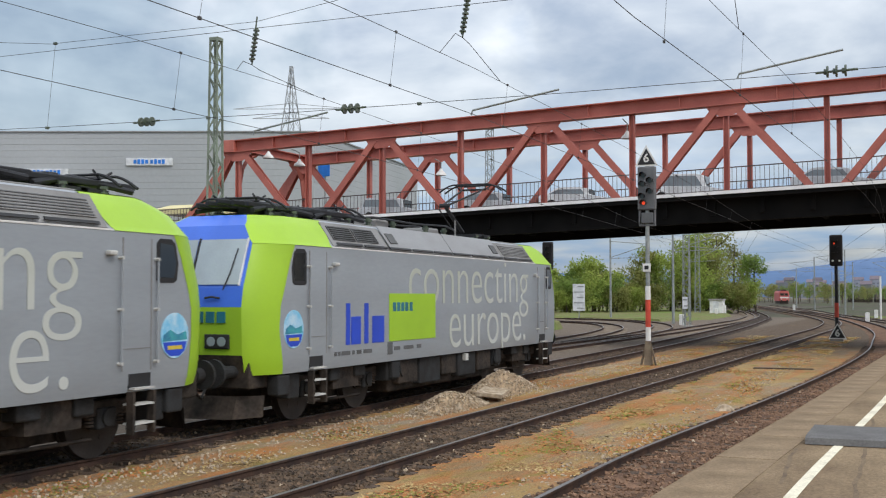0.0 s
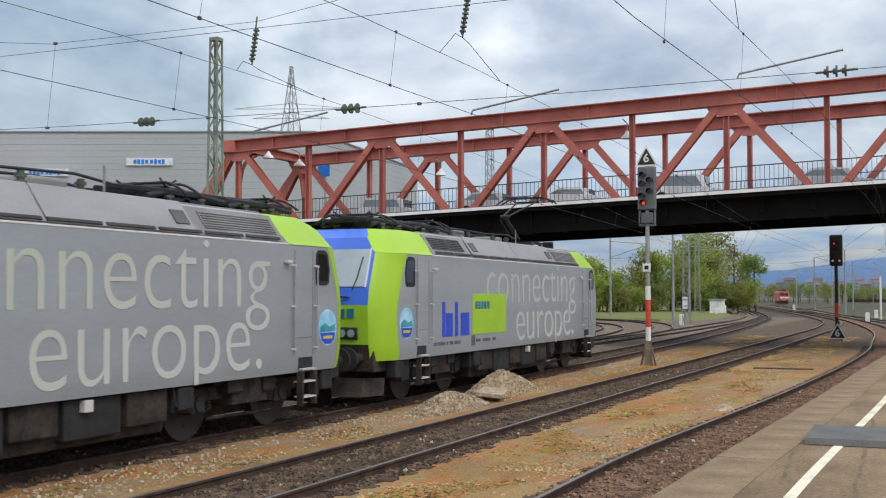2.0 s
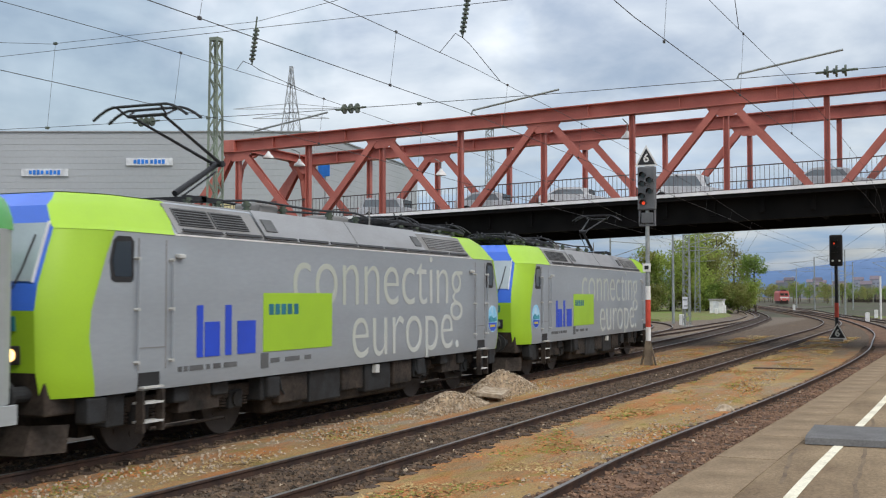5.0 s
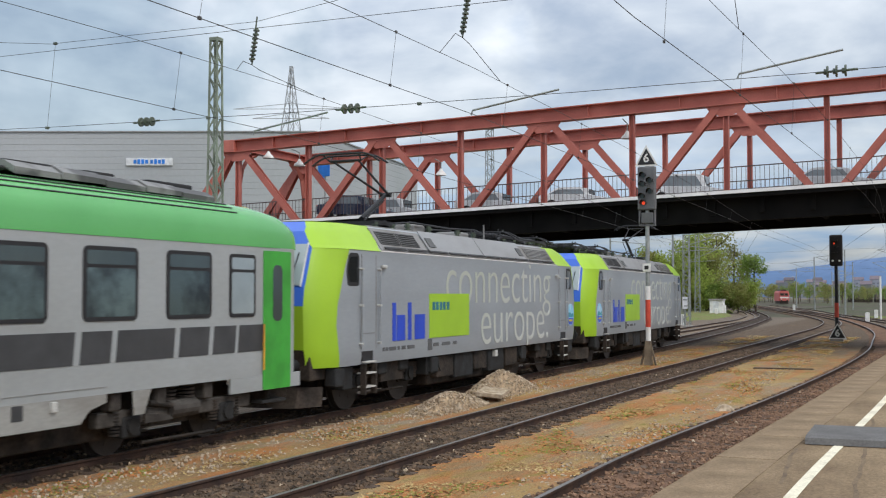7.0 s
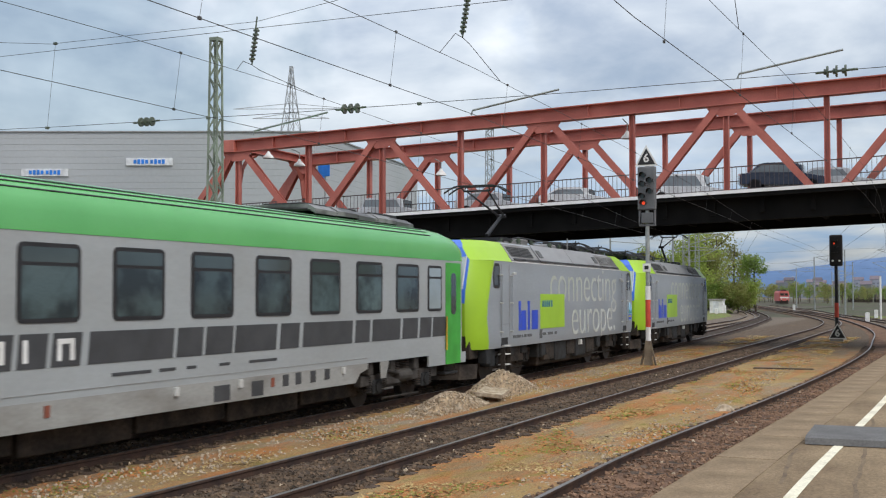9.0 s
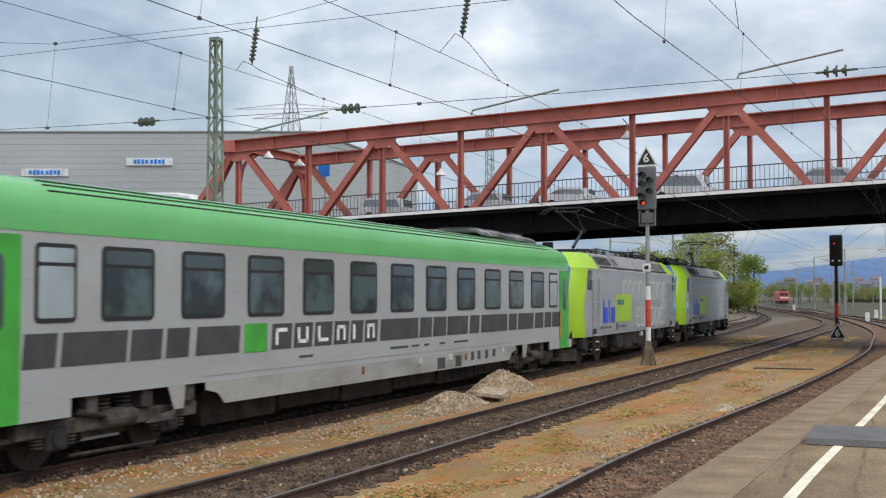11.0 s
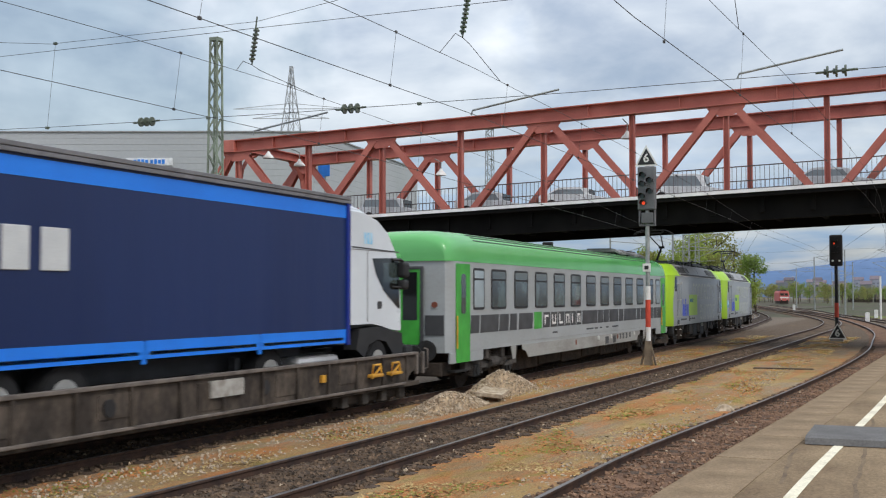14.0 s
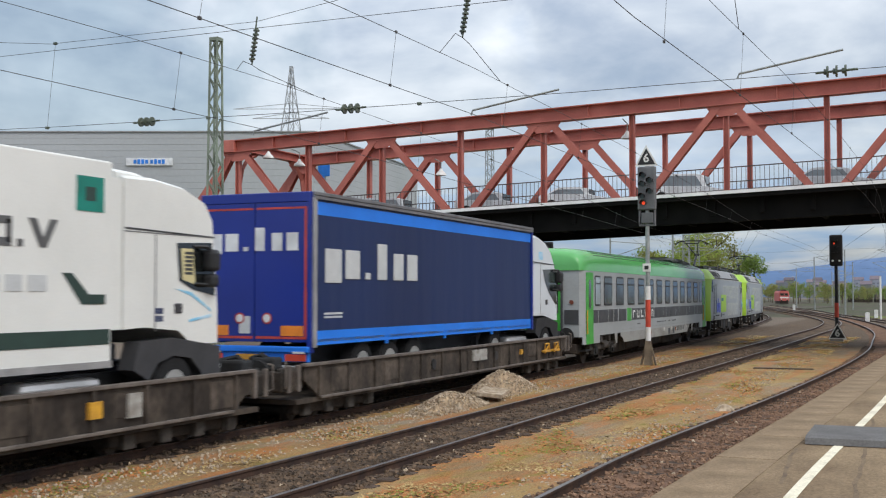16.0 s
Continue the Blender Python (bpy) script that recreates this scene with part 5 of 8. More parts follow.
        for s in (-1, 1):
            one("buffer", lambda bm: [disc_into(bm, (end * 12.95, s * 0.875, 1.06), 0.12, 0.3, 14, "x"), disc_into(bm, (end * 13.17, s * 0.875, 1.06), 0.26, 0.06, 20, "x")], M["under_light"], C)
        one("coupling", lambda bm: tube_into(bm, [(end * 12.8, 0, 1.05), (end * 13.1, 0, 0.95), (end * 13.2, 0, 0.85)], 0.05, 8), M["black"], C)
        bogie_frame(C, end * 9.5, 1.25, 0.46, 0.9, 1.16, "bogie_grey")
        # added dark block closes the view through, standing in for shade
        one("bogie_core", lambda bm: box_into(bm, end * 9.5 - 1.9, end * 9.5 + 1.9, -0.85, 0.85, 0.34, 0.99, 0.03), M["under"], C)
        for s in (-1, 1):
            one("end_step", lambda bm: box_into(bm, end * 12.1 - 0.4, end * 12.1 + 0.4, s * 1.25 - 0.12, s * 1.25 + 0.12, 0.5, 0.55), M["under_light"], C)
            one("brake_hose", lambda bm: tube_into(bm, [(end * 12.9, s * 0.45, 1.0), (end * 13.1, s * 0.5, 0.75), (end * 13.0, s * 0.5, 0.5), (end * 12.85, s * 0.45, 0.42)], 0.035, 6), M["black"], C)
            one("end_gear", lambda bm: box_into(bm, min(end * 12.2, end * 12.9), max(end * 12.2, end * 12.9), s * 0.8 - 0.35, s * 0.8 + 0.35, 0.42, 0.76, 0.04), M["under"], C)
    # equipment boxes, deepened into a near-continuous row that stands for the shade below
    for i in range(6):
        x = -6.6 + 2.5 * i
        one("underfloor_box", lambda bm: box_into(bm, x - 0.3, x + 2.1, -0.92, 0.92, 0.20 + 0.06 * (i % 2), 0.8, 0.03), M["under"], C)
    rack = one("roof_rack", lambda bm: [tube_into(bm, [(6.2, y, 4.14), (11.0, y, 4.06)], 0.03, 6) for y in (-0.75, 0.75)] + [tube_into(bm, [(x, y, 3.9), (x, y, 4.14)], 0.03, 6) for y in (-0.75, 0.75) for x in (6.4, 8.2, 9.8, 10.9)], M["under_light"], C, "grey frame of roof equipment")
    for i in range(5):
        x = 6.2 + i * 0.95
        z = 4.21 + 0.02 * (i % 2) - 0.012 * i
        one("rack_plate", lambda bm: loft_into(bm, [[(x, y, z - 0.05 - d), (x + 0.92, y, z - 0.05 - d), (x + 0.92, y, z + 0.03 - d), (x, y, z + 0.05 - d)] for y, d in ((-0.88, 0.10), (-0.70, 0.0), (0.70, 0.0), (0.88, 0.10))]), M["rack_grey"], rack)
    for x, w in ((6.9, 0.5), (8.4, 0.35), (10.2, 0.6)):
        one("roof_unit", lambda bm: box_into(bm, x - w, x + w, -0.5, 0.5, 4.20, 4.31, 0.03), M["under_light"], rack)
    one("rack_tip", lambda bm: tube_into(bm, [(6.2, -0.7, 4.14), (5.4, -0.3, 4.12), (5.0, 0.0, 4.10)], 0.035, 6), M["under_light"], rack)
    return C, [wheelset(C, x, 0.46) for x in (-10.75, -8.25, 8.25, 10.75)], 0.46


M["wagon"] = mat("wagon_brown_paint", (0.042, 0.035, 0.030), 0.75, other=(0.105, 0.085, 0.068), scale=1.9, lo=0.42, hi=0.68, fine=0.35, fscale=9, bump=0.005, bscale=20, stretch=(1.3, 1, 0.8), rand=0.25)
M["wagon_plate"] = mat("grubby_white_plate", (0.42, 0.41, 0.38), 0.7, other=(0.24, 0.22, 0.19), scale=5)
M["wagon_rim"] = mat("wagon_worn_rim", (0.16, 0.135, 0.115), 0.7, other=(0.09, 0.075, 0.065), scale=3, fine=0.2)
M["navy"] = mat("navy_tarpaulin", (0.004, 0.016, 0.074), 0.42, other=(0.006, 0.022, 0.095), scale=0.35, fine=0.06, bump=0.01, bscale=1.6, stretch=(1.4, 1, 0.3))
M["door_navy"] = mat("navy_door_paint", (0.008, 0.028, 0.25), 0.35, other=(0.007, 0.022, 0.20), scale=0.5, fine=0.04)
M["azure"] = mat("azure_band", (0.01, 0.20, 0.80), 0.45, other=(0.01, 0.17, 0.70), scale=0.8, fine=0.05)
M["silver"] = mat("silver_trim", (0.50, 0.50, 0.50), 0.4, 0.5)
M["roof_trim"] = mat("trailer_roof_trim", (0.20, 0.20, 0.21), 0.5, 0.3)
M["logo_pale"] = mat("pale_logo_print", (0.56, 0.58, 0.58), 0.5, other=(0.48, 0.50, 0.51), scale=2)
M["cab_white"] = mat("cab_white_paint", (0.66, 0.70, 0.73), 0.3, other=(0.59, 0.63, 0.66), scale=0.8, fine=0.03, coat=0.3)
M["box_white"] = mat("refrigerated_box_white", (0.75, 0.76, 0.73), 0.45, other=(0.67, 0.68, 0.65), scale=0.6, fine=0.04)
M["dark_green"] = mat("dark_green_stripe", (0.025, 0.055, 0.045), 0.5)
M["teal_square"] = mat("teal_label", (0.005, 0.22, 0.17), 0.5)
M["tyre"] = mat("tyre_rubber", (0.022, 0.022, 0.023), 0.85, fine=0.2)
M["hub"] = mat("wheel_hub_alloy", (0.50, 0.50, 0.48), 0.45, 0.6)
M["plastic"] = mat("dark_grey_plastic", (0.045, 0.046, 0.05), 0.65)
M["arch_black"] = mat("black_plastic", (0.018, 0.019, 0.021), 0.6)
M["van_white"] = mat("van_white_paint", (0.86, 0.86, 0.86), 0.35, fine=0.03, coat=0.3)
M["orange"] = mat("orange_reflector", (0.80, 0.25, 0.03), 0.5)
M["red_edge"] = mat("red_edge_tape", (0.50, 0.06, 0.05), 0.5)


def road_wheel(parent, x, y, z, r=0.50, name="wheel"):
    s = -1 if y < 0 else 1
    t = one(name, lambda bm: [disc_into(bm, (x, y, z), r, 0.28, 24), disc_into(bm, (x, y, z), r * 0.93, 0.32, 24)], M["tyre"], parent, "black truck tyre")
    one("rim", lambda bm: [disc_into(bm, (x, y + s * 0.15, z), r * 0.58, 0.05, 20), disc_into(bm, (x, y + s * 0.18, z), r * 0.25, 0.08, 12)], M["hub"], t)


def wagon(label, chocks):
    G = thing("low_floor_wagon", label, "flat wagon", "low-floor wagons of the rolling road")
    a = 9.15
    for s in (-1, 1):
        y = s * 1.33
        side = one("side_wall", lambda bm: prism_into(bm, [(-8.35, 0.80), (-7.75, 0.44), (7.75, 0.44), (8.35, 0.80), (8.35, 1.08), (-8.35, 1.08)], min(y, y - s * 0.05), max(y, y - s * 0.05)), M["wagon"], G, "dark brown wagon side wall")
        one("rim", lambda bm: [box_into(bm, -8.4, 8.4, y - 0.06, y + 0.06, 1.06, 1.12, 0.01), box_into(bm, -7.75, 7.75, y - 0.05, y + 0.05, 0.42, 0.47, 0.01)], M["wagon_rim"], side, "worn pale rim")
        for i in range(14):
            x = -7.8 + 1.2 * i
            one("rib", lambda bm: box_into(bm, x - 0.035, x + 0.035, min(y, y + s * 0.05), max(y, y + s * 0.05), 0.48, 1.06), M["wagon"], side)
        plates = [(0.2, "wagon_plate", 0.95, 0.28, 0.72), (3.9, "yellow", 0.14, 0.14, 0.72)] if chocks else [(4.1, "yellow", 0.26, 0.24, 0.66), (4.95, "wagon_plate", 0.30, 0.36, 0.60), (0.2, "wagon_plate", 0.6, 0.26, 0.72)]
        for i in range(7):
            x = -6.9 + 2.4 * i
            one("side_panel", lambda bm: box_into(bm, x - 0.42, x + 0.42, min(y, y + s * 0.014), max(y, y + s * 0.014), 0.52 + 0.05 * (i % 3), 0.98, 0.004), M["wagon"], side)
        for x, m, w, h, z in plates:
            one("plate", lambda bm: box_into(bm, x, x + w, min(y, y + s * 0.062), max(y, y + s * 0.062), z, z + h), M[m], side)
        for x in (5.95, 6.87) if chocks else ():
            def chock(bm):
                yo = y + s * 0.1
                tube_into(bm, [(x, yo, 0.66), (x + 0.06, yo, 0.94), (x + 0.38, yo, 0.94), (x + 0.44, yo, 0.76)], 0.028, 6)
                box_into(bm, x - 0.04, x + 0.5, min(y, yo + s * 0.04), max(y, yo + s * 0.04), 0.68, 0.75, 0.02)
                beam_into(bm, (x + 0.05, yo, 0.70), (x + 0.42, yo, 0.90), 0.035, 0.035)
            one("wheel_chock", chock, M["yellow"], side, "yellow folding wheel chock")
        for x in (-2.3, 1.9):
            one("pocket", lambda bm: disc_into(bm, (x, y + s * 0.025, 0.78), 0.13, 0.04, 12), M["black"], side)
    one("deck", lambda bm: box_into(bm, -8.6, 8.6, -1.3, 1.3, 0.36, 0.45), M["wagon"], G)
    for end in (1, -1):
        one("headstock", lambda bm: box_into(bm, min(end * 8.5, end * 9.1), max(end * 8.5, end * 9.1), -1.28, 1.28, 0.62, 1.0, 0.03), M["under"], G)
        for s in (-1, 1):
            one("bogie_side", lambda bm: box_into(bm, end * 6.6 - 1.7, end * 6.6 + 1.7, s * 1.0 - 0.07, s * 1.0 + 0.07, 0.14, 0.32, 0.02), M["under"], G)
            for dx in (-1.35, -0.45, 0.45, 1.35):
                one("axle_box", lambda bm: box_into(bm, end * 6.6 + dx - 0.13, end * 6.6 + dx + 0.13, s * 1.12 - 0.06, s * 1.12 + 0.06, 0.10, 0.34, 0.02), M["bogie_grey"], G)
            one("end_frame", lambda bm: box_into(bm, min(end * 8.2, end * 9.05), max(end * 8.2, end * 9.05), s * 1.19 - 0.05, s * 1.19 + 0.05, 0.66, 1.06, 0.02), M["bogie_grey"], G, "worn frame end")
            for dx in (8.5, 8.85):
                one("frame_bracket", lambda bm: box_into(bm, end * dx - 0.05, end * dx + 0.05, min(s * 1.24, s * 1.32), max(s * 1.24, s * 1.32), 0.60, 1.10, 0.015), M["wagon_rim"], G)
            one("grab_iron", lambda bm: tube_into(bm, [(end * 8.95, s * 1.28, 0.70), (end * 9.03, s * 1.33, 0.72), (end * 9.03, s * 1.33, 1.15), (end * 8.95, s * 1.28, 1.18)], 0.02, 6), M["wagon_rim"], G)
        for s in (-1, 1):
            one("buffer", lambda bm: [disc_into(bm, (end * 9.15, s * 0.875, 1.0), 0.09, 0.2, 12, "x"), disc_into(bm, (end * 9.24, s * 0.875, 1.0), 0.22, 0.05, 16, "x")], M["under_light"], G)
        one("brake_hose", lambda bm: [tube_into(bm, [(end * 8.9, y, 0.95), (end * 9.1, y, 0.62), (end * 9.22, y, 0.9)], 0.03, 6) for y in (-0.5, 0.4)], M["black"], G)
        one("end_gear", lambda bm: [tube_into(bm, [(end * 8.7, -1.1, 1.0), (end * 8.85, -0.7, 1.3), (end * 8.6, -0.3, 1.2)], 0.05, 6), box_into(bm, end * 8.75 - 0.18, end * 8.75 + 0.18, -1.0, -0.5, 1.0, 1.25, 0.05)], M["under_light"], G)
    wheels = [wheelset(G, end * 6.6 + dx, 0.19) for end in (1, -1) for dx in (-1.35, -0.45, 0.45, 1.35)]
    return G, wheels, 0.19


def tractor_cab(T, x0, x1, top, paint, style):
    """A high-roofed cab from x0 (back) to x1 (front); its floor line at 1.85."""
    L = x1 - x0
    if style == "smooth":
        prof = [(x0, 1.80), (x0, 3.42), (x0, top), (x0 + 0.25 * L, top - 0.01), (x0 + 0.5 * L, top - 0.14), (x0 + 0.72 * L, top - 0.40), (x0 + 0.86 * L, top - 0.75), (x1 - 0.10, 3.12), (x1, 2.4), (x1 + 0.02, 1.62), (x0 + 0.78 * L, 1.66), (x0 + 0.6 * L, 1.74), (x0 + 0.4 * L, 1.80)]
    else:
        prof = [(x0, 1.90), (x0, 3.40), (x0, top), (x0 + 0.3 * L, top + 0.02), (x0 + 0.62 * L, top - 0.06), (x0 + 0.84 * L, top - 0.24), (x1 - 0.16, top - 0.55), (x1 - 0.12, 3.2), (x1, 2.3), (x1 + 0.02, 1.62), (x0 + 0.7 * L, 1.62), (x0 + 0.55 * L, 1.85), (x0 + 0.2 * L, 1.92)]
    w = 1.24

    def shell(bm):
        ring = lambda y, k: [(x0 + L * 0.45 + (x - x0 - L * 0.45) * (k if x > x0 + L * 0.45 else 1), y, 2.7 + (z - 2.7) * (k if z > 2.7 else 1)) for x, z in prof]
        loft_into(bm, [ring(-w, 0.955), ring(-w + 0.10, 0.99), ring(-w + 0.3, 1.0), ring(w - 0.3, 1.0), ring(w - 0.10, 0.99), ring(w, 0.955)])
    cab = one("cab", shell, M[paint], T, "white high-roof truck cab", smooth=True)
    for s in (-1, 1):
        y = s * (w + 0.002)
        if style == "smooth":
            glass_o = [(x0 + 0.40 * L, 3.20), (x1 - 0.22, 3.24), (x1 - 0.12, 2.12), (x1 - 0.20, 2.12), (x0 + 0.62 * L, 2.52), (x0 + 0.47 * L, 2.86)]
        else:
            glass_o = [(x0 + 0.52 * L, 3.24), (x1 - 0.24, 3.28), (x1 - 0.13, 2.40), (x0 + 0.70 * L, 2.50), (x0 + 0.55 * L, 2.64)]
        sw = one("side_window", lambda bm: prism_into(bm, glass_o, y - 0.01, y + 0.008), M["side_glass"], cab)
        xm = x1 if style == "smooth" else x1 - 0.24
        one("mirror", lambda bm: [box_into(bm, xm - 0.28, xm - 0.04, min(y, y + s * 0.24), max(y, y + s * 0.24), 2.80, 3.16, 0.07), box_into(bm, xm - 0.26, xm - 0.05, min(y, y + s * 0.22), max(y, y + s * 0.22), 2.54, 2.76, 0.06), tube_into(bm, [(xm - 0.5, y, 3.20), (xm - 0.3, y + s * 0.12, 3.2), (xm - 0.16, y + s * 0.14, 3.12)], 0.035, 6), tube_into(bm, [(xm - 0.5, y, 2.60), (xm - 0.2, y + s * 0.12, 2.58)], 0.025, 6)], M["arch_black"], cab, "dark mirror housing")
        if style == "smooth":
            one("inner_window", lambda bm: prism_into(bm, [(x0 + 0.60 * L, 3.12), (x1 - 0.26, 3.14), (x1 - 0.24, 2.66), (x0 + 0.62 * L, 2.70)], y - 0.012, y + 0.012), M["coach_glass"], sw)
        else:
            one("window_blind", lambda bm: prism_into(bm, [(x0 + 0.56 * L, 3.16), (x0 + 0.69 * L, 3.16), (x0 + 0.72 * L, 2.58), (x0 + 0.58 * L, 2.66)], y - 0.012, y + 0.011), M["straw_sheet"], sw, "beige slatted window blind")
            for k in range(6):
                one("blind_slat", lambda bm: box_into(bm, x0 + 0.60 * L, x0 + 0.69 * L, y - 0.013, y + 0.014, 2.74 + 0.065 * k, 2.785 + 0.065 * k), M["plastic"], sw)
        one("roof_seam", lambda bm: prism_into(bm, [(x0 + 0.02, 3.40), (x1 - 0.16, 3.36), (x1 - 0.16, 3.385), (x0 + 0.02, 3.43)], y - 0.004, y + 0.006), M["plastic"], cab)
        one("roof_spoiler", lambda bm: loft_into(bm, [[(x0 - 0.05, y - s * o, top + h), (x0 + 0.25 * L, y - s * o, top - 0.02 + h), (x0 + 0.52 * L, y - s * o, top - 0.16 + h * 0.4), (x0 + 0.52 * L, y - s * o, top - 0.20), (x0 - 0.05, y - s * o, top - 0.1)] for o, h in ((0.14, 0.03), (0.30, 0.10))]), M[paint], cab)
        one("door_seam", lambda bm: [box_into(bm, x0 + 0.30 * L, x0 + 0.31 * L, y - 0.004, y + 0.004, 1.85, 3.35), box_into(bm, x0, x1 - 0.15, y - 0.004, y + 0.004, 3.36, 3.375)], M["roof_trim"], cab)
        one("handle", lambda bm: box_into(bm, x0 + 0.50 * L, x0 + 0.58 * L, y - 0.02, y + 0.02, 2.12, 2.28, 0.02), M["plastic"], cab)
        one("print_mark", lambda bm: [box_into(bm, x0 + 0.24 * L + i * 0.14, x0 + 0.24 * L + i * 0.14 + 0.1, y - 0.006, y + 0.006, 3.50, 3.74) for i in range(3)] if style == "smooth" else [box_into(bm, x0 + 0.30 * L + i * 0.11, x0 + 0.30 * L + i * 0.11 + 0.09, y - 0.006, y + 0.006, 2.0 + k * 0.12, 2.09 + k * 0.12) for i in range(2) for k in range(2)], M["badge"] if style == "smooth" else M["navy"], cab)
        if style != "smooth":
            one("swoosh", lambda bm: [prism_into(bm, [(x0 + 0.5 * L, 2.52), (x0 + 0.68 * L, 2.46), (x0 + 0.9 * L, 2.18), (x0 + 0.9 * L, 2.14), (x0 + 0.68 * L, 2.40)], y - 0.006, y + 0.006), prism_into(bm, [(x0 + 0.66 * L, 2.02), (x0 + 0.9 * L, 2.10), (x0 + 0.9 * L, 2.05), (x0 + 0.66 * L, 1.98)], y - 0.006, y + 0.006)], M["badge"], cab)
        one("wheel_arch", lambda bm: prism_into(bm, [(x0 + 0.10 * L, 1.28), (x0 + 0.16 * L, 1.70), (x0 + 0.5 * L, 1.74), (x1 + 0.03, 1.56), (x1 + 0.05, 0.78), (x0 + 0.86 * L, 0.78), (x0 + 0.80 * L, 1.15), (x0 + 0.68 * L, 1.40), (x0 + 0.50 * L, 1.46), (x0 + 0.34 * L, 1.36), (x0 + 0.25 * L, 1.10)], min(y, y - s * 0.3), max(y, y - s * 0.3)), M["arch_black"] if style == "smooth" else M["plastic"], T, "dark plastic wheel arch")
        road_wheel(T, x0 + 0.52 * L, s * 1.06, 0.95)
        road_wheel(T, x0 - 2.95, s * 0.98, 0.95)
        one("fuel_tank", lambda bm: box_into(bm, x0 - 2.0, x0 - 0.4, min(s * 0.7, s * 1.2), max(s * 0.7, s * 1.2), 0.75, 1.22, 0.09), M["silver"], T, "dull silver fuel tank")
        one("air_deflector", lambda bm: box_into(bm, x0 - 0.32, x0 - 0.02, s * 1.2 - 0.015, s * 1.2 + 0.015, 1.9, top - 0.08), M[paint], cab)
    one("windscreen", lambda bm: loft_into(bm, [[(x1 - 0.02, y, 2.42), (x1 - 0.14, y, 3.2), (x1 - 0.05, y, 3.2), (x1 + 0.03, y, 2.42)] for y in (-1.08, 1.08)]), M["side_glass"], cab)
    one("bumper", lambda bm: box_into(bm, x1 - 0.25, x1 + 0.08, -1.2, 1.2, 0.78, 1.3, 0.06), M["plastic"], T)
    for s in (-1, 1):
        one("headlamp", lambda bm: box_into(bm, x1, x1 + 0.10, s * 0.95 - 0.2, s * 0.95 + 0.2, 1.05, 1.22, 0.03), M["windscreen"], T)
    one("chassis", lambda bm: [box_into(bm, x0 - 3.6, x1 - 0.2, s * 0.42 - 0.05, s * 0.42 + 0.05, 0.98, 1.22) for s in (-1, 1)], M["plastic"], T)
    one("back_ladder", lambda bm: [box_into(bm, x0 - 0.10, x0 - 0.04, s * 0.7 - 0.3, s * 0.7 + 0.3, 2.4, 3.1, 0.03) for s in (-1, 1)], M["red"], T, "red air lines and boxes behind the cab")


def trailer_running(T, xr):
    for i in range(3):
        for s in (-1, 1):
            road_wheel(T, xr + 2.3 + 1.31 * i, s * 1.02, 0.95)
    one("trailer_chassis", lambda bm: [box_into(bm, xr + 0.3, xr + 12.4, s * 0.5 - 0.06, s * 0.5 + 0.06, 1.05, 1.36) for s in (-1, 1)] + [box_into(bm, xr + 1.7, xr + 5.6, -0.95, 0.95, 0.92, 1.0)], M["plastic"], T)
    for s in (-1, 1):
        one("landing_leg", lambda bm: box_into(bm, xr + 9.6, xr + 9.75, s * 0.8 - 0.07, s * 0.8 + 0.07, 0.62, 1.3), M["plastic"], T)


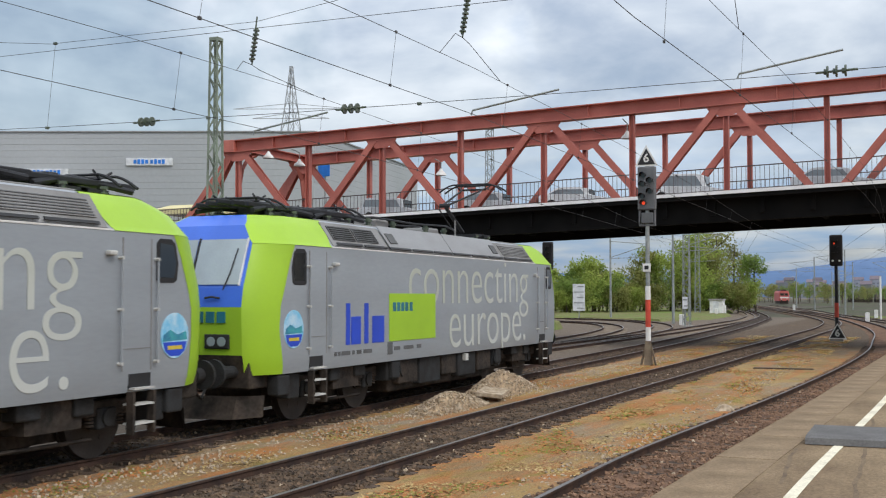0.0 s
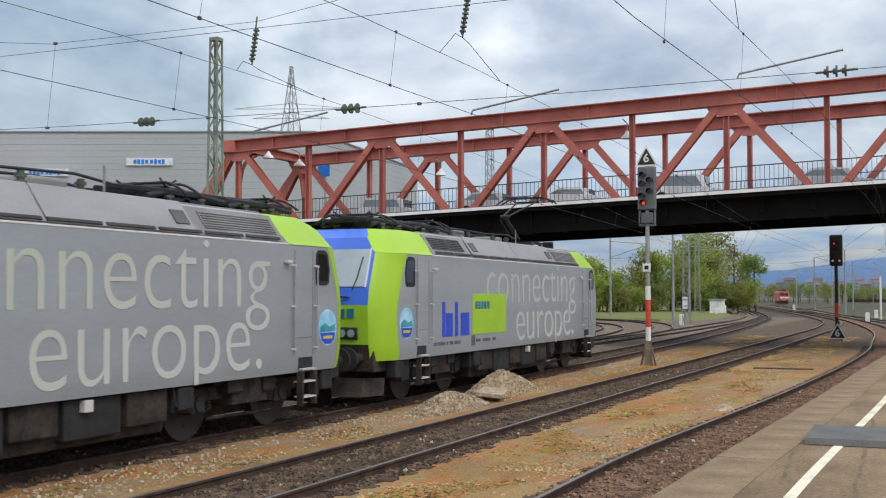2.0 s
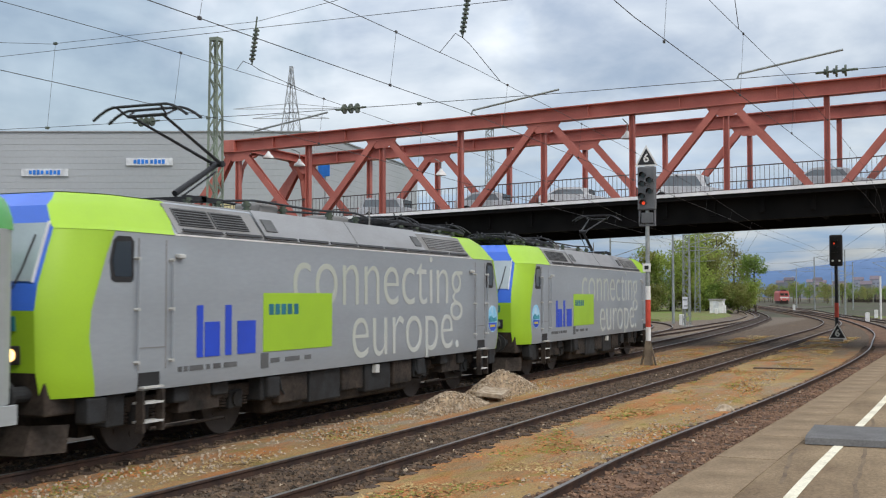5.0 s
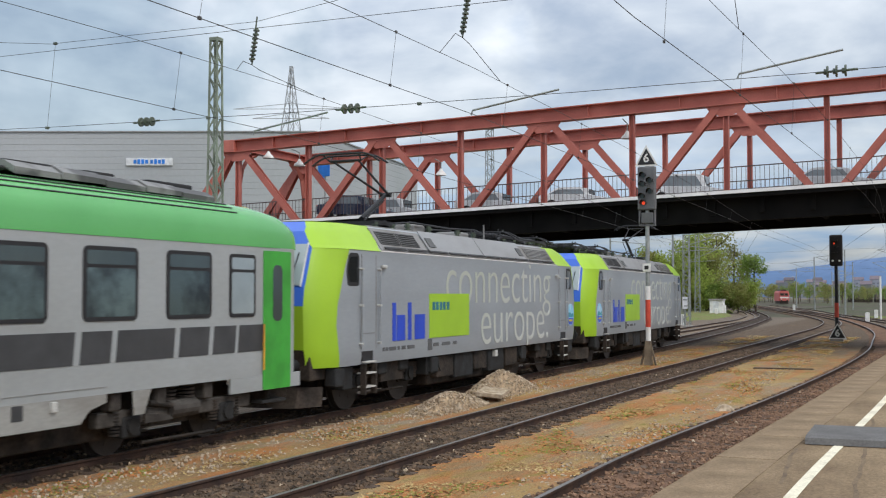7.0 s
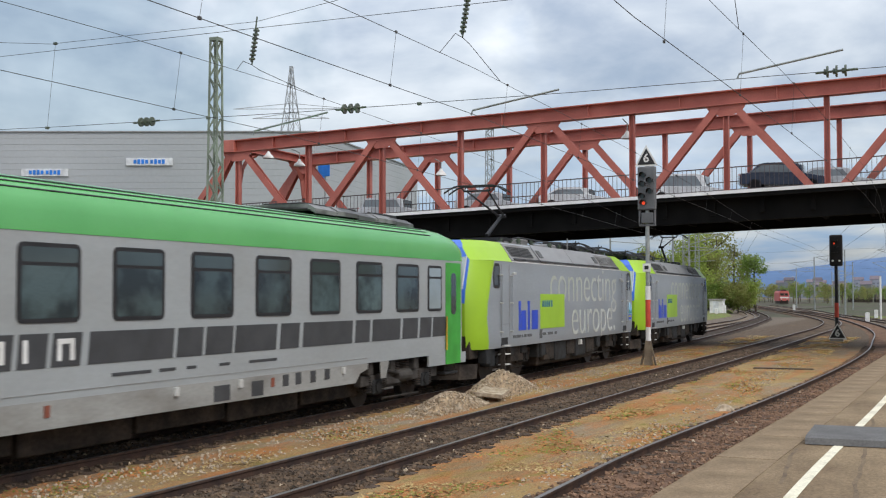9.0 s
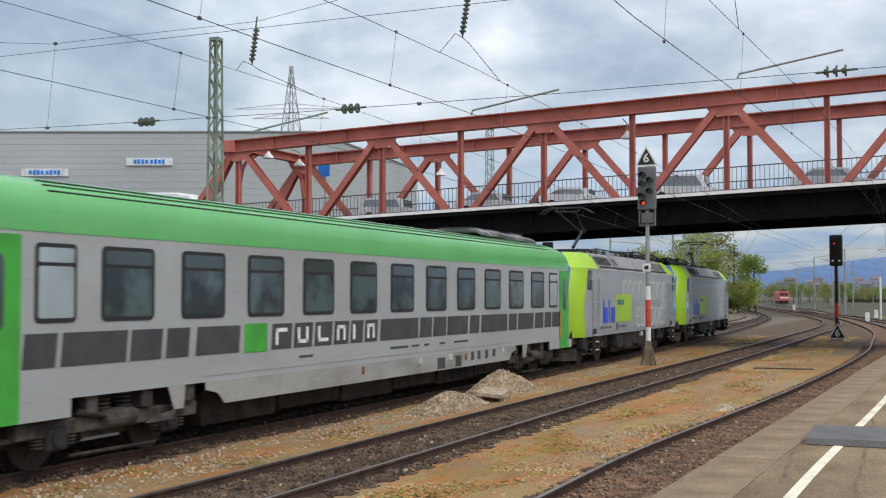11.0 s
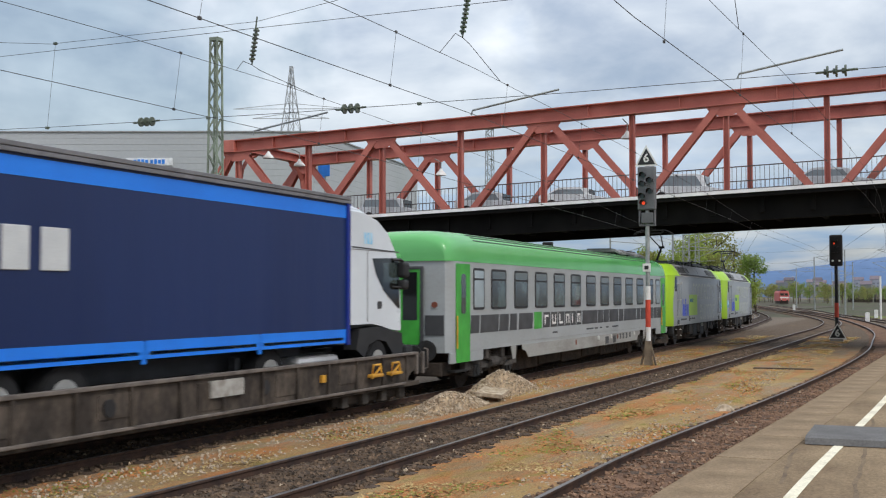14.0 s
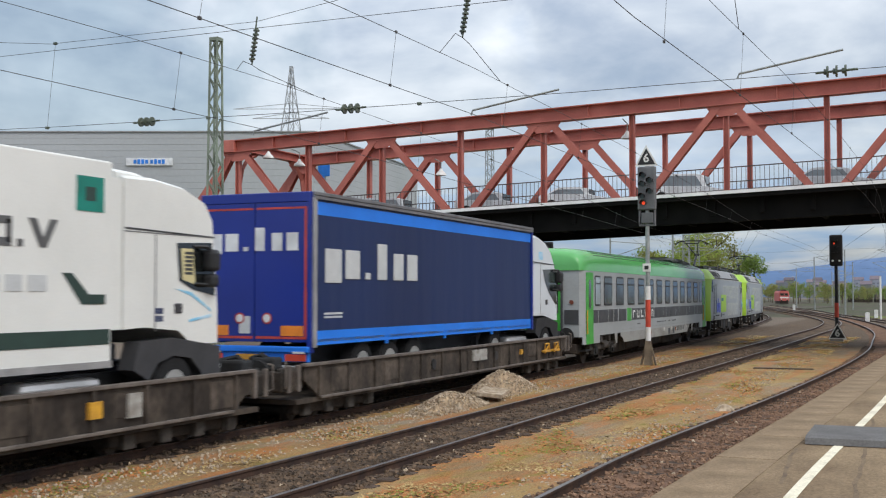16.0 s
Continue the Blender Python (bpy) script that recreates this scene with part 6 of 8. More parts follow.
def curtain_truck():
    """Tractor and curtain-sided trailer; x = 0 is the trailer's middle."""
    T = thing("curtain_trailer_truck", "white tractor with a navy-blue curtain-sided trailer on a wagon", "truck", "trucks on the rolling road")
    a, w, zb, zt = 6.56, 1.27, 1.44, 4.40
    box = one("trailer_body", lambda bm: box_into(bm, -a, a, -w + 0.02, w - 0.02, zb + 0.1, zt - 0.06, 0.02), M["navy"], T)
    for s in (-1, 1):
        y = s * w

        def curtain(bm):
            n = 90
            rings = []
            for i in range(n + 1):
                x = -a + 0.1 + (2 * a - 0.2) * i / n
                b = 0.012 * noise.noise(Vector((x * 1.3, s, 0))) + 0.008 * noise.noise(Vector((x * 4, s, 2)))
                rings.append([(x, y + s * (b * f + 0.004), z) for z, f in ((1.72, 1.6), (2.0, 1.0), (2.7, 0.7), (3.5, 0.6), (4.28, 0.2))])
            loft_into(bm, rings, close_ends=False, closed=False)
        cur = one("curtain", curtain, M["navy"], T, "navy-blue tarpaulin curtain", smooth=True)
        one("top_band", lambda bm: box_into(bm, -a + 0.1, a - 0.1, y - 0.01, y + 0.024, 3.98, 4.24), M["azure"], cur, "bright azure band")
        for x in (-6.5, -3.25, 0.0, 3.25):
            one("skirt_band", lambda bm: box_into(bm, x, x + 3.2, y - 0.01, y + 0.028, 1.44, 1.72), M["azure"], cur, "bright azure side skirt")
        one("skirt_line", lambda bm: [box_into(bm, x, x + 3.0, y - 0.01, y + 0.034, 1.50, 1.555) for x in (-6.4, -3.15, 0.1, 3.35)], M["silver"], cur)
        one("skirt_clip", lambda bm: [box_into(bm, x - 0.05, x + 0.05, y - 0.01, y + 0.04, 1.36, 1.70, 0.01) for x in (-3.27, -0.02, 3.23)], M["azure"], cur)
        for x in (-a + 0.05, a - 0.05):
            one("corner_post", lambda bm: box_into(bm, x - 0.06, x + 0.06, y - 0.05, y + 0.02, 1.4, 4.3, 0.01), M["silver"] if x < 0 else M["door_navy"], T)
        one("roof_rail", lambda bm: [box_into(bm, -a, a, y - 0.06, y + 0.025, 4.28, 4.34), box_into(bm, -a, a, y - 0.07, y + 0.012, 4.35, 4.42, 0.01)], M["roof_trim"], T, "dull grey roof rail")
        one("marking", lambda bm: [box_into(bm, -6.1, -5.35, y - 0.01, y + 0.02, 2.03, 2.07), box_into(bm, -6.1, -5.35, y - 0.01, y + 0.02, 1.96, 2.0)], M["logo_pale"], cur)

    def logo(bm, x, k, z, put):
        """One of the plain slab shapes that stand in a row, like a company mark."""
        u0, u1, v0, v1 = bm[1]
        put(bm[0], x + u0 * k, x + u1 * k, z + v0 * 0.75 * k / 4.5 * 0.95, z + v1 * 0.75 * k / 4.5 * 0.95)

    GLYPHS = ((0.0, 0.15, -0.12, 0.84), (0.19, 0.33, 0.0, 0.84), (0.39, 0.44, 0.0, 0.2), (0.52, 0.62, 0.0, 1.1), (0.70, 0.81, 0.0, 0.84), (0.86, 0.98, 0.0, 0.84))
    for g in GLYPHS:
        one("logo_shape", lambda bm: logo((bm, g), -6.08, 4.45, 2.74, lambda b, p, q, u, v: box_into(b, p, q, -w - 0.03, -w + 0.0, u, v, 0.012)), M["logo_pale"], T, "pale slab-shaped logo block")
    # rear doors
    xr = -a
    for y0, y1 in ((-1.2, -0.01), (0.01, 1.2)):
        d = one("rear_door", lambda bm: box_into(bm, xr - 0.05, xr + 0.02, y0, y1, 1.5, 4.22, 0.01), M["door_navy"], T, "navy-blue rear door with red edging")
        one("edging", lambda bm: [box_into(bm, xr - 0.056, xr, y0 + 0.03, y1 - 0.03, 4.09, 4.13), box_into(bm, xr - 0.056, xr, y0 + 0.03, y1 - 0.03, 1.56, 1.61), box_into(bm, xr - 0.056, xr, (y0 + 0.02 if y0 < -1 else y1 - 0.08), (y0 + 0.08 if y0 < -1 else y1 - 0.02), 1.56, 4.13)], M["red_edge"], d)
        one("reflector", lambda bm: box_into(bm, xr - 0.062, xr, (y0 + 0.1 if y0 < -1 else y1 - 0.6), (y0 + 0.6 if y0 < -1 else y1 - 0.1), 1.62, 1.82), M["orange"], d)
        one("round_sign", lambda bm: disc_into(bm, (xr - 0.056, (y0 + y1) / 2 + (0.35 if y0 < -1 else -0.3) * 0.9, 1.96), 0.11, 0.02, 18, "x"), M["red_edge"], d)
        one("round_sign_face", lambda bm: disc_into(bm, (xr - 0.062, (y0 + y1) / 2 + (0.35 if y0 < -1 else -0.3) * 0.9, 1.96), 0.08, 0.02, 18, "x"), M["sign_white"], d)
    one("door_plate", lambda bm: box_into(bm, xr - 0.06, xr, 0.1, 0.35, 1.66, 2.0), M["logo_pale"], T)
    for g in GLYPHS:
        one("rear_logo_shape", lambda bm: logo((bm, g), -1.08, 2.1, 3.28, lambda b, p, q, u, v: box_into(b, xr - 0.062, xr, -q, -p, 3.28 + (u - 3.28) * 1.25, 3.28 + (v - 3.28) * 1.25)), M["sign_white"], T, "white slab-shaped logo block")
    one("rear_frame", lambda bm: [box_into(bm, xr - 0.06, xr + 0.05, -1.27, 1.27, 4.22, 4.42, 0.02), box_into(bm, xr - 0.07, xr + 0.05, -1.27, -1.19, 1.3, 4.25), box_into(bm, xr - 0.07, xr + 0.05, 1.19, 1.27, 1.3, 4.25)], M["door_navy"], T)
    rear = one("rear_bumper", lambda bm: [box_into(bm, xr - 0.1, xr + 0.1, -1.25, 1.25, 1.30, 1.42, 0.02), box_into(bm, xr - 0.05, xr + 0.05, -1.2, 1.2, 1.12, 1.3)], M["azure"], T)
    for s in (-1, 1):
        one("rear_lamp", lambda bm: box_into(bm, xr - 0.11, xr, s * 0.95 - 0.22, s * 0.95 + 0.22, 1.14, 1.27), M["red"], rear)
        one("rear_lamp_clear", lambda bm: box_into(bm, xr - 0.112, xr, s * 0.95 - 0.20, s * 0.95 + 0.05, 1.285, 1.325), M["sign_white"], rear)
    one("plate_bar", lambda bm: box_into(bm, xr - 0.08, xr, -0.12, 0.40, 1.15, 1.26), M["yellow"], rear)
    one("under_bar", lambda bm: box_into(bm, xr - 0.1, xr, -1.15, 1.15, 0.98, 1.05), M["logo_pale"], rear)
    trailer_running(T, xr)
    tractor_cab(T, a + 0.18, a + 2.62, 4.22, "cab_white", "smooth")
    return T


def box_truck():
    """Tractor and white box trailer; x = 0 is the trailer's middle."""
    T = thing("box_trailer_truck", "white tractor with a white box trailer on a wagon", "truck", "trucks on the rolling road")
    a, w = 6.7, 1.27
    one("trailer_body", lambda bm: box_into(bm, -a, a, -w, w, 1.38, 4.36, 0.03), M["box_white"], T, "white refrigerated box body")
    for s in (-1, 1):
        y = s * (w + 0.003)
        one("stripe", lambda bm: box_into(bm, -a + 0.05, a - 0.05, y - 0.006, y + 0.006, 1.70, 1.92), M["dark_green"], T, "dark green stripe along the box")
        one("base_rail", lambda bm: box_into(bm, -a, a, y - 0.01, y + 0.012, 1.36, 1.46), M["silver"], T)
        one("teal_label", lambda bm: box_into(bm, a - 0.78, a - 0.20, y - 0.006, y + 0.006, 3.60, 4.10), M["teal_square"], T, "teal square label")
        one("label_mark", lambda bm: box_into(bm, a - 0.6, a - 0.38, y - 0.01, y + 0.01, 3.75, 3.95), M["dark_green"], T)
        one("name_bar", lambda bm: [box_into(bm, x, x + ww, y - 0.006, y + 0.006, 2.46, 2.68) for x, ww in ((a - 3.4, 0.4), (a - 2.9, 0.3), (a - 2.5, 0.3), (a - 2.1, 0.3), (a - 1.7, 0.35))], M["logo_pale"], T)
        one("arrow", lambda bm: prism_into(bm, [(a - 1.05, 2.72), (a - 0.85, 2.72), (a - 0.5, 2.42), (a - 0.15, 2.42), (a - 0.15, 2.28), (a - 0.65, 2.28)], y - 0.006, y + 0.006), M["dark_green"], T)
        one("box_lettering", lambda bm: [box_into(bm, a - 2.5, a - 2.4, y - 0.007, y + 0.007, 3.05, 3.75), box_into(bm, a - 2.4, a - 2.0, y - 0.007, y + 0.007, 3.05, 3.16), box_into(bm, a - 2.4, a - 2.0, y - 0.007, y + 0.007, 3.34, 3.44), box_into(bm, a - 2.1, a - 2.0, y - 0.007, y + 0.007, 3.1, 3.4), box_into(bm, a - 1.9, a - 1.8, y - 0.007, y + 0.007, 3.05, 3.15), prism_into(bm, [(a - 1.7, 3.44), (a - 1.55, 3.44), (a - 1.42, 3.18), (a - 1.29, 3.44), (a - 1.14, 3.44), (a - 1.36, 3.05), (a - 1.48, 3.05)], y - 0.007, y + 0.007)], M["grille"], T, "grey trade lettering shapes")
    one("cooling_unit", lambda bm: box_into(bm, a, a + 0.35, -0.9, 0.9, 2.9, 4.25, 0.08), M["box_white"], T)
    trailer_running(T, -a)
    tractor_cab(T, a + 0.30, a + 2.78, 4.22, "box_white", "square")
    return T


TRAIN = []
lead, lead_wheels, R1 = engine("electric_locomotive", 1, "silver-grey electric locomotive with lime nose bands leading the train")
second, second_wheels, R2 = engine("electric_locomotive", -1, "silver-grey electric locomotive with lime nose bands coupled second")
coach_ob, coach_wheels, R3 = coach()
wagon_a, wagon_a_wheels, R4 = wagon("low dark brown wagon carrying the navy truck", True)
wagon_b, wagon_b_wheels, R5 = wagon("low dark brown wagon carrying the white truck", False)
navy_truck = curtain_truck()
white_truck = box_truck()
TRAIN = [(lead, lead_wheels, R1, 22.54, 5.2), (second, second_wheels, R2, 3.64, 5.2), (coach_ob, coach_wheels, R3, -18.70, 9.5),
         (wagon_a, wagon_a_wheels, R4, -41.75, 6.6), (wagon_b, wagon_b_wheels, R5, -60.25, 6.6), (navy_truck, [], 0, -43.14, 6.6), (white_truck, [], 0, -62.27, 6.6)]

# where the train stands along its track, every half second
ALONG = [3.43, 4.56, 5.74, 6.99, 8.29, 9.64, 11.06, 12.53, 14.06, 15.65, 17.29, 18.99, 20.75, 22.57, 24.46, 26.41, 28.43, 30.51, 32.67, 34.88, 37.15, 39.49,
         41.88, 44.33, 46.84, 49.40, 52.02, 54.70, 57.44, 60.25, 63.13, 66.07, 69.09]


def along(t):
    """The train's place at any time, smoothly between the half seconds."""
    i = min(int(t * 2), len(ALONG) - 2)
    u = t * 2 - i
    p = [ALONG[max(0, min(len(ALONG) - 1, i + k))] for k in (-1, 0, 1, 2)]
    if i == 0:
        p[0] = 2 * p[1] - p[2]
    if i == len(ALONG) - 2:
        p[3] = 2 * p[2] - p[1]
    return 0.5 * (2 * p[1] + (p[2] - p[0]) * u + (2 * p[0] - 5 * p[1] + 4 * p[2] - p[3]) * u * u + (3 * p[1] - p[0] - 3 * p[2] + p[3]) * u ** 3)


def on_track(s, half):
    """The pose of a vehicle whose bogies stand half a pivot distance before and behind s on the main track."""
    a, b = Vector((s - half, main_y(s - half), 0)), Vector((s + half, main_y(s + half), 0))
    c = (a + b) / 2
    return pose(c.x, c.y, 0, 0, 0, math.degrees(math.atan2(b.y - a.y, b.x - a.x)))


# ---- overhead line ----
def wire(name, pts, r, parent, label=""):
    return one(name, lambda bm: tube_into(bm, pts, r * 0.8, 5), M["wire"], parent, label)


SPAN_X = 20.3
# contact wire's place across the tracks, its height and the carrying wire's height at the cross-span
LINES = {"main": (12.33, 5.74, 6.74), "middle": (8.06, 5.86, 6.73), "platform": (3.42, 6.18, 7.36)}
# how far beside the contact wire its insulator hangs, at what height, and where its steady arm begins
HANGERS = {"main": (0.70, 7.21, 0.65), "middle": (0.23, 7.36, 0.05), "platform": (-0.15, 7.95, -0.30)}


def messenger_z(x, m0):
    """Height of the carrying wire: high at the cross-span, low under the bridge."""
    d = x - SPAN_X
    if d < 0:
        return m0 - 0.0017 * min(-d, 12.0) ** 2
    return max(5.67, m0 - 0.010 * d - 0.0007 * d * d) if x < 55 else 5.67


def contact_z(x, z0):
    return z0 - 0.012 * min(abs(x - SPAN_X), 14.0) if x < SPAN_X else max(5.36, z0 - 0.012 * (x - SPAN_X)) if x < 55 else 5.36


def overhead():
    for key, (ys, z0, m0) in LINES.items():
        root = thing("overhead_line", "dark contact wire under a carrying wire over a track", "overhead line", "overhead lines over the tracks", "structure")

        def yy(x):
            base = track_y(key, x)
            k = 1 - abs(x - SPAN_X) / 30 if abs(x - SPAN_X) < 30 else 0
            return base + (ys - track_y(key, SPAN_X)) * k
        xs = [-30, -15, 0, 10, 15, SPAN_X, 26, 34, 42, 50, 56, 66, 80, 100, 125]
        wire("contact_wire", [(x, yy(x), contact_z(x, z0)) for x in xs], 0.008, root)
        wire("carrying_wire", [(x, yy(x) - 0.05, messenger_z(x, m0)) for x in xs], 0.007, root)
        for i in range(-3, 8):
            x = SPAN_X + 1.6 + i * 5.2
            if contact_z(x, z0) + 0.15 < messenger_z(x, m0):
                wire("dropper", [(x, yy(x), contact_z(x, z0)), (x + 0.12, yy(x) - 0.05, messenger_z(x, m0))], 0.004, root)
                for p in ((x, yy(x), contact_z(x, z0)), (x + 0.12, yy(x) - 0.05, messenger_z(x, m0))):
                    one("wire_clamp", lambda bm: box_into(bm, p[0] - 0.03, p[0] + 0.03, p[1] - 0.015, p[1] + 0.015, p[2] - 0.022, p[2] + 0.022, 0.006), M["wire"], root)
        # bridle at the support
        hang, zi, arm = HANGERS[key]
        wire("bridle", [(SPAN_X - 1.7, yy(SPAN_X - 1.7) - 0.05, messenger_z(SPAN_X - 1.7, m0)), (SPAN_X - 0.3, ys + hang + 0.02, zi + 0.02), (SPAN_X, ys + hang, zi), (SPAN_X + 0.2, ys + hang - 0.06, zi - 0.08), (SPAN_X + 1.3, yy(SPAN_X + 1.3) - 0.05, messenger_z(SPAN_X + 1.3, m0))], 0.009, root)
        one("insulator_string", lambda bm: [disc_into(bm, (SPAN_X, ys + hang - 0.007 * i, zi + 0.08 + i * 0.042), 0.032 + 0.034 * (i % 2), 0.03, 10, "z") for i in range(17)] + [tube_into(bm, [(SPAN_X, ys + hang, zi), (SPAN_X, ys + hang - 0.12, zi + 1.0)], 0.018, 6)], M["insul"], root, "ribbed hanging insulator")
        one("steady_arm", lambda bm: tube_into(bm, [(SPAN_X, ys + arm - 1.75, z0 + 0.36), (SPAN_X, ys + arm - 0.03, z0 + 0.08), (SPAN_X, ys + arm, z0 - 0.01)], 0.02, 6), M["galv"], root)
    span = thing("cross_span", "steel cross-span wires with insulators over all tracks", "overhead line", kind="structure")
    wire("upper_cross_wire", [(SPAN_X, y, 8.0 - 0.004 * (y - 6)) for y in (34, 20, 12, 4, -14)], 0.008, span)
    wire("lower_cross_wire", [(SPAN_X, y, 6.14 + 0.0016 * (y - 9) ** 2 * 0.5) for y in (34, 26, 18, 12, 6, 0, -14)], 0.008, span)
    wire("upper_cross_wire", [(SPAN_X, 20.93, 8.39), (SPAN_X, 18.38, 8.11), (SPAN_X, 12.91, 8.11), (SPAN_X, 10.98, 8.37), (SPAN_X, 8.51, 8.78)], 0.007, span)
    for y in (15.7, 10.7, 1.48):
        def ins(bm):
            zc = 6.14 + 0.0008 * (y - 9) ** 2
            for i in range(3):
                disc_into(bm, (SPAN_X, y + (i - 1) * 0.145, zc), 0.10, 0.032, 14)
                disc_into(bm, (SPAN_X, y + (i - 1) * 0.145 + 0.035, zc), 0.05, 0.05, 10)
            tube_into(bm, [(SPAN_X, y - 0.34, zc + 0.01), (SPAN_X, y + 0.34, zc - 0.01)], 0.022, 6)
        one("cross_insulator", ins, M["insul"], span, "olive-green ribbed insulator")
    wire("tie_wire", [(SPAN_X, 18.25, 8.11), (SPAN_X, 18.45, 6.2)], 0.005, span)
    for y, z in ((18.25, 8.11), (18.45, 6.20), (14.1, 6.16), (9.2, 6.14)):
        one("wire_clamp", lambda bm: box_into(bm, SPAN_X - 0.03, SPAN_X + 0.03, y - 0.04, y + 0.04, z - 0.03, z + 0.03, 0.01), M["insul"], span)
    return span


overhead()


def lattice_mast(x, y, h, w0, w1, material, label, z0=-0.3, leg=0.05):
    """A four-legged riveted lattice mast."""
    root = thing("lattice_mast", label, "mast", "lattice masts beside the tracks")
    legs = [(sx, sy) for sx in (-1, 1) for sy in (-1, 1)]
    for sx, sy in legs:
        one("leg", lambda bm: beam_into(bm, (x + sx * w0 / 2, y + sy * w0 / 2, z0), (x + sx * w1 / 2, y + sy * w1 / 2, h), leg, leg), material, root)
    n = max(8, int((h - z0) / 0.38))

    def lacing(bm):
        for i in range(n):
            for k in (0, 1):
                a, b = (i + 0.0) / n, (i + 1.0) / n
                wa, wb = w0 + (w1 - w0) * a, w0 + (w1 - w0) * b
                za, zb = z0 + (h - z0) * a, z0 + (h - z0) * b
                s = 1 if (i + k) % 2 else -1
                for f in (-1, 1):
                    if k:
                        beam_into(bm, (x - s * wa / 2, y + f * wa / 2, za), (x + s * wb / 2, y + f * wb / 2, zb), leg * 0.85, 0.012, (0, 1, 0))
                    else:
                        beam_into(bm, (x + f * wa / 2, y - s * wa / 2, za), (x + f * wb / 2, y + s * wb / 2, zb), leg * 0.85, 0.012, (1, 0, 0))
    tagged(one("lacing", lacing, material, root), kind="stuff")
    one("cap_plate", lambda bm: box_into(bm, x - w1 * 0.62, x + w1 * 0.62, y - w1 * 0.62, y + w1 * 0.62, h - 0.06, h + 0.04), material, root)
    one("footing", lambda bm: box_into(bm, x - w0 * 0.8, x + w0 * 0.8, y - w0 * 0.8, y + w0 * 0.8, z0 - 0.3, z0 + 0.25, 0.04), M["concrete"], root)
    return root


lattice_mast(28.44, 19.50, 10.0, 0.42, 0.24, M["mast_green"], "grey-green lattice mast behind the main track")
for mx, my, mh, w in ((95.4, 18.95, 11.5, 0.56), (158.5, 30.0, 13.0, 0.70)):
    lattice_mast(mx, my, mh, w, 0.42, M["galv"], "pale galvanised lattice mast by the grass")
lattice_mast(84, 32.0, 15.5, 0.8, 0.45, M["galv"], "pale galvanised lattice mast beyond the bridge")


def cantilever_mast(x, y, h, arm, dy):
    root = thing("catenary_mast", "slim grey catenary mast with a bracket", "mast", "far catenary masts")
    one("pole", lambda bm: tube_into(bm, [(x, y, -0.45), (x, y, h)], 0.14, 8, 0.09), M["galv"], root)
    one("bracket", lambda bm: [tube_into(bm, [(x, y, h - 0.6), (x, y + dy * arm, h - 1.0)], 0.04, 6), tube_into(bm, [(x, y, h - 2.4), (x, y + dy * arm, h - 1.0)], 0.04, 6), tube_into(bm, [(x, y, h - 2.5), (x, y + dy * arm * 0.9, h - 2.4)], 0.035, 6)], M["galv"], root)


for mx, my, mh, arm, dy in ((124, 33.0, 9.0, 4.4, -1), (106.5, 22.4, 9.0, 4.4, -1), (140, 27.5, 9, 3.5, -1), (175, 12.0, 9, 4, 1), (150, 2.5, 9, 4, 1), (205, 19.0, 9, 4, 1), (240, 15.0, 9, 4, 1), (280, 30, 9, 4, 1), (300, 22, 9, 4, -1), (190, 6.0, 8.5, 3, 1), (260, 38.5, 9, 4, -1), (230, 34.5, 9, 4, -1), (330, 26, 9, 4, -1), (130, -3.0, 9, 4, 1)):
    cantilever_mast(mx, my, mh, arm, dy)
far_wires = thing("far_wires", "fine overhead wires across the distant yard", "overhead line", kind="structure")
for y0, y1, z in ((16.8, 40, 6.0), (16.8, 40, 7.2), (9, 33, 6.0), (9, 33, 7.3), (3, 20, 6.1), (3, 20, 7.4), (22, 22, 7.0)):
    wire("span_wire", [(66, y0, z), (130, y0 * 0.55 + y1 * 0.45, z + 0.3), (260, y1 + 8, z)], 0.010, far_wires)
for x, y0, y1 in ((104, 14, 31), (152, 6, 36), (205, 10, 46), (262, 8, 50)):
    wire("head_span", [(x, y0, 8.3), (x, (y0 + y1) / 2, 7.9), (x, y1, 8.3)], 0.011, far_wires)


# ---- signals ----
def triangle(bm, c, s, thick, frame_x=-1):
    x, y, z = c
    loft_into(bm, [[(x + o, y - s / 2, z), (x + o, y + s / 2, z), (x + o, y, z + s * 0.92)] for o in (-thick, 0.0)])


def six(parent, x, y, z, h):
    """The figure 6 in white, facing back along the track."""
    cu = bpy.data.curves.new("figure", "FONT")
    cu.body, cu.extrude, cu.offset = "6", 0.004, 0.02
    tmp = new("figure", cu)
    bpy.context.view_layer.update()
    me = bpy.data.meshes.new_from_object(tmp)
    bpy.data.objects.remove(tmp)
    co = np.array([v.co[:] for v in me.vertices])
    lo, hi = co.min(0), co.max(0)
    for v, c in zip(me.vertices, co):
        u = (c[0] - lo[0]) / (hi[0] - lo[0]) - 0.5
        w = (c[1] - lo[1]) / (hi[1] - lo[1])
        v.co = (x - c[2], y - u * h * 0.62, z + w * h)
    me.materials.clear()
    me.materials.append(M["white"])
    part("figure", me, M["white"], parent, "white figure six")


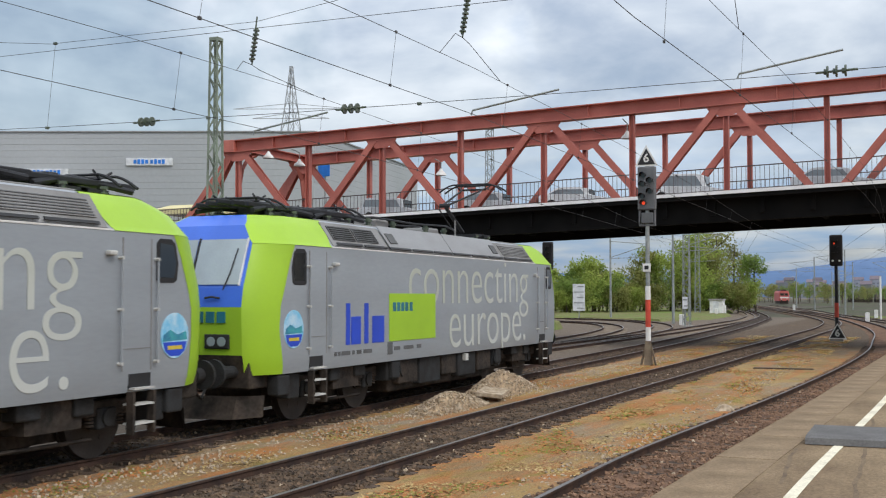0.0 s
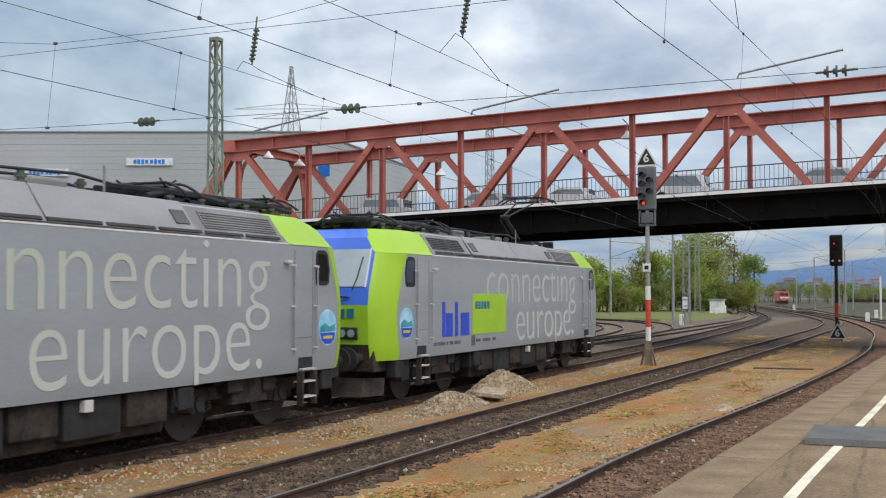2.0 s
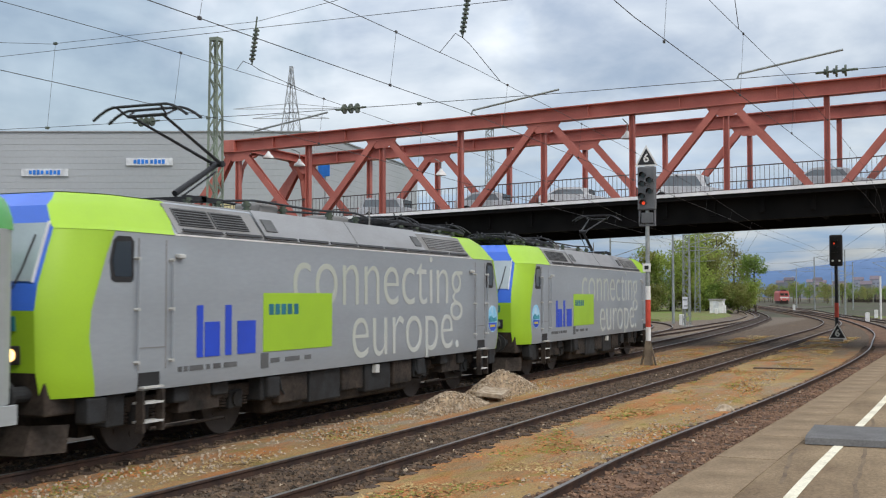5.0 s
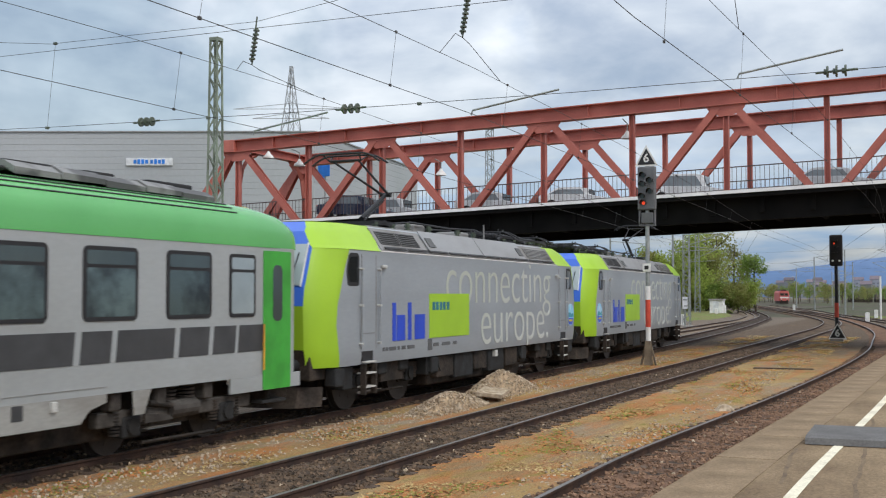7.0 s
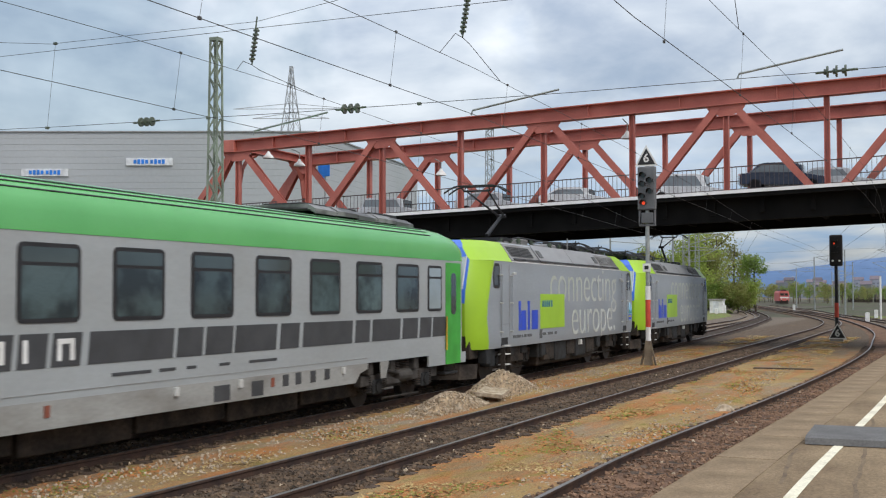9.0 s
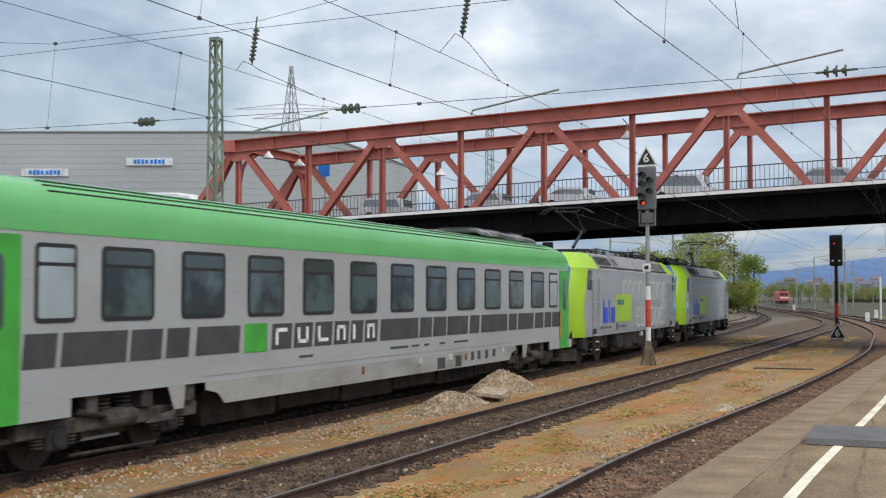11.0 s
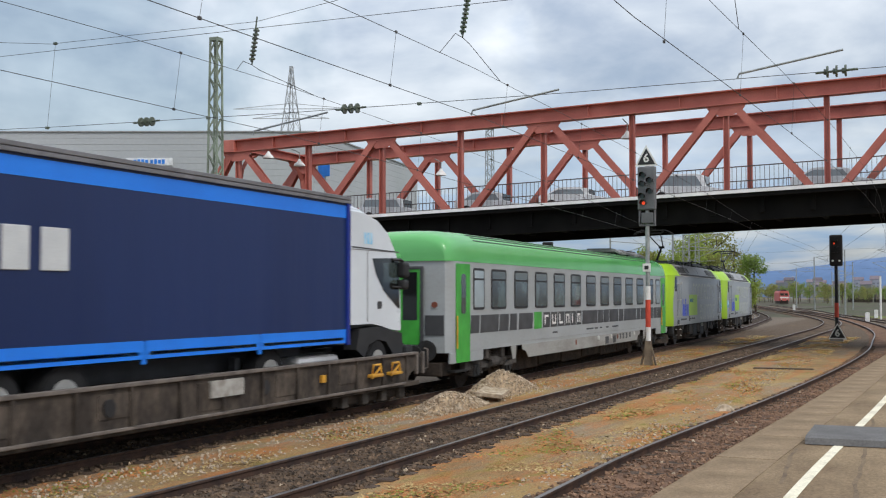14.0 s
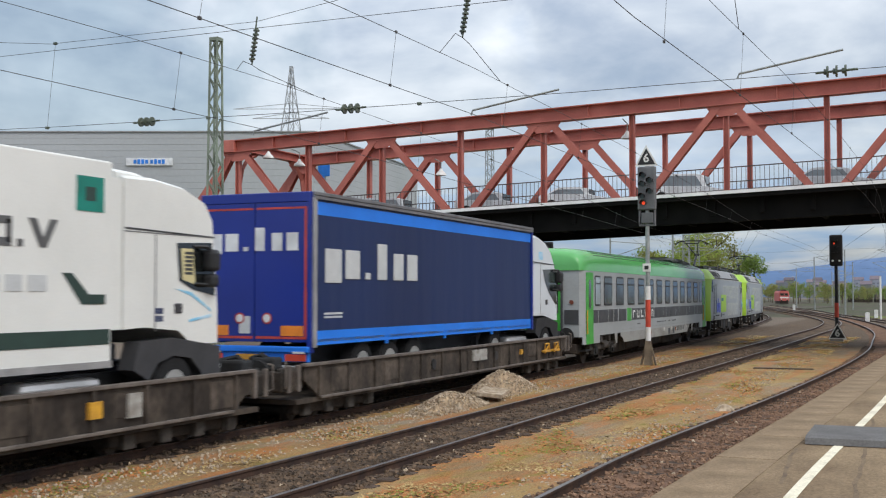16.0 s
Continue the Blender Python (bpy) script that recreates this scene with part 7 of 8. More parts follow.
def tall_signal():
    X, Y = 41.8, 9.72
    S = thing("light_signal", "tall colour-light signal with red lamp and triangular number sign", "signal")
    one("pole", lambda bm: tube_into(bm, [(X, Y, 0.3), (X, Y, 7.2)], 0.085, 10, 0.075), M["galv"], S)
    for z0, z1, m in ((0.75, 1.25, "white"), (1.25, 2.25, "red"), (2.25, 2.75, "white")):
        one("banded_sleeve", lambda bm: tube_into(bm, [(X, Y, z0), (X, Y, z1)], 0.098, 12), M[m], S)
    one("foot", lambda bm: loft_into(bm, [[(X - a, Y - a, z), (X + a, Y - a, z), (X + a, Y + a, z), (X - a, Y + a, z)] for a, z in ((0.13, -0.3), (0.12, 0.2), (0.10, 0.75))]), M["foot_brown"], S, "slim weathered footing")
    for dy in (-1, 1):
        one("stay", lambda bm: beam_into(bm, (X, Y + dy * 0.30, -0.25), (X, Y + dy * 0.09, 0.62), 0.08, 0.06), M["foot_brown"], S)
    one("base_slab", lambda bm: box_into(bm, X - 0.4, X + 0.4, Y - 0.62, Y + 0.62, -0.35, -0.16, 0.03), M["sleeper"], S)
    head = one("head", lambda bm: box_into(bm, X - 0.16, X + 0.1, Y - 0.33, Y + 0.33, 5.55, 7.15, 0.05), M["signal_grey"], S, "grey signal head")
    for dy, z, m in ((0.12, 6.82, "lens_dark"), (-0.14, 6.62, "lens_dark"), (0.14, 6.50, "lens_dark"), (-0.14, 6.22, "lens_dark"), (0.10, 5.80, "lamp_red"), (0.16, 6.05, "lens_dark")):
        lamp = one("hood", lambda bm: loft_into(bm, [[(x, Y + dy + 0.115 * math.cos(a), z + 0.115 * math.sin(a)) for a in [radians(-20 + 22 * i) for i in range(11)]] for x in (X - 0.38, X - 0.15)], close_ends=False, closed=False), M["black"], head)
        one("lens", lambda bm: disc_into(bm, (X - 0.17, Y + dy, z), 0.062 if m == "lamp_red" else 0.085, 0.04, 16, "x"), M[m], lamp)
    one("lower_bracket", lambda bm: [box_into(bm, X - 0.1, X + 0.1, Y - 0.30, Y - 0.26, 5.0, 5.6), box_into(bm, X - 0.1, X + 0.1, Y + 0.26, Y + 0.30, 5.0, 5.6), box_into(bm, X - 0.14, X + 0.12, Y - 0.24, Y + 0.2, 5.05, 5.45, 0.03), box_into(bm, X - 0.1, X + 0.1, Y - 0.30, Y + 0.30, 4.96, 5.02)], M["signal_grey"], S)
    sign = one("number_board", lambda bm: triangle(bm, (X - 0.10, Y, 7.16), 0.86, 0.02), M["white"], S, "white-edged black triangle board")
    one("board_face", lambda bm: triangle(bm, (X - 0.118, Y, 7.22), 0.66, 0.012), M["black"], sign)
    six(sign, X - 0.134, Y, 7.30, 0.33)
    one("name_plate", lambda bm: box_into(bm, X - 0.13, X - 0.10, Y - 0.13, Y + 0.16, 3.28, 3.58), M["white"], S)
    one("plate_bar", lambda bm: box_into(bm, X - 0.136, X - 0.128, Y - 0.06, Y + 0.09, 3.36, 3.50), M["black"], S)


def short_signal(X, Y, lit, numbered):
    S = thing("light_signal", "black colour-light signal with small red lamp over a number triangle" if lit else "black colour-light signal beside the far track", "signal")
    one("pole", lambda bm: tube_into(bm, [(X, Y, -0.3), (X, Y, 4.3)], 0.10, 10, 0.09), M["black"], S)
    one("banded_sleeve", lambda bm: tube_into(bm, [(X, Y, 1.2), (X, Y, 2.0)], 0.115, 12), M["red"], S)
    head = one("head", lambda bm: box_into(bm, X - 0.16, X + 0.12, Y - 0.36, Y + 0.34, 4.05, 5.80, 0.09), M["black"], S)
    one("lens", lambda bm: disc_into(bm, (X - 0.18, Y + 0.08, 5.30), 0.05, 0.04, 14, "x"), M["lamp_red"] if lit else M["lens_dark"], head)
    one("lens", lambda bm: [disc_into(bm, (X - 0.18, Y + dy, 4.34), 0.06, 0.04, 12, "x") for dy in (-0.2, 0.16)], M["white"], head)
    one("hood", lambda bm: [box_into(bm, X - 0.34, X - 0.15, Y - 0.22 + dy, Y + 0.02 + dy, z, z + 0.03) for dy, z in ((0.1, 5.45), (0.1, 5.1), (0.1, 4.8))], M["black"], head)
    one("foot", lambda bm: box_into(bm, X - 0.35, X + 0.3, Y - 0.35, Y + 0.35, -0.35, 0.02, 0.03), M["concrete"], S)
    if not numbered:
        return
    sign = one("number_board", lambda bm: triangle(bm, (X - 0.30, Y - 0.05, -0.02), 0.98, 0.03), M["white"], S, "white-edged black triangle board")
    one("board_face", lambda bm: triangle(bm, (X - 0.325, Y - 0.05, 0.06), 0.78, 0.012), M["black"], sign)
    six(sign, X - 0.345, Y - 0.05, 0.14, 0.40)


tall_signal()
short_signal(67.6, 5.1, True, True)
short_signal(69.5, 22.55, False, False)


# ---- hall, pylon and other buildings beyond ----
def hall():
    root = thing("industrial_hall", "large windowless hall in pale grey horizontal cladding", "building")
    c = [Vector((91, 100, 0)), Vector((107.6, 61.1, 0)), Vector((145.7, 66.3, 0)), Vector((131, 108, 0))]

    def core(bm):
        m = sum(c, Vector()) / 4
        loft_into(bm, [[m.lerp(p, 0.99) + Vector((0, 0, z)) for p in c] for z in (-0.5, 19.9)])
    one("core", core, M["hall_dark"], root)
    for i in range(30):
        z0, z1 = -0.4 + i * 0.68, -0.4 + (i + 1) * 0.68 - 0.018
        one("cladding_course", lambda bm: loft_into(bm, [[p + Vector((0, 0, z)) for p in c] for z in (z0, min(z1, 20.0))]), M["hall"], root)
    one("eaves_trim", lambda bm: [beam_into(bm, a + Vector((0, 0, 20.02)), b + Vector((0, 0, 20.02)), 0.3, 0.14) for a, b in zip(c, c[1:])], M["hall_dark"], root)
    d = (c[0] - c[1]).normalized()
    n = Vector((-d.y, d.x, 0))
    if n.dot(Vector((1, 0, 0))) > 0:
        n = -n

    def sign(u0, u1, z0, z1):
        s = one("sign_panel", lambda bm: beam_into(bm, c[1] + d * u0 + n * 0.12 + Vector((0, 0, (z0 + z1) / 2)), c[1] + d * u1 + n * 0.12 + Vector((0, 0, (z0 + z1) / 2)), 0.16, z1 - z0), M["sign_white"], root, "pale sign with blue bars")
        k = (u1 - u0) / 12
        for i, h in ((2, 0.62), (3, 0.5), (4, 0.62), (5, 0.5), (6.3, 0.5), (7.3, 0.62), (8.3, 0.62), (9.3, 0.5)):
            one("sign_bar", lambda bm: beam_into(bm, c[1] + d * (u0 + k * i) + n * 0.22 + Vector((0, 0, (z0 + z1) / 2)), c[1] + d * (u0 + k * (i + 0.72)) + n * 0.22 + Vector((0, 0, (z0 + z1) / 2)), 0.05, (z1 - z0) * h), M["sign_blue"], s)
    sign(15.2, 20.2, 16.35, 17.15)
    sign(26.4, 31.4, 15.2, 16.0)
    a = (c[2] - c[1]).normalized()
    one("wall_sign", lambda bm: beam_into(bm, c[1] + a * 1.0 + Vector((0, -0.15, 16.0)), c[1] + a * 2.6 + Vector((0, -0.15, 16.0)), 0.2, 1.6), M["sign_blue"], root, "blue sign panel")


hall()


def pylon(x, y, h, w):
    root = thing("power_pylon", "distant grey lattice power pylon", "pylon")

    def frame_of(bm):
        lv = [0, 0.25, 0.45, 0.6, 0.72, 0.82, 0.9, 0.96, 1.0]
        prev = None
        for t in lv:
            k = w * (1 - t) ** 1.15 / 2 + 0.25
            q = [Vector((x + sx * k, y + sy * k, h * t - 0.4)) for sx, sy in ((-1, -1), (1, -1), (1, 1), (-1, 1))]
            if prev:
                for i in range(4):
                    beam_into(bm, prev[i], q[i], 0.20, 0.20)
                    beam_into(bm, prev[i], q[(i + 1) % 4], 0.09, 0.09)
                    beam_into(bm, q[i], prev[(i + 1) % 4], 0.09, 0.09)
            prev = q
    one("frame", frame_of, M["hazy_steel"], root)
    for t, l in ((0.815, 13.5), (0.775, 9.0)):
        one("cross_arm", lambda bm: [beam_into(bm, (x - l * 0.4, y + l, h * t), (x, y, h * t + 1.4), 0.14, 0.14), beam_into(bm, (x + l * 0.4, y - l, h * t), (x, y, h * t + 1.4), 0.14, 0.14), beam_into(bm, (x - l * 0.4, y + l, h * t), (x + l * 0.4, y - l, h * t), 0.16, 0.16)], M["hazy_steel"], root)


pylon(249.2, 148.3, 60.5, 14)


def small_hut():
    root = thing("relay_hut", "small white relay hut on the grass", "hut")
    X, Y = 157.6, 27.2
    one("walls", lambda bm: box_into(bm, X - 0.9, X + 0.9, Y - 0.85, Y + 0.85, -0.3, 1.75, 0.02), M["white"], root)
    one("roof", lambda bm: box_into(bm, X - 1.05, X + 1.05, Y - 1.0, Y + 1.0, 1.75, 1.95, 0.03), M["concrete"], root)
    one("door", lambda bm: box_into(bm, X - 0.92, X - 0.88, Y - 0.35, Y + 0.4, -0.1, 1.6), M["sign_white"], root)
    one("vent", lambda bm: box_into(bm, X - 0.3, X + 0.3, Y - 1.15, Y - 0.84, -0.3, 1.1, 0.03), M["white"], root)


def notice_board(x, y, w, z0, z1, rows, label):
    root = thing("notice_board", label, "sign")
    one("post", lambda bm: tube_into(bm, [(x, y, -0.4), (x, y, z1)], 0.06, 8), M["galv"], root)
    panel = one("panel", lambda bm: box_into(bm, x - 0.1, x - 0.06, y - w / 2, y + w / 2, z0, z1, 0.01), M["sign_white"], root)
    for i in range(rows):
        z = z0 + (z1 - z0) * (i + 0.5) / rows
        one("print_bar", lambda bm: box_into(bm, x - 0.106, x - 0.1, y - w * 0.4, y + w * (0.15 + 0.25 * (i % 2)), z - 0.05, z + 0.06), M["galv"], panel)


small_hut()
notice_board(119.9, 35.4, 1.35, 0.75, 3.65, 5, "white notice board with grey text bars on a post")
notice_board(95.0, 19.0, 0.42, 1.3, 2.3, 2, "small white plate on the lattice mast")
for px, py in ((119.8, 6.2), (142.4, 6.4), (150, 26.0), (101.5, 20.6), (215, 23.5)):
    root = thing("marker_stone", "small white marker post in the gravel", "marker", "white marker posts")
    one("post", lambda bm: box_into(bm, px - 0.2, px + 0.2, py - 0.2, py + 0.2, -0.4, 0.75, 0.05), M["white"], root)
root = thing("white_post", "slim white post in the yard", "post")
one("post", lambda bm: tube_into(bm, [(128, 5.3, -0.4), (128, 5.3, 4.4)], 0.10, 8), M["white"], root)


def red_engine():
    root = thing("red_locomotive", "distant red locomotive standing in the yard", "locomotive")
    root.matrix_world = pose(352, 41.2, -0.1, 0, 0, 12)
    one("body", lambda bm: loft_into(bm, [[(x, -1.5 * k, 0.9), (x, -1.5 * k, 3.3), (x, -1.1 * k, 3.9), (x, 1.1 * k, 3.9), (x, 1.5 * k, 3.3), (x, 1.5 * k, 0.9)] for x, k in ((0, 0.85), (0.5, 1), (16, 1))]), M["faded_red"], root, "red engine body")
    for y0, y1 in ((-1.1, -0.06), (0.06, 1.1)):
        one("windscreen", lambda bm: box_into(bm, -0.02, 0.05, y0, y1, 2.5, 3.2), M["side_glass"], root)
    one("white_band", lambda bm: box_into(bm, -0.02, 0.05, -1.2, 1.2, 1.75, 2.1), M["white"], root)
    for y in (-0.8, 0.8):
        one("headlight", lambda bm: disc_into(bm, (-0.02, y, 1.5), 0.14, 0.06, 12, "x"), M["white"], root)
        one("buffer", lambda bm: disc_into(bm, (-0.3, y, 1.05), 0.22, 0.6, 12, "x"), M["under"], root)
    one("underframe", lambda bm: box_into(bm, 0.2, 15.8, -1.2, 1.2, 0.05, 0.9), M["under"], root)
    one("roof_gear", lambda bm: box_into(bm, 2, 14, -0.8, 0.8, 3.9, 4.3), M["panto"], root)


red_engine()


def freight_row(x, y, n, mats):
    for i in range(n):
        root = thing("freight_wagon", "distant dark freight wagon in the yard", "wagon", "freight wagons in the yard")
        xx, y2 = x + i * 3.2, y - i * 9.8
        root.matrix_world = pose(xx, y2, 0, 0, 0, 108)
        one("body", lambda bm: box_into(bm, -4.5, 4.5, -1.4, 1.4, 0.9, 3.2, 0.05), M[mats[i % len(mats)]], root)
        one("frame", lambda bm: box_into(bm, -4.6, 4.6, -1.2, 1.2, -0.42, 0.9), M["under"], root)
        one("door", lambda bm: box_into(bm, -1.0, 1.0, 1.4, 1.46, 1.0, 3.1), M["wagon_rim"], root)


freight_row(490, 28, 6, ("wagon", "wagon_rim", "under", "wagon"))


# ---- trees and distance ----
def tree(name, x, y, h, spread, leaf, seed, dense=1.0, label="", base=0.0):
    rng = random.Random(seed)
    root = thing(name, label, "tree", "trees beyond the tracks")
    tips = []

    def wood(bm):
        top = Vector((x + rng.uniform(-0.4, 0.4), y + rng.uniform(-0.4, 0.4), h * 0.86))
        base_v = Vector((x, y, -0.45))
        tube_into(bm, [base_v, base_v.lerp(top, 0.4) + Vector((rng.uniform(-0.2, 0.2), rng.uniform(-0.2, 0.2), 0)), top], h * 0.022, 6, h * 0.005)
        for i in range(13):
            t = rng.uniform(0.22, 0.95)
            a = base_v.lerp(top, t)
            ang, ln = rng.uniform(0, 6.28), spread * rng.uniform(0.5, 1.0) * (1.15 - 0.6 * t)
            b = a + Vector((math.cos(ang) * ln, math.sin(ang) * ln, ln * rng.uniform(0.35, 0.9)))
            mid = a.lerp(b, 0.5) + Vector((0, 0, -0.08 * ln))
            tube_into(bm, [a, mid, b], h * 0.007, 4, h * 0.002)
            tips.append((b, ln))
            tips.append((mid, ln * 0.8))
        tips.append((top, spread * 0.5))
    one("trunk", wood, M["bark"], root)
    vs, fs = [], []
    for b, ln in tips:
        for _ in range(int(74 * dense)):
            d = Vector((rng.gauss(0, 1), rng.gauss(0, 1), rng.gauss(0, 0.8)))
            p = b + d * ln * 0.30
            if p.z < base:
                continue
            s = rng.uniform(0.07, 0.20) * (0.65 + h / 20)
            u = Vector((rng.gauss(0, 1), rng.gauss(0, 1), rng.gauss(0, 1))).normalized()
            v = u.cross(Vector((rng.gauss(0, 1), rng.gauss(0, 1), rng.gauss(0, 1)))).normalized()
            k = len(vs)
            vs += [(p + u * s)[:], (p + v * s * 0.7)[:], (p - u * s)[:], (p - v * s * 0.7)[:]]
            fs.append((k, k + 1, k + 2, k + 3))
    me = bpy.data.meshes.new("crown")
    me.from_pydata(vs, [], fs)
    me.materials.append(M[leaf])
    part("crown", me, None, root)


def woods():
    rng = random.Random(4)
    # a loose wood from the grassy bank to the hut, with undergrowth along its edge
    for i in range(30):
        t = i / 29
        x, y = 150 + 34 * t + rng.uniform(-5, 6), 60 - 32 * t + rng.uniform(-4, 4)
        h = rng.uniform(5.8, 8.6) + (3.2 if t > 0.6 else 0.0)
        tree("broadleaf_tree", x, y, h, h * 0.36, ("leaf_a", "leaf_b", "leaf_a", "leaf_c")[i % 4], 100 + i, 1.2, ("broadleaf tree in fresh spring green", "dark green broadleaf woodland tree", "broadleaf tree in fresh spring green", "olive-tinged broadleaf spring tree")[i % 4])
    for i in range(44):
        t = i / 43
        x, y = 142 + 42 * t + rng.uniform(-2, 2), 55 - 28 * t + rng.uniform(-2, 2)
        tree("shrub", x, y, rng.uniform(2.8, 5.0), 2.5, ("leaf_c", "leaf_a", "leaf_b")[i % 3], 300 + i, 1.2, "low bushy shrub at the edge of the wood")
    for i, (x, y, h) in enumerate(((196, 34.0, 14.5), (201, 36.5, 15.0), (204, 32.5, 13.0), (190, 37.5, 13.5), (208, 30.6, 10.0))):
        tree("tall_tree", x, y, h, h * 0.26, "leaf_a" if i % 2 else "leaf_c", 400 + i, 0.75, "tall thin-leaved spring tree beyond the hut")
    for i in range(60):
        x, y = 420 + rng.uniform(-30, 110), -14 + i * 1.5
        tree("yard_tree", x, y, rng.uniform(5, 8), 3.4, ("leaf_b", "leaf_c")[i % 2], 500 + i, 0.6, "distant hazy tree behind the yard")
    for i in range(4):
        tree("ramp_shrub", 66.5 + i * 1.4, 41.5 + i * 1.8, 6.0 + 0.8 * (i % 2), 1.6, ("leaf_c", "leaf_a")[i % 2], 600 + i, 0.8, "yellowish shrub beside the bridge end")


woods()


def annex():
    """A low building with a pale yellow sheeted roof terrace behind the bridge end."""
    root = thing("terrace_building", "low building with pale yellow sheeting over its roof terrace", "building")
    one("walls", lambda bm: box_into(bm, 70, 77, 48.3, 54.5, -0.4, 7.6, 0.05), M["town"], root)
    one("canopy", lambda bm: prism_into(bm, [(70.2, 8.45), (70.2, 8.85), (72.0, 9.25), (75.0, 9.2), (76.8, 8.9), (76.8, 8.45)], 48.6, 53.4), M["straw_sheet"], root, "pale yellow sheeting")
    for x, y in ((70.3, 48.7), (70.3, 51.0), (70.3, 53.3), (76.7, 48.7), (76.7, 53.3)):
        one("post", lambda bm: tube_into(bm, [(x, y, 7.5), (x, y, 8.5)], 0.06, 6), M["rail_grey"], root)
    for z in (7.95, 8.3):
        one("railing", lambda bm: beam_into(bm, (70.05, 48.4, z), (70.05, 54.4, z), 0.05, 0.05), M["rail_grey"], root)
    for i in range(16):
        one("baluster", lambda bm: box_into(bm, 70.03, 70.07, 48.4 + i * 0.4 - 0.02, 48.4 + i * 0.4 + 0.02, 7.6, 8.3), M["rail_grey"], root)


annex()


def hills():
    """Wooded ridges far beyond the yard, distance haze put into their blue colour."""
    for k, (dist, base, amp, a0, a1, seed) in enumerate(((2600, 62, 7, -8, 14, 1.0), (3300, 74, 26, 6, 75, 7.0))):
        def build(bm):
            rings = []
            for i in range(90):
                a = radians(a0 + (a1 - a0) * i / 89)
                edge = min(1.0, (89 - i) / 26) if k == 0 else min(1.0, i / 10)
                h = (base + amp * noise.noise(Vector((i * 0.06 + seed, seed, 0))) + amp * 0.25 * noise.noise(Vector((i * 0.3, seed, 4)))) * (0.12 + 0.88 * edge)
                if k == 0:
                    h += 6.3 * max(0.0, 7.2 - math.degrees(a))
                rings.append([(math.cos(a) * d, math.sin(a) * d, z) for d, z in ((dist, -1), (dist + 60, h * 0.6), (dist + 160, h * 0.93), (dist + 300, h), (dist + 500, -1))])
            loft_into(bm, rings, close_ends=False, closed=False)
        tagged(one("hills", build, M["hill"], None, smooth=True), "wooded hills tinted haze-blue in the far distance", "hills", kind="structure")


hills()


def town():
    rng = random.Random(9)
    for i in range(70):
        a = radians(rng.uniform(0.8, 7.4))
        d = rng.uniform(1150, 1900)
        x, y = math.cos(a) * d, math.sin(a) * d
        h = rng.choice((4, 5, 6, 7, 8, 10, 13, 19))
        w, dep = rng.uniform(7, 13) if h > 9 else rng.uniform(8, 20), rng.uniform(9, 14)
        root = thing("town_building", "distant pale town building with a reddish roof", "building", "buildings of the distant town")
        one("wall", lambda bm: box_into(bm, x, x + dep, y - w / 2, y + w / 2, -0.5, h), M["town"], root)
        one("roof", lambda bm: loft_into(bm, [[(x - 0.5, yy, h), (x + dep / 2, yy, h + dep * 0.28), (x + dep + 0.5, yy, h)] for yy in (y - w / 2 - 0.5, y + w / 2 + 0.5)]), M["town_roof"], root)
        for f in range(int(h / 3.2)):
            tagged(one("window_row", lambda bm: [box_into(bm, x - 0.08, x + 0.02, y - w / 2 + 1.2 + c * 4, y - w / 2 + 3.0 + c * 4, 1.2 + f * 3.2, 2.9 + f * 3.2) for c in range(int(w / 4))], M["town_window"], root), kind="stuff")


town()


# ---- road vehicles on the bridge ----
M["car_white"] = mat("car_white_paint", (0.86, 0.87, 0.88), 0.25, fine=0.02, coat=0.5)
M["car_silver"] = mat("car_silver_paint", (0.62, 0.64, 0.66), 0.3, 0.1, fine=0.02, coat=0.5)
M["car_dark"] = mat("car_dark_blue_paint", (0.02, 0.03, 0.07), 0.25, fine=0.02, coat=0.5)


# pale tint paints the sky's reflection into the car windows
M["car_glass"] = glass("car_glass_sky_tint", (0.20, 0.23, 0.25), 0.05)


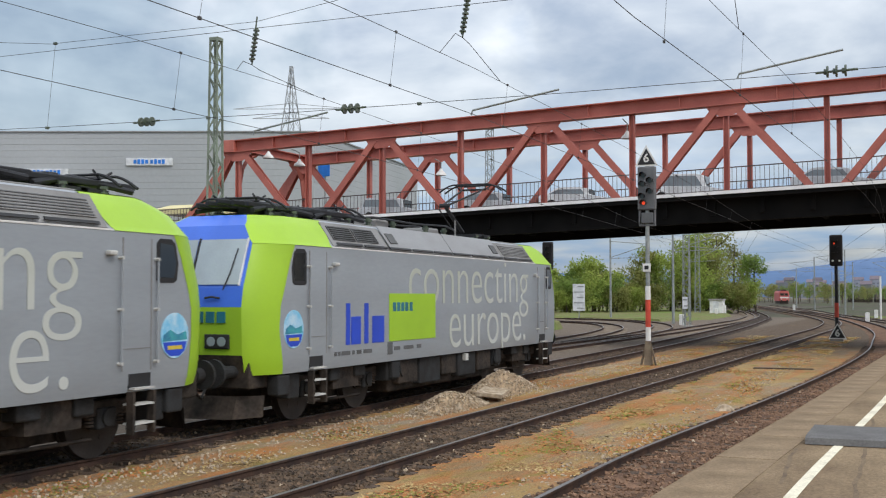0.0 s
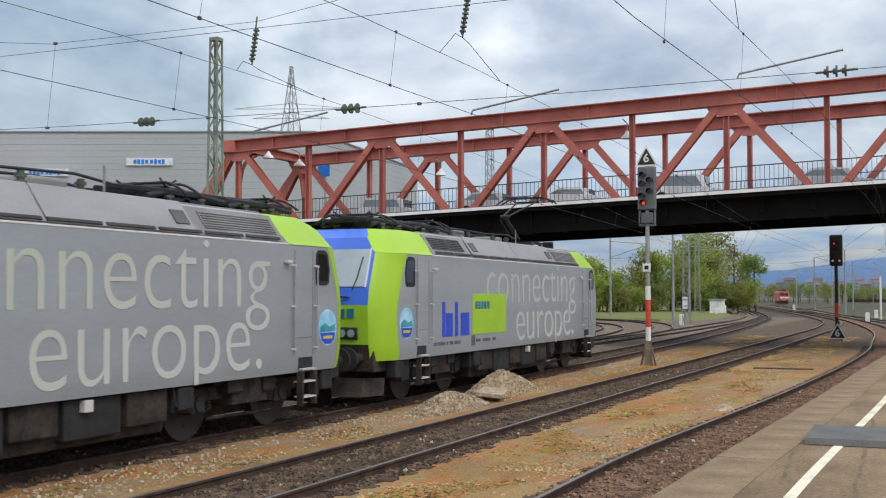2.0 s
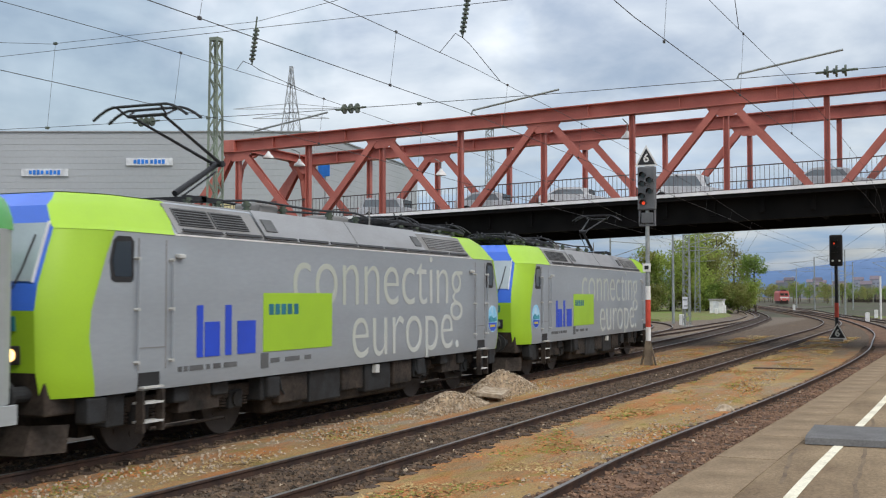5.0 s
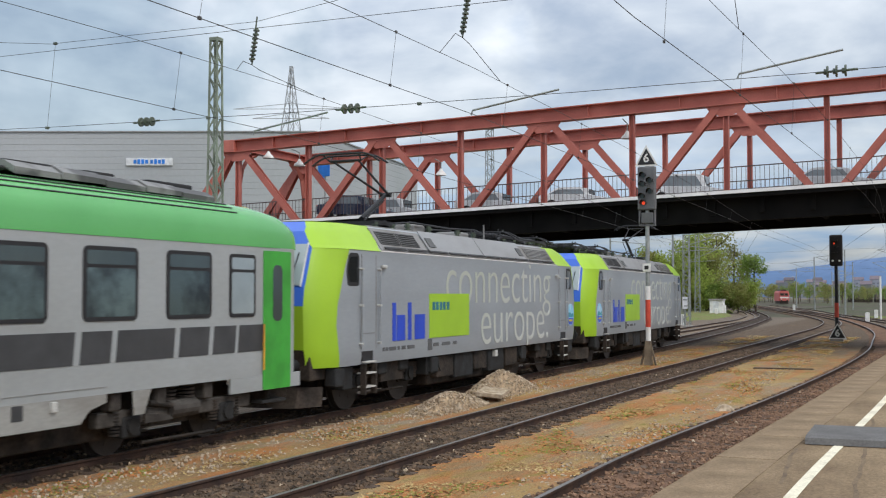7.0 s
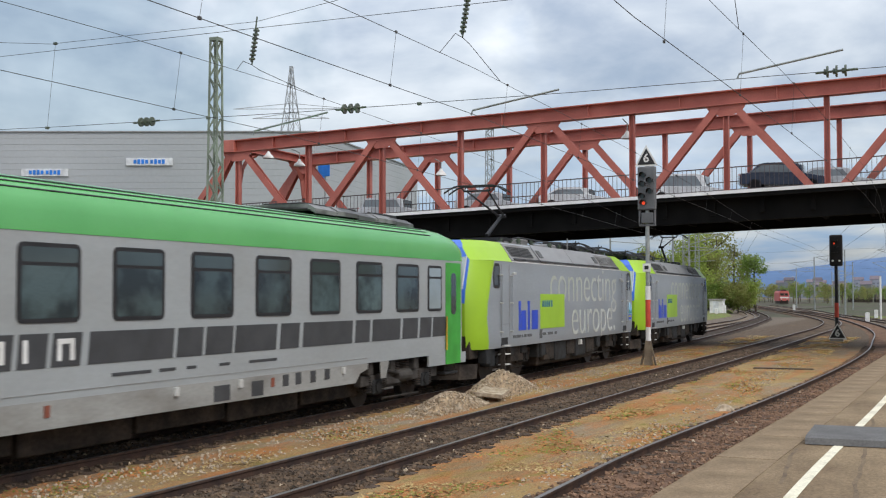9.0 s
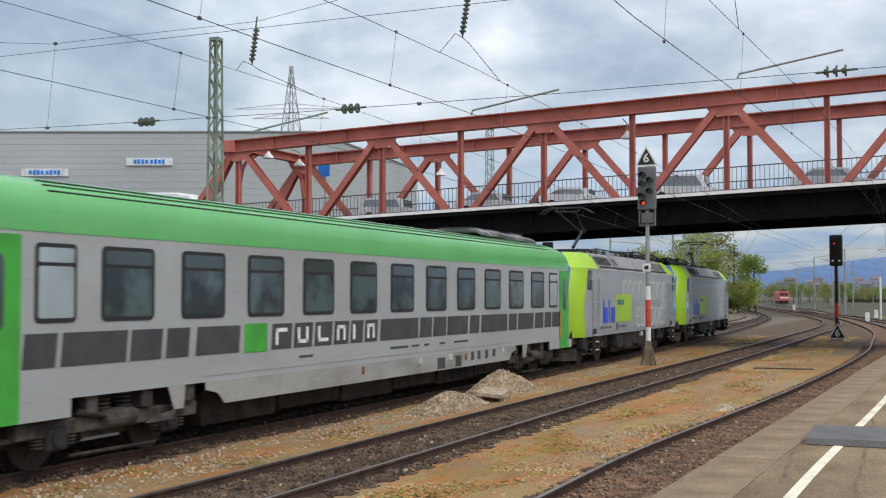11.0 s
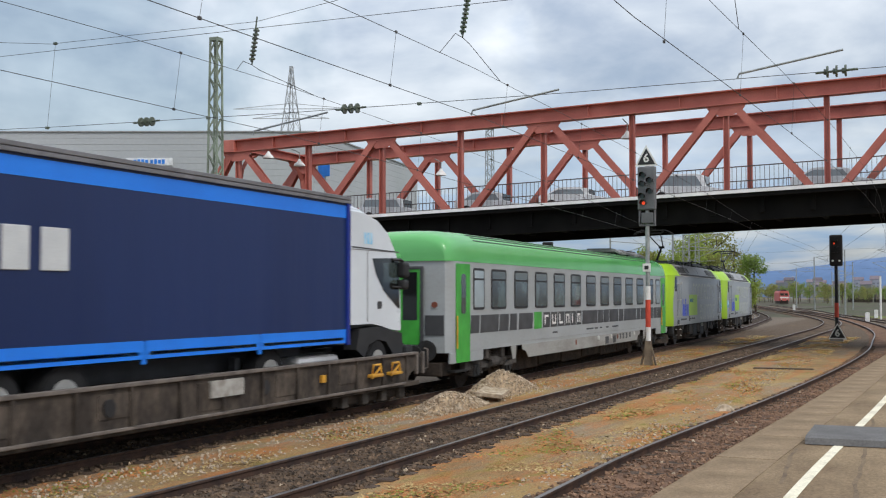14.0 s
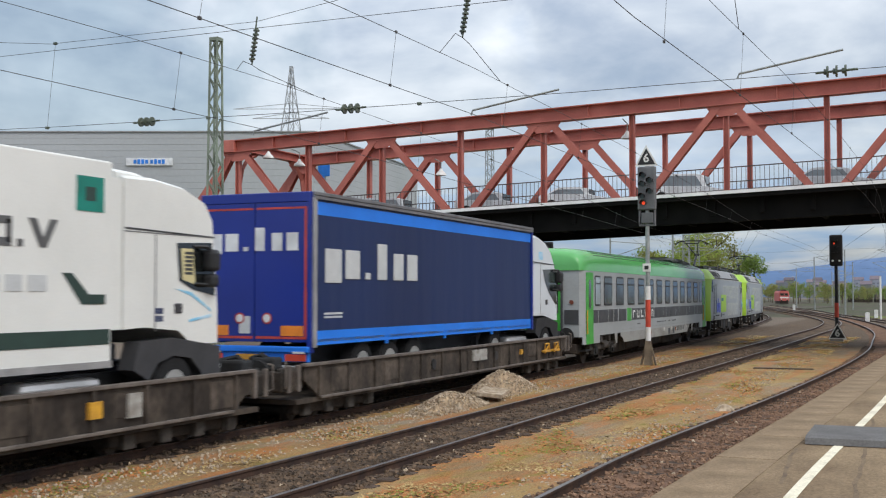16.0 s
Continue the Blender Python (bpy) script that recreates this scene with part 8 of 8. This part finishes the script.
def car(paint, label, length=4.3, tall=1.5, estate=False):
    """A car that faces +x, its wheels on z = 0."""
    root = thing("car", label, "car", "cars on the bridge")
    L = length / 2
    low = [(-L, 0.35), (-L, 0.78), (-L + 0.1, 0.9), (L - 1.3, 0.92), (L - 0.25, 0.76), (L, 0.58), (L, 0.32)]
    roof = ([(-L + 0.08, 0.9), (-L + 0.25, tall - 0.08), (-L + 0.6, tall)] if estate else [(-L + 0.35, 0.9), (-L + 0.95, tall - 0.06), (-L + 1.3, tall)]) + [(0.35, tall), (0.75, tall - 0.08), (L - 1.25, 0.93)]

    def body(bm):
        loft_into(bm, [[(x * k, y, 0.6 + (z - 0.6) * k) for x, z in low] for y, k in ((-0.88, 0.97), (-0.8, 1), (0.8, 1), (0.88, 0.97))])
        loft_into(bm, [[(x * k, y, 0.9 + (z - 0.9) * k) for x, z in roof] for y, k in ((-0.70, 0.97), (-0.6, 1), (0.6, 1), (0.70, 0.97))])
    b = one("body", body, M[paint], root, smooth=True)
    for s in (-1, 1):
        one("side_window", lambda bm: prism_into(bm, [(roof[0][0] + 0.2, 0.95), (roof[1][0] + 0.15, tall - 0.14), (0.38, tall - 0.12), (L - 1.45, 0.95)], s * 0.71 - 0.012, s * 0.71 + 0.012), M["car_glass"], b)
        for x in (-L + 0.8, L - 0.8):
            one("wheel", lambda bm: disc_into(bm, (x, s * 0.80, 0.31), 0.31, 0.2, 18), M["tyre"], root)
        one("headlight", lambda bm: box_into(bm, L - 0.12, L + 0.01, s * 0.62 - 0.16, s * 0.62 + 0.16, 0.56, 0.70, 0.02), M["windscreen"], b)
        one("tail_light", lambda bm: box_into(bm, -L - 0.01, -L + 0.08, s * 0.70 - 0.1, s * 0.70 + 0.1, 0.60, 0.86, 0.02), M["red"], b)
    one("windscreen", lambda bm: loft_into(bm, [[(0.80, y, tall - 0.11), (L - 1.28, y, 0.97), (L - 1.24, y, 0.98), (0.84, y, tall - 0.10)] for y in (-0.58, 0.58)]), M["side_glass"], b)
    return root


def on_bridge(x, y, way=-1):
    return pose(x, y, deck_z(y) + 0.012, 0, math.degrees(math.atan(-0.033)) * (-1 if way > 0 else 1) * -1, 90 * way)


for paint, label, x, y, ln, tall, est in (("car_white", "white estate car waiting on the bridge", 62.4, 12.15, 4.4, 1.62, True), ("car_white", "pale car waiting on the bridge", 62.4, 18.5, 4.1, 1.34, False), ("car_silver", "grey car waiting on the bridge", 62.4, 4.7, 4.3, 1.40, False),
                                          ("car_silver", "silver car waiting on the bridge", 62.4, 23.6, 4.2, 1.42, False), ("car_silver", "silver hatchback waiting on the bridge", 62.4, 29.9, 4.2, 1.5, True)):
    car(paint, label, ln, tall, est).matrix_world = on_bridge(x, y)


def box_van():
    root = thing("delivery_van", "white delivery van driving over the bridge", "van")
    one("load_box", lambda bm: box_into(bm, -2.9, 1.3, -1.0, 1.0, 0.55, 2.45, 0.08), M["van_white"], root)
    one("red_line", lambda bm: [box_into(bm, -2.8, 1.2, s * 1.0 - 0.01, s * 1.0 + 0.01, 1.5, 1.6) for s in (-1, 1)], M["red"], root)
    cab = one("cab", lambda bm: prism_into(bm, [(1.32, 0.4), (1.32, 2.3), (2.0, 2.2), (2.6, 1.38), (3.1, 1.15), (3.15, 0.4)], -0.98, 0.98), M["van_white"], root)
    one("cab_window", lambda bm: prism_into(bm, [(1.5, 1.4), (1.5, 2.05), (1.95, 2.05), (2.45, 1.4)], -0.99, 0.99), M["side_glass"], cab)
    one("frame", lambda bm: box_into(bm, -2.8, 2.8, -0.5, 0.5, 0.3, 0.56), M["plastic"], root)
    for x in (-1.9, 2.3):
        for y in (-0.85, 0.85):
            road_wheel(root, x, y, 0.34, 0.34)
    return root


driving_car = car("car_dark", "dark blue car driving over the bridge", 4.3, 1.45)
lorry = box_van()


def drive(x, y_at, t_at, speed):
    """Rows of a run over the bridge towards -y, waiting beyond the ramp before and past the far end after it."""
    rows = []
    t = 0.0
    while t <= 16.001:
        rows.append((t, on_bridge(x, max(-44.0, min(78.0, y_at - speed * (t - t_at))))))
        t += 0.25
    return rows


ROAD_ROWS = [(driving_car, drive(59.0, 6.8, 9.0, 12.0)), (lorry, drive(59.0, 20.5, 12.5, 15.5))]


def bell_lamp(x, y, z):
    root = thing("bridge_lamp", "white bell-shaped lamp hung on the bridge truss", "lamp", "lamps on the bridge")
    one("shade", lambda bm: loft_into(bm, [[(x + r * math.cos(a), y + r * math.sin(a), z + dz) for a in [radians(30 * i) for i in range(12)]] for r, dz in ((0.34, -0.28), (0.3, -0.18), (0.12, 0.0), (0.07, 0.12))]), M["white"], root, smooth=True)
    one("bracket", lambda bm: tube_into(bm, [(x, y, z + 0.1), (x, y, z + 0.5), (x - 0.9, y, z + 0.6)], 0.03, 6), M["galv"], root)


for x, y, z in ((57.5, 14.38, 10.7), (57.5, 33.64, 10.15), (57.5, 35.73, 10.7), (63.2, 27.2, 9.9)):
    bell_lamp(x, y, z)
root = thing("road_sign", "blue road sign at the bridge end", "sign")
one("panel", lambda bm: box_into(bm, 65.9, 65.96, 36.3, 37.1, 10.2, 11.2, 0.01), M["sign_blue"], root)
one("post", lambda bm: tube_into(bm, [(66.05, 36.7, deck_z(36.7) - 0.3), (66.05, 36.7, 11.2)], 0.05, 8), M["galv"], root)


# ---- yard clutter near the platform ----
def heap(name, x, y, rx, ry, h, seed):
    def build(bm):
        rings = []
        for k in range(9):
            t = k / 8
            ring = []
            for i in range(30):
                a = 2 * math.pi * i / 30
                d = Vector((math.cos(a), math.sin(a), 0))
                wob = 1 + 0.22 * noise.noise(d * 1.7 + Vector((seed, 0, 0)))
                r = 1 - t
                z = -0.34 + (h + 0.34) * (1 - r ** 1.25) + 0.07 * noise.noise(Vector((d.x * r * 4, d.y * r * 4, seed + 3)))
                ring.append((x + d.x * rx * r * wob, y + d.y * ry * r * wob, z))
            rings.append(ring)
        loft_into(bm, rings, close_ends=False)
    ob = one(name, build, M["heap"], None, smooth=True)
    return tagged(ob, "heap of pale gravel and earth between the tracks", "gravel heap", "spoil heaps")


heap("earth_mound", 28.2, 10.45, 2.7, 0.62, 0.46, 1.0)
heap("earth_mound", 24.0, 10.15, 2.3, 0.62, 0.23, 5.0)
rng_h = random.Random(21)
spots = []
for cx, cy, rx, ry, h in ((28.2, 10.45, 3.0, 0.74, 0.46), (24.0, 10.15, 2.6, 0.74, 0.23)):
    for _ in range(1700):
        a, r = rng_h.uniform(0, 6.283), math.sqrt(rng_h.random())
        z = -0.30 + (h + 0.32) * (1 - r ** 1.25)
        spots.append((cx + math.cos(a) * r * rx, cy + math.sin(a) * r * ry, z, rng_h.uniform(0.018, 0.062)))
stones("heap_stones", spots, M["pale_stone"], "pale broken stones over the gravel heaps", 3)
root = thing("concrete_slab", "cracked concrete slab leaning on the gravel heap", "slab")
one("slab", lambda bm: box_into(bm, -0.55, 0.55, -0.32, 0.32, -0.05, 0.05, 0.015), M["pale_stone"], root)
root.matrix_world = pose(26.3, 9.95, 0.05, 5, -3, 10)
root = thing("rubble_piece", "pale lump of rubble beside the rail", "rubble")
one("lump", lambda bm: loft_into(bm, [[(26.0 + r * math.cos(a) * (1 + 0.3 * math.sin(3 * a)), 4.35 + r * math.sin(a), z) for a in [radians(40 * i) for i in range(9)]] for r, z in ((0.22, -0.3), (0.25, -0.16), (0.14, -0.04), (0.03, 0.0))]), M["pale_stone"], root)
for x, y, w, d in ((41.3, 4.9, 0.35, 2.0), (42.4, 2.75, 0.5, 0.55), (44.0, 1.55, 0.6, 0.5)):
    root = thing("duct_cover", "dark weathered cable duct cover on the ground", "cover", "duct covers")
    one("lid", lambda bm: box_into(bm, x - w / 2, x + w / 2, y - d / 2, y + d / 2, -0.34, -0.10, 0.02), M["sleeper"], root)
root = thing("trolley_ramp", "grey rubber ramp plate lying on the platform", "ramp")
one("plate", lambda bm: loft_into(bm, [[(13.35, y, 0.762), (13.38, y, 0.83), (13.5, y, 0.85), (14.5, y, 0.86), (14.75, y, 0.762)] for y in (1.36, 1.30, -0.9, -1.0)]), M["rubber"], root)


def weeds():
    """Dry straw, rust-coloured and green tufts that cannot be counted."""
    rng = random.Random(31)
    M["straw"] = mat("dry_straw", (0.50, 0.37, 0.17), 0.9, other=(0.38, 0.27, 0.11), scale=0.6)
    M["rusty_weed"] = mat("rusty_weed", (0.52, 0.22, 0.075), 0.9, other=(0.40, 0.16, 0.06), scale=0.6)
    M["green_weed"] = mat("green_weed", (0.27, 0.28, 0.055), 0.9, other=(0.19, 0.20, 0.04), scale=0.6)
    zones = ((4.35, 6.75, 0.55), (9.3, 11.0, 0.35), (4.6, 6.6, 0.3))
    for m, count, label, thr in (("straw", 7500, "tufts of dry straw grass between the tracks", -0.05), ("rusty_weed", 7500, "rust-coloured low weeds between the tracks", 0.08), ("green_weed", 4000, "green weed tufts between the tracks", 0.12)):
        vs, fs = [], []
        n = 0
        seed = len(m) * 1.7
        for _ in range(count * 6):
            if n >= count:
                break
            x = rng.uniform(9, 75)
            y0, y1, _w = rng.choice(zones)
            y = rng.uniform(y0, y1) + 0.25 * noise.noise(Vector((x * 0.4, seed, 0)))
            if noise.noise(Vector((x * 0.35, y * 1.0, seed))) < thr:
                continue
            if 20.8 < x < 31.2 and 9.2 < y < 11.2:
                continue
            n += 1
            for _b in range(4):
                a, hgt, wd = rng.uniform(0, 6.283), rng.uniform(0.015, 0.06), rng.uniform(0.012, 0.03)
                d = Vector((math.cos(a), math.sin(a), 0))
                p = Vector((x + rng.gauss(0, 0.09), y + rng.gauss(0, 0.09), -0.142))
                s = Vector((-d.y, d.x, 0)) * wd
                k = len(vs)
                vs += [(p - s)[:], (p + s)[:], (p + d * hgt * 1.6 + Vector((0, 0, hgt * 0.35)))[:]]
                fs.append((k, k + 1, k + 2))
        me = bpy.data.meshes.new("weeds")
        me.from_pydata(vs, [], fs)
        me.materials.append(M[m])
        tagged(new("weeds", me), label, "weeds", kind="stuff")


weeds()


def loose_ballast():
    rng = random.Random(12)
    spots, dark, pale = [], [], []
    for key, n in (("platform", 9000), ("middle", 9000), ("main", 5000)):
        for _ in range(n):
            x = 8 + 46 * rng.random() ** 1.5
            u = rng.uniform(-1.1, 1.1)
            z = -0.135
            (spots if key == "platform" else dark).append((x, track_y(key, x) + u, z, rng.uniform(0.03, 0.075)))
        for _ in range(n // 110):
            x = 8 + 46 * rng.random() ** 1.5
            pale.append((x, track_y(key, x) + rng.uniform(-1.1, 1.1), -0.13, rng.uniform(0.03, 0.07)))
    for _ in range(2800):
        x = 8 + 40 * rng.random() ** 1.4
        y = rng.choice((rng.uniform(9.6, 11.0), rng.uniform(9.6, 11.0), rng.uniform(4.5, 5.3)))
        pale.append((x, y, -0.135, rng.uniform(0.02, 0.06)))
    stones("loose_ballast", spots, M["stone"], "brown broken ballast stones round the sleepers", 5)
    stones("oily_ballast", dark, M["dark_stone"], "dark oily ballast stones between the rails", 7)
    stones("pale_gravel", pale, M["pale_stone"], "pale gravel scattered between the tracks", 6)


loose_ballast()
for key, x0, x1 in (("platform", 8, 62), ("middle", 9, 68), ("main", 10, 60)):
    sleepers(key, TRACK_ROOTS[key], x0, x1)


def motions():
    for ob, wheels, r, off, half in TRAIN:
        walk(ob, [(0.5 * i, on_track(s + off, half)) for i, s in enumerate(ALONG)])
        for w in wheels:
            x = w.location.x
            step = 0.1 if r > 0.3 else 0.04
            rows = []
            for i in range(int(16 / step) + 1):
                t = i * step
                rows.append((t, pose(x, 0, r, 0, math.degrees((along(t) - ALONG[0]) / r) % 360, 0)))
            walk(w, rows)
    for ob, rows in ROAD_ROWS:
        walk(ob, rows)


motions()
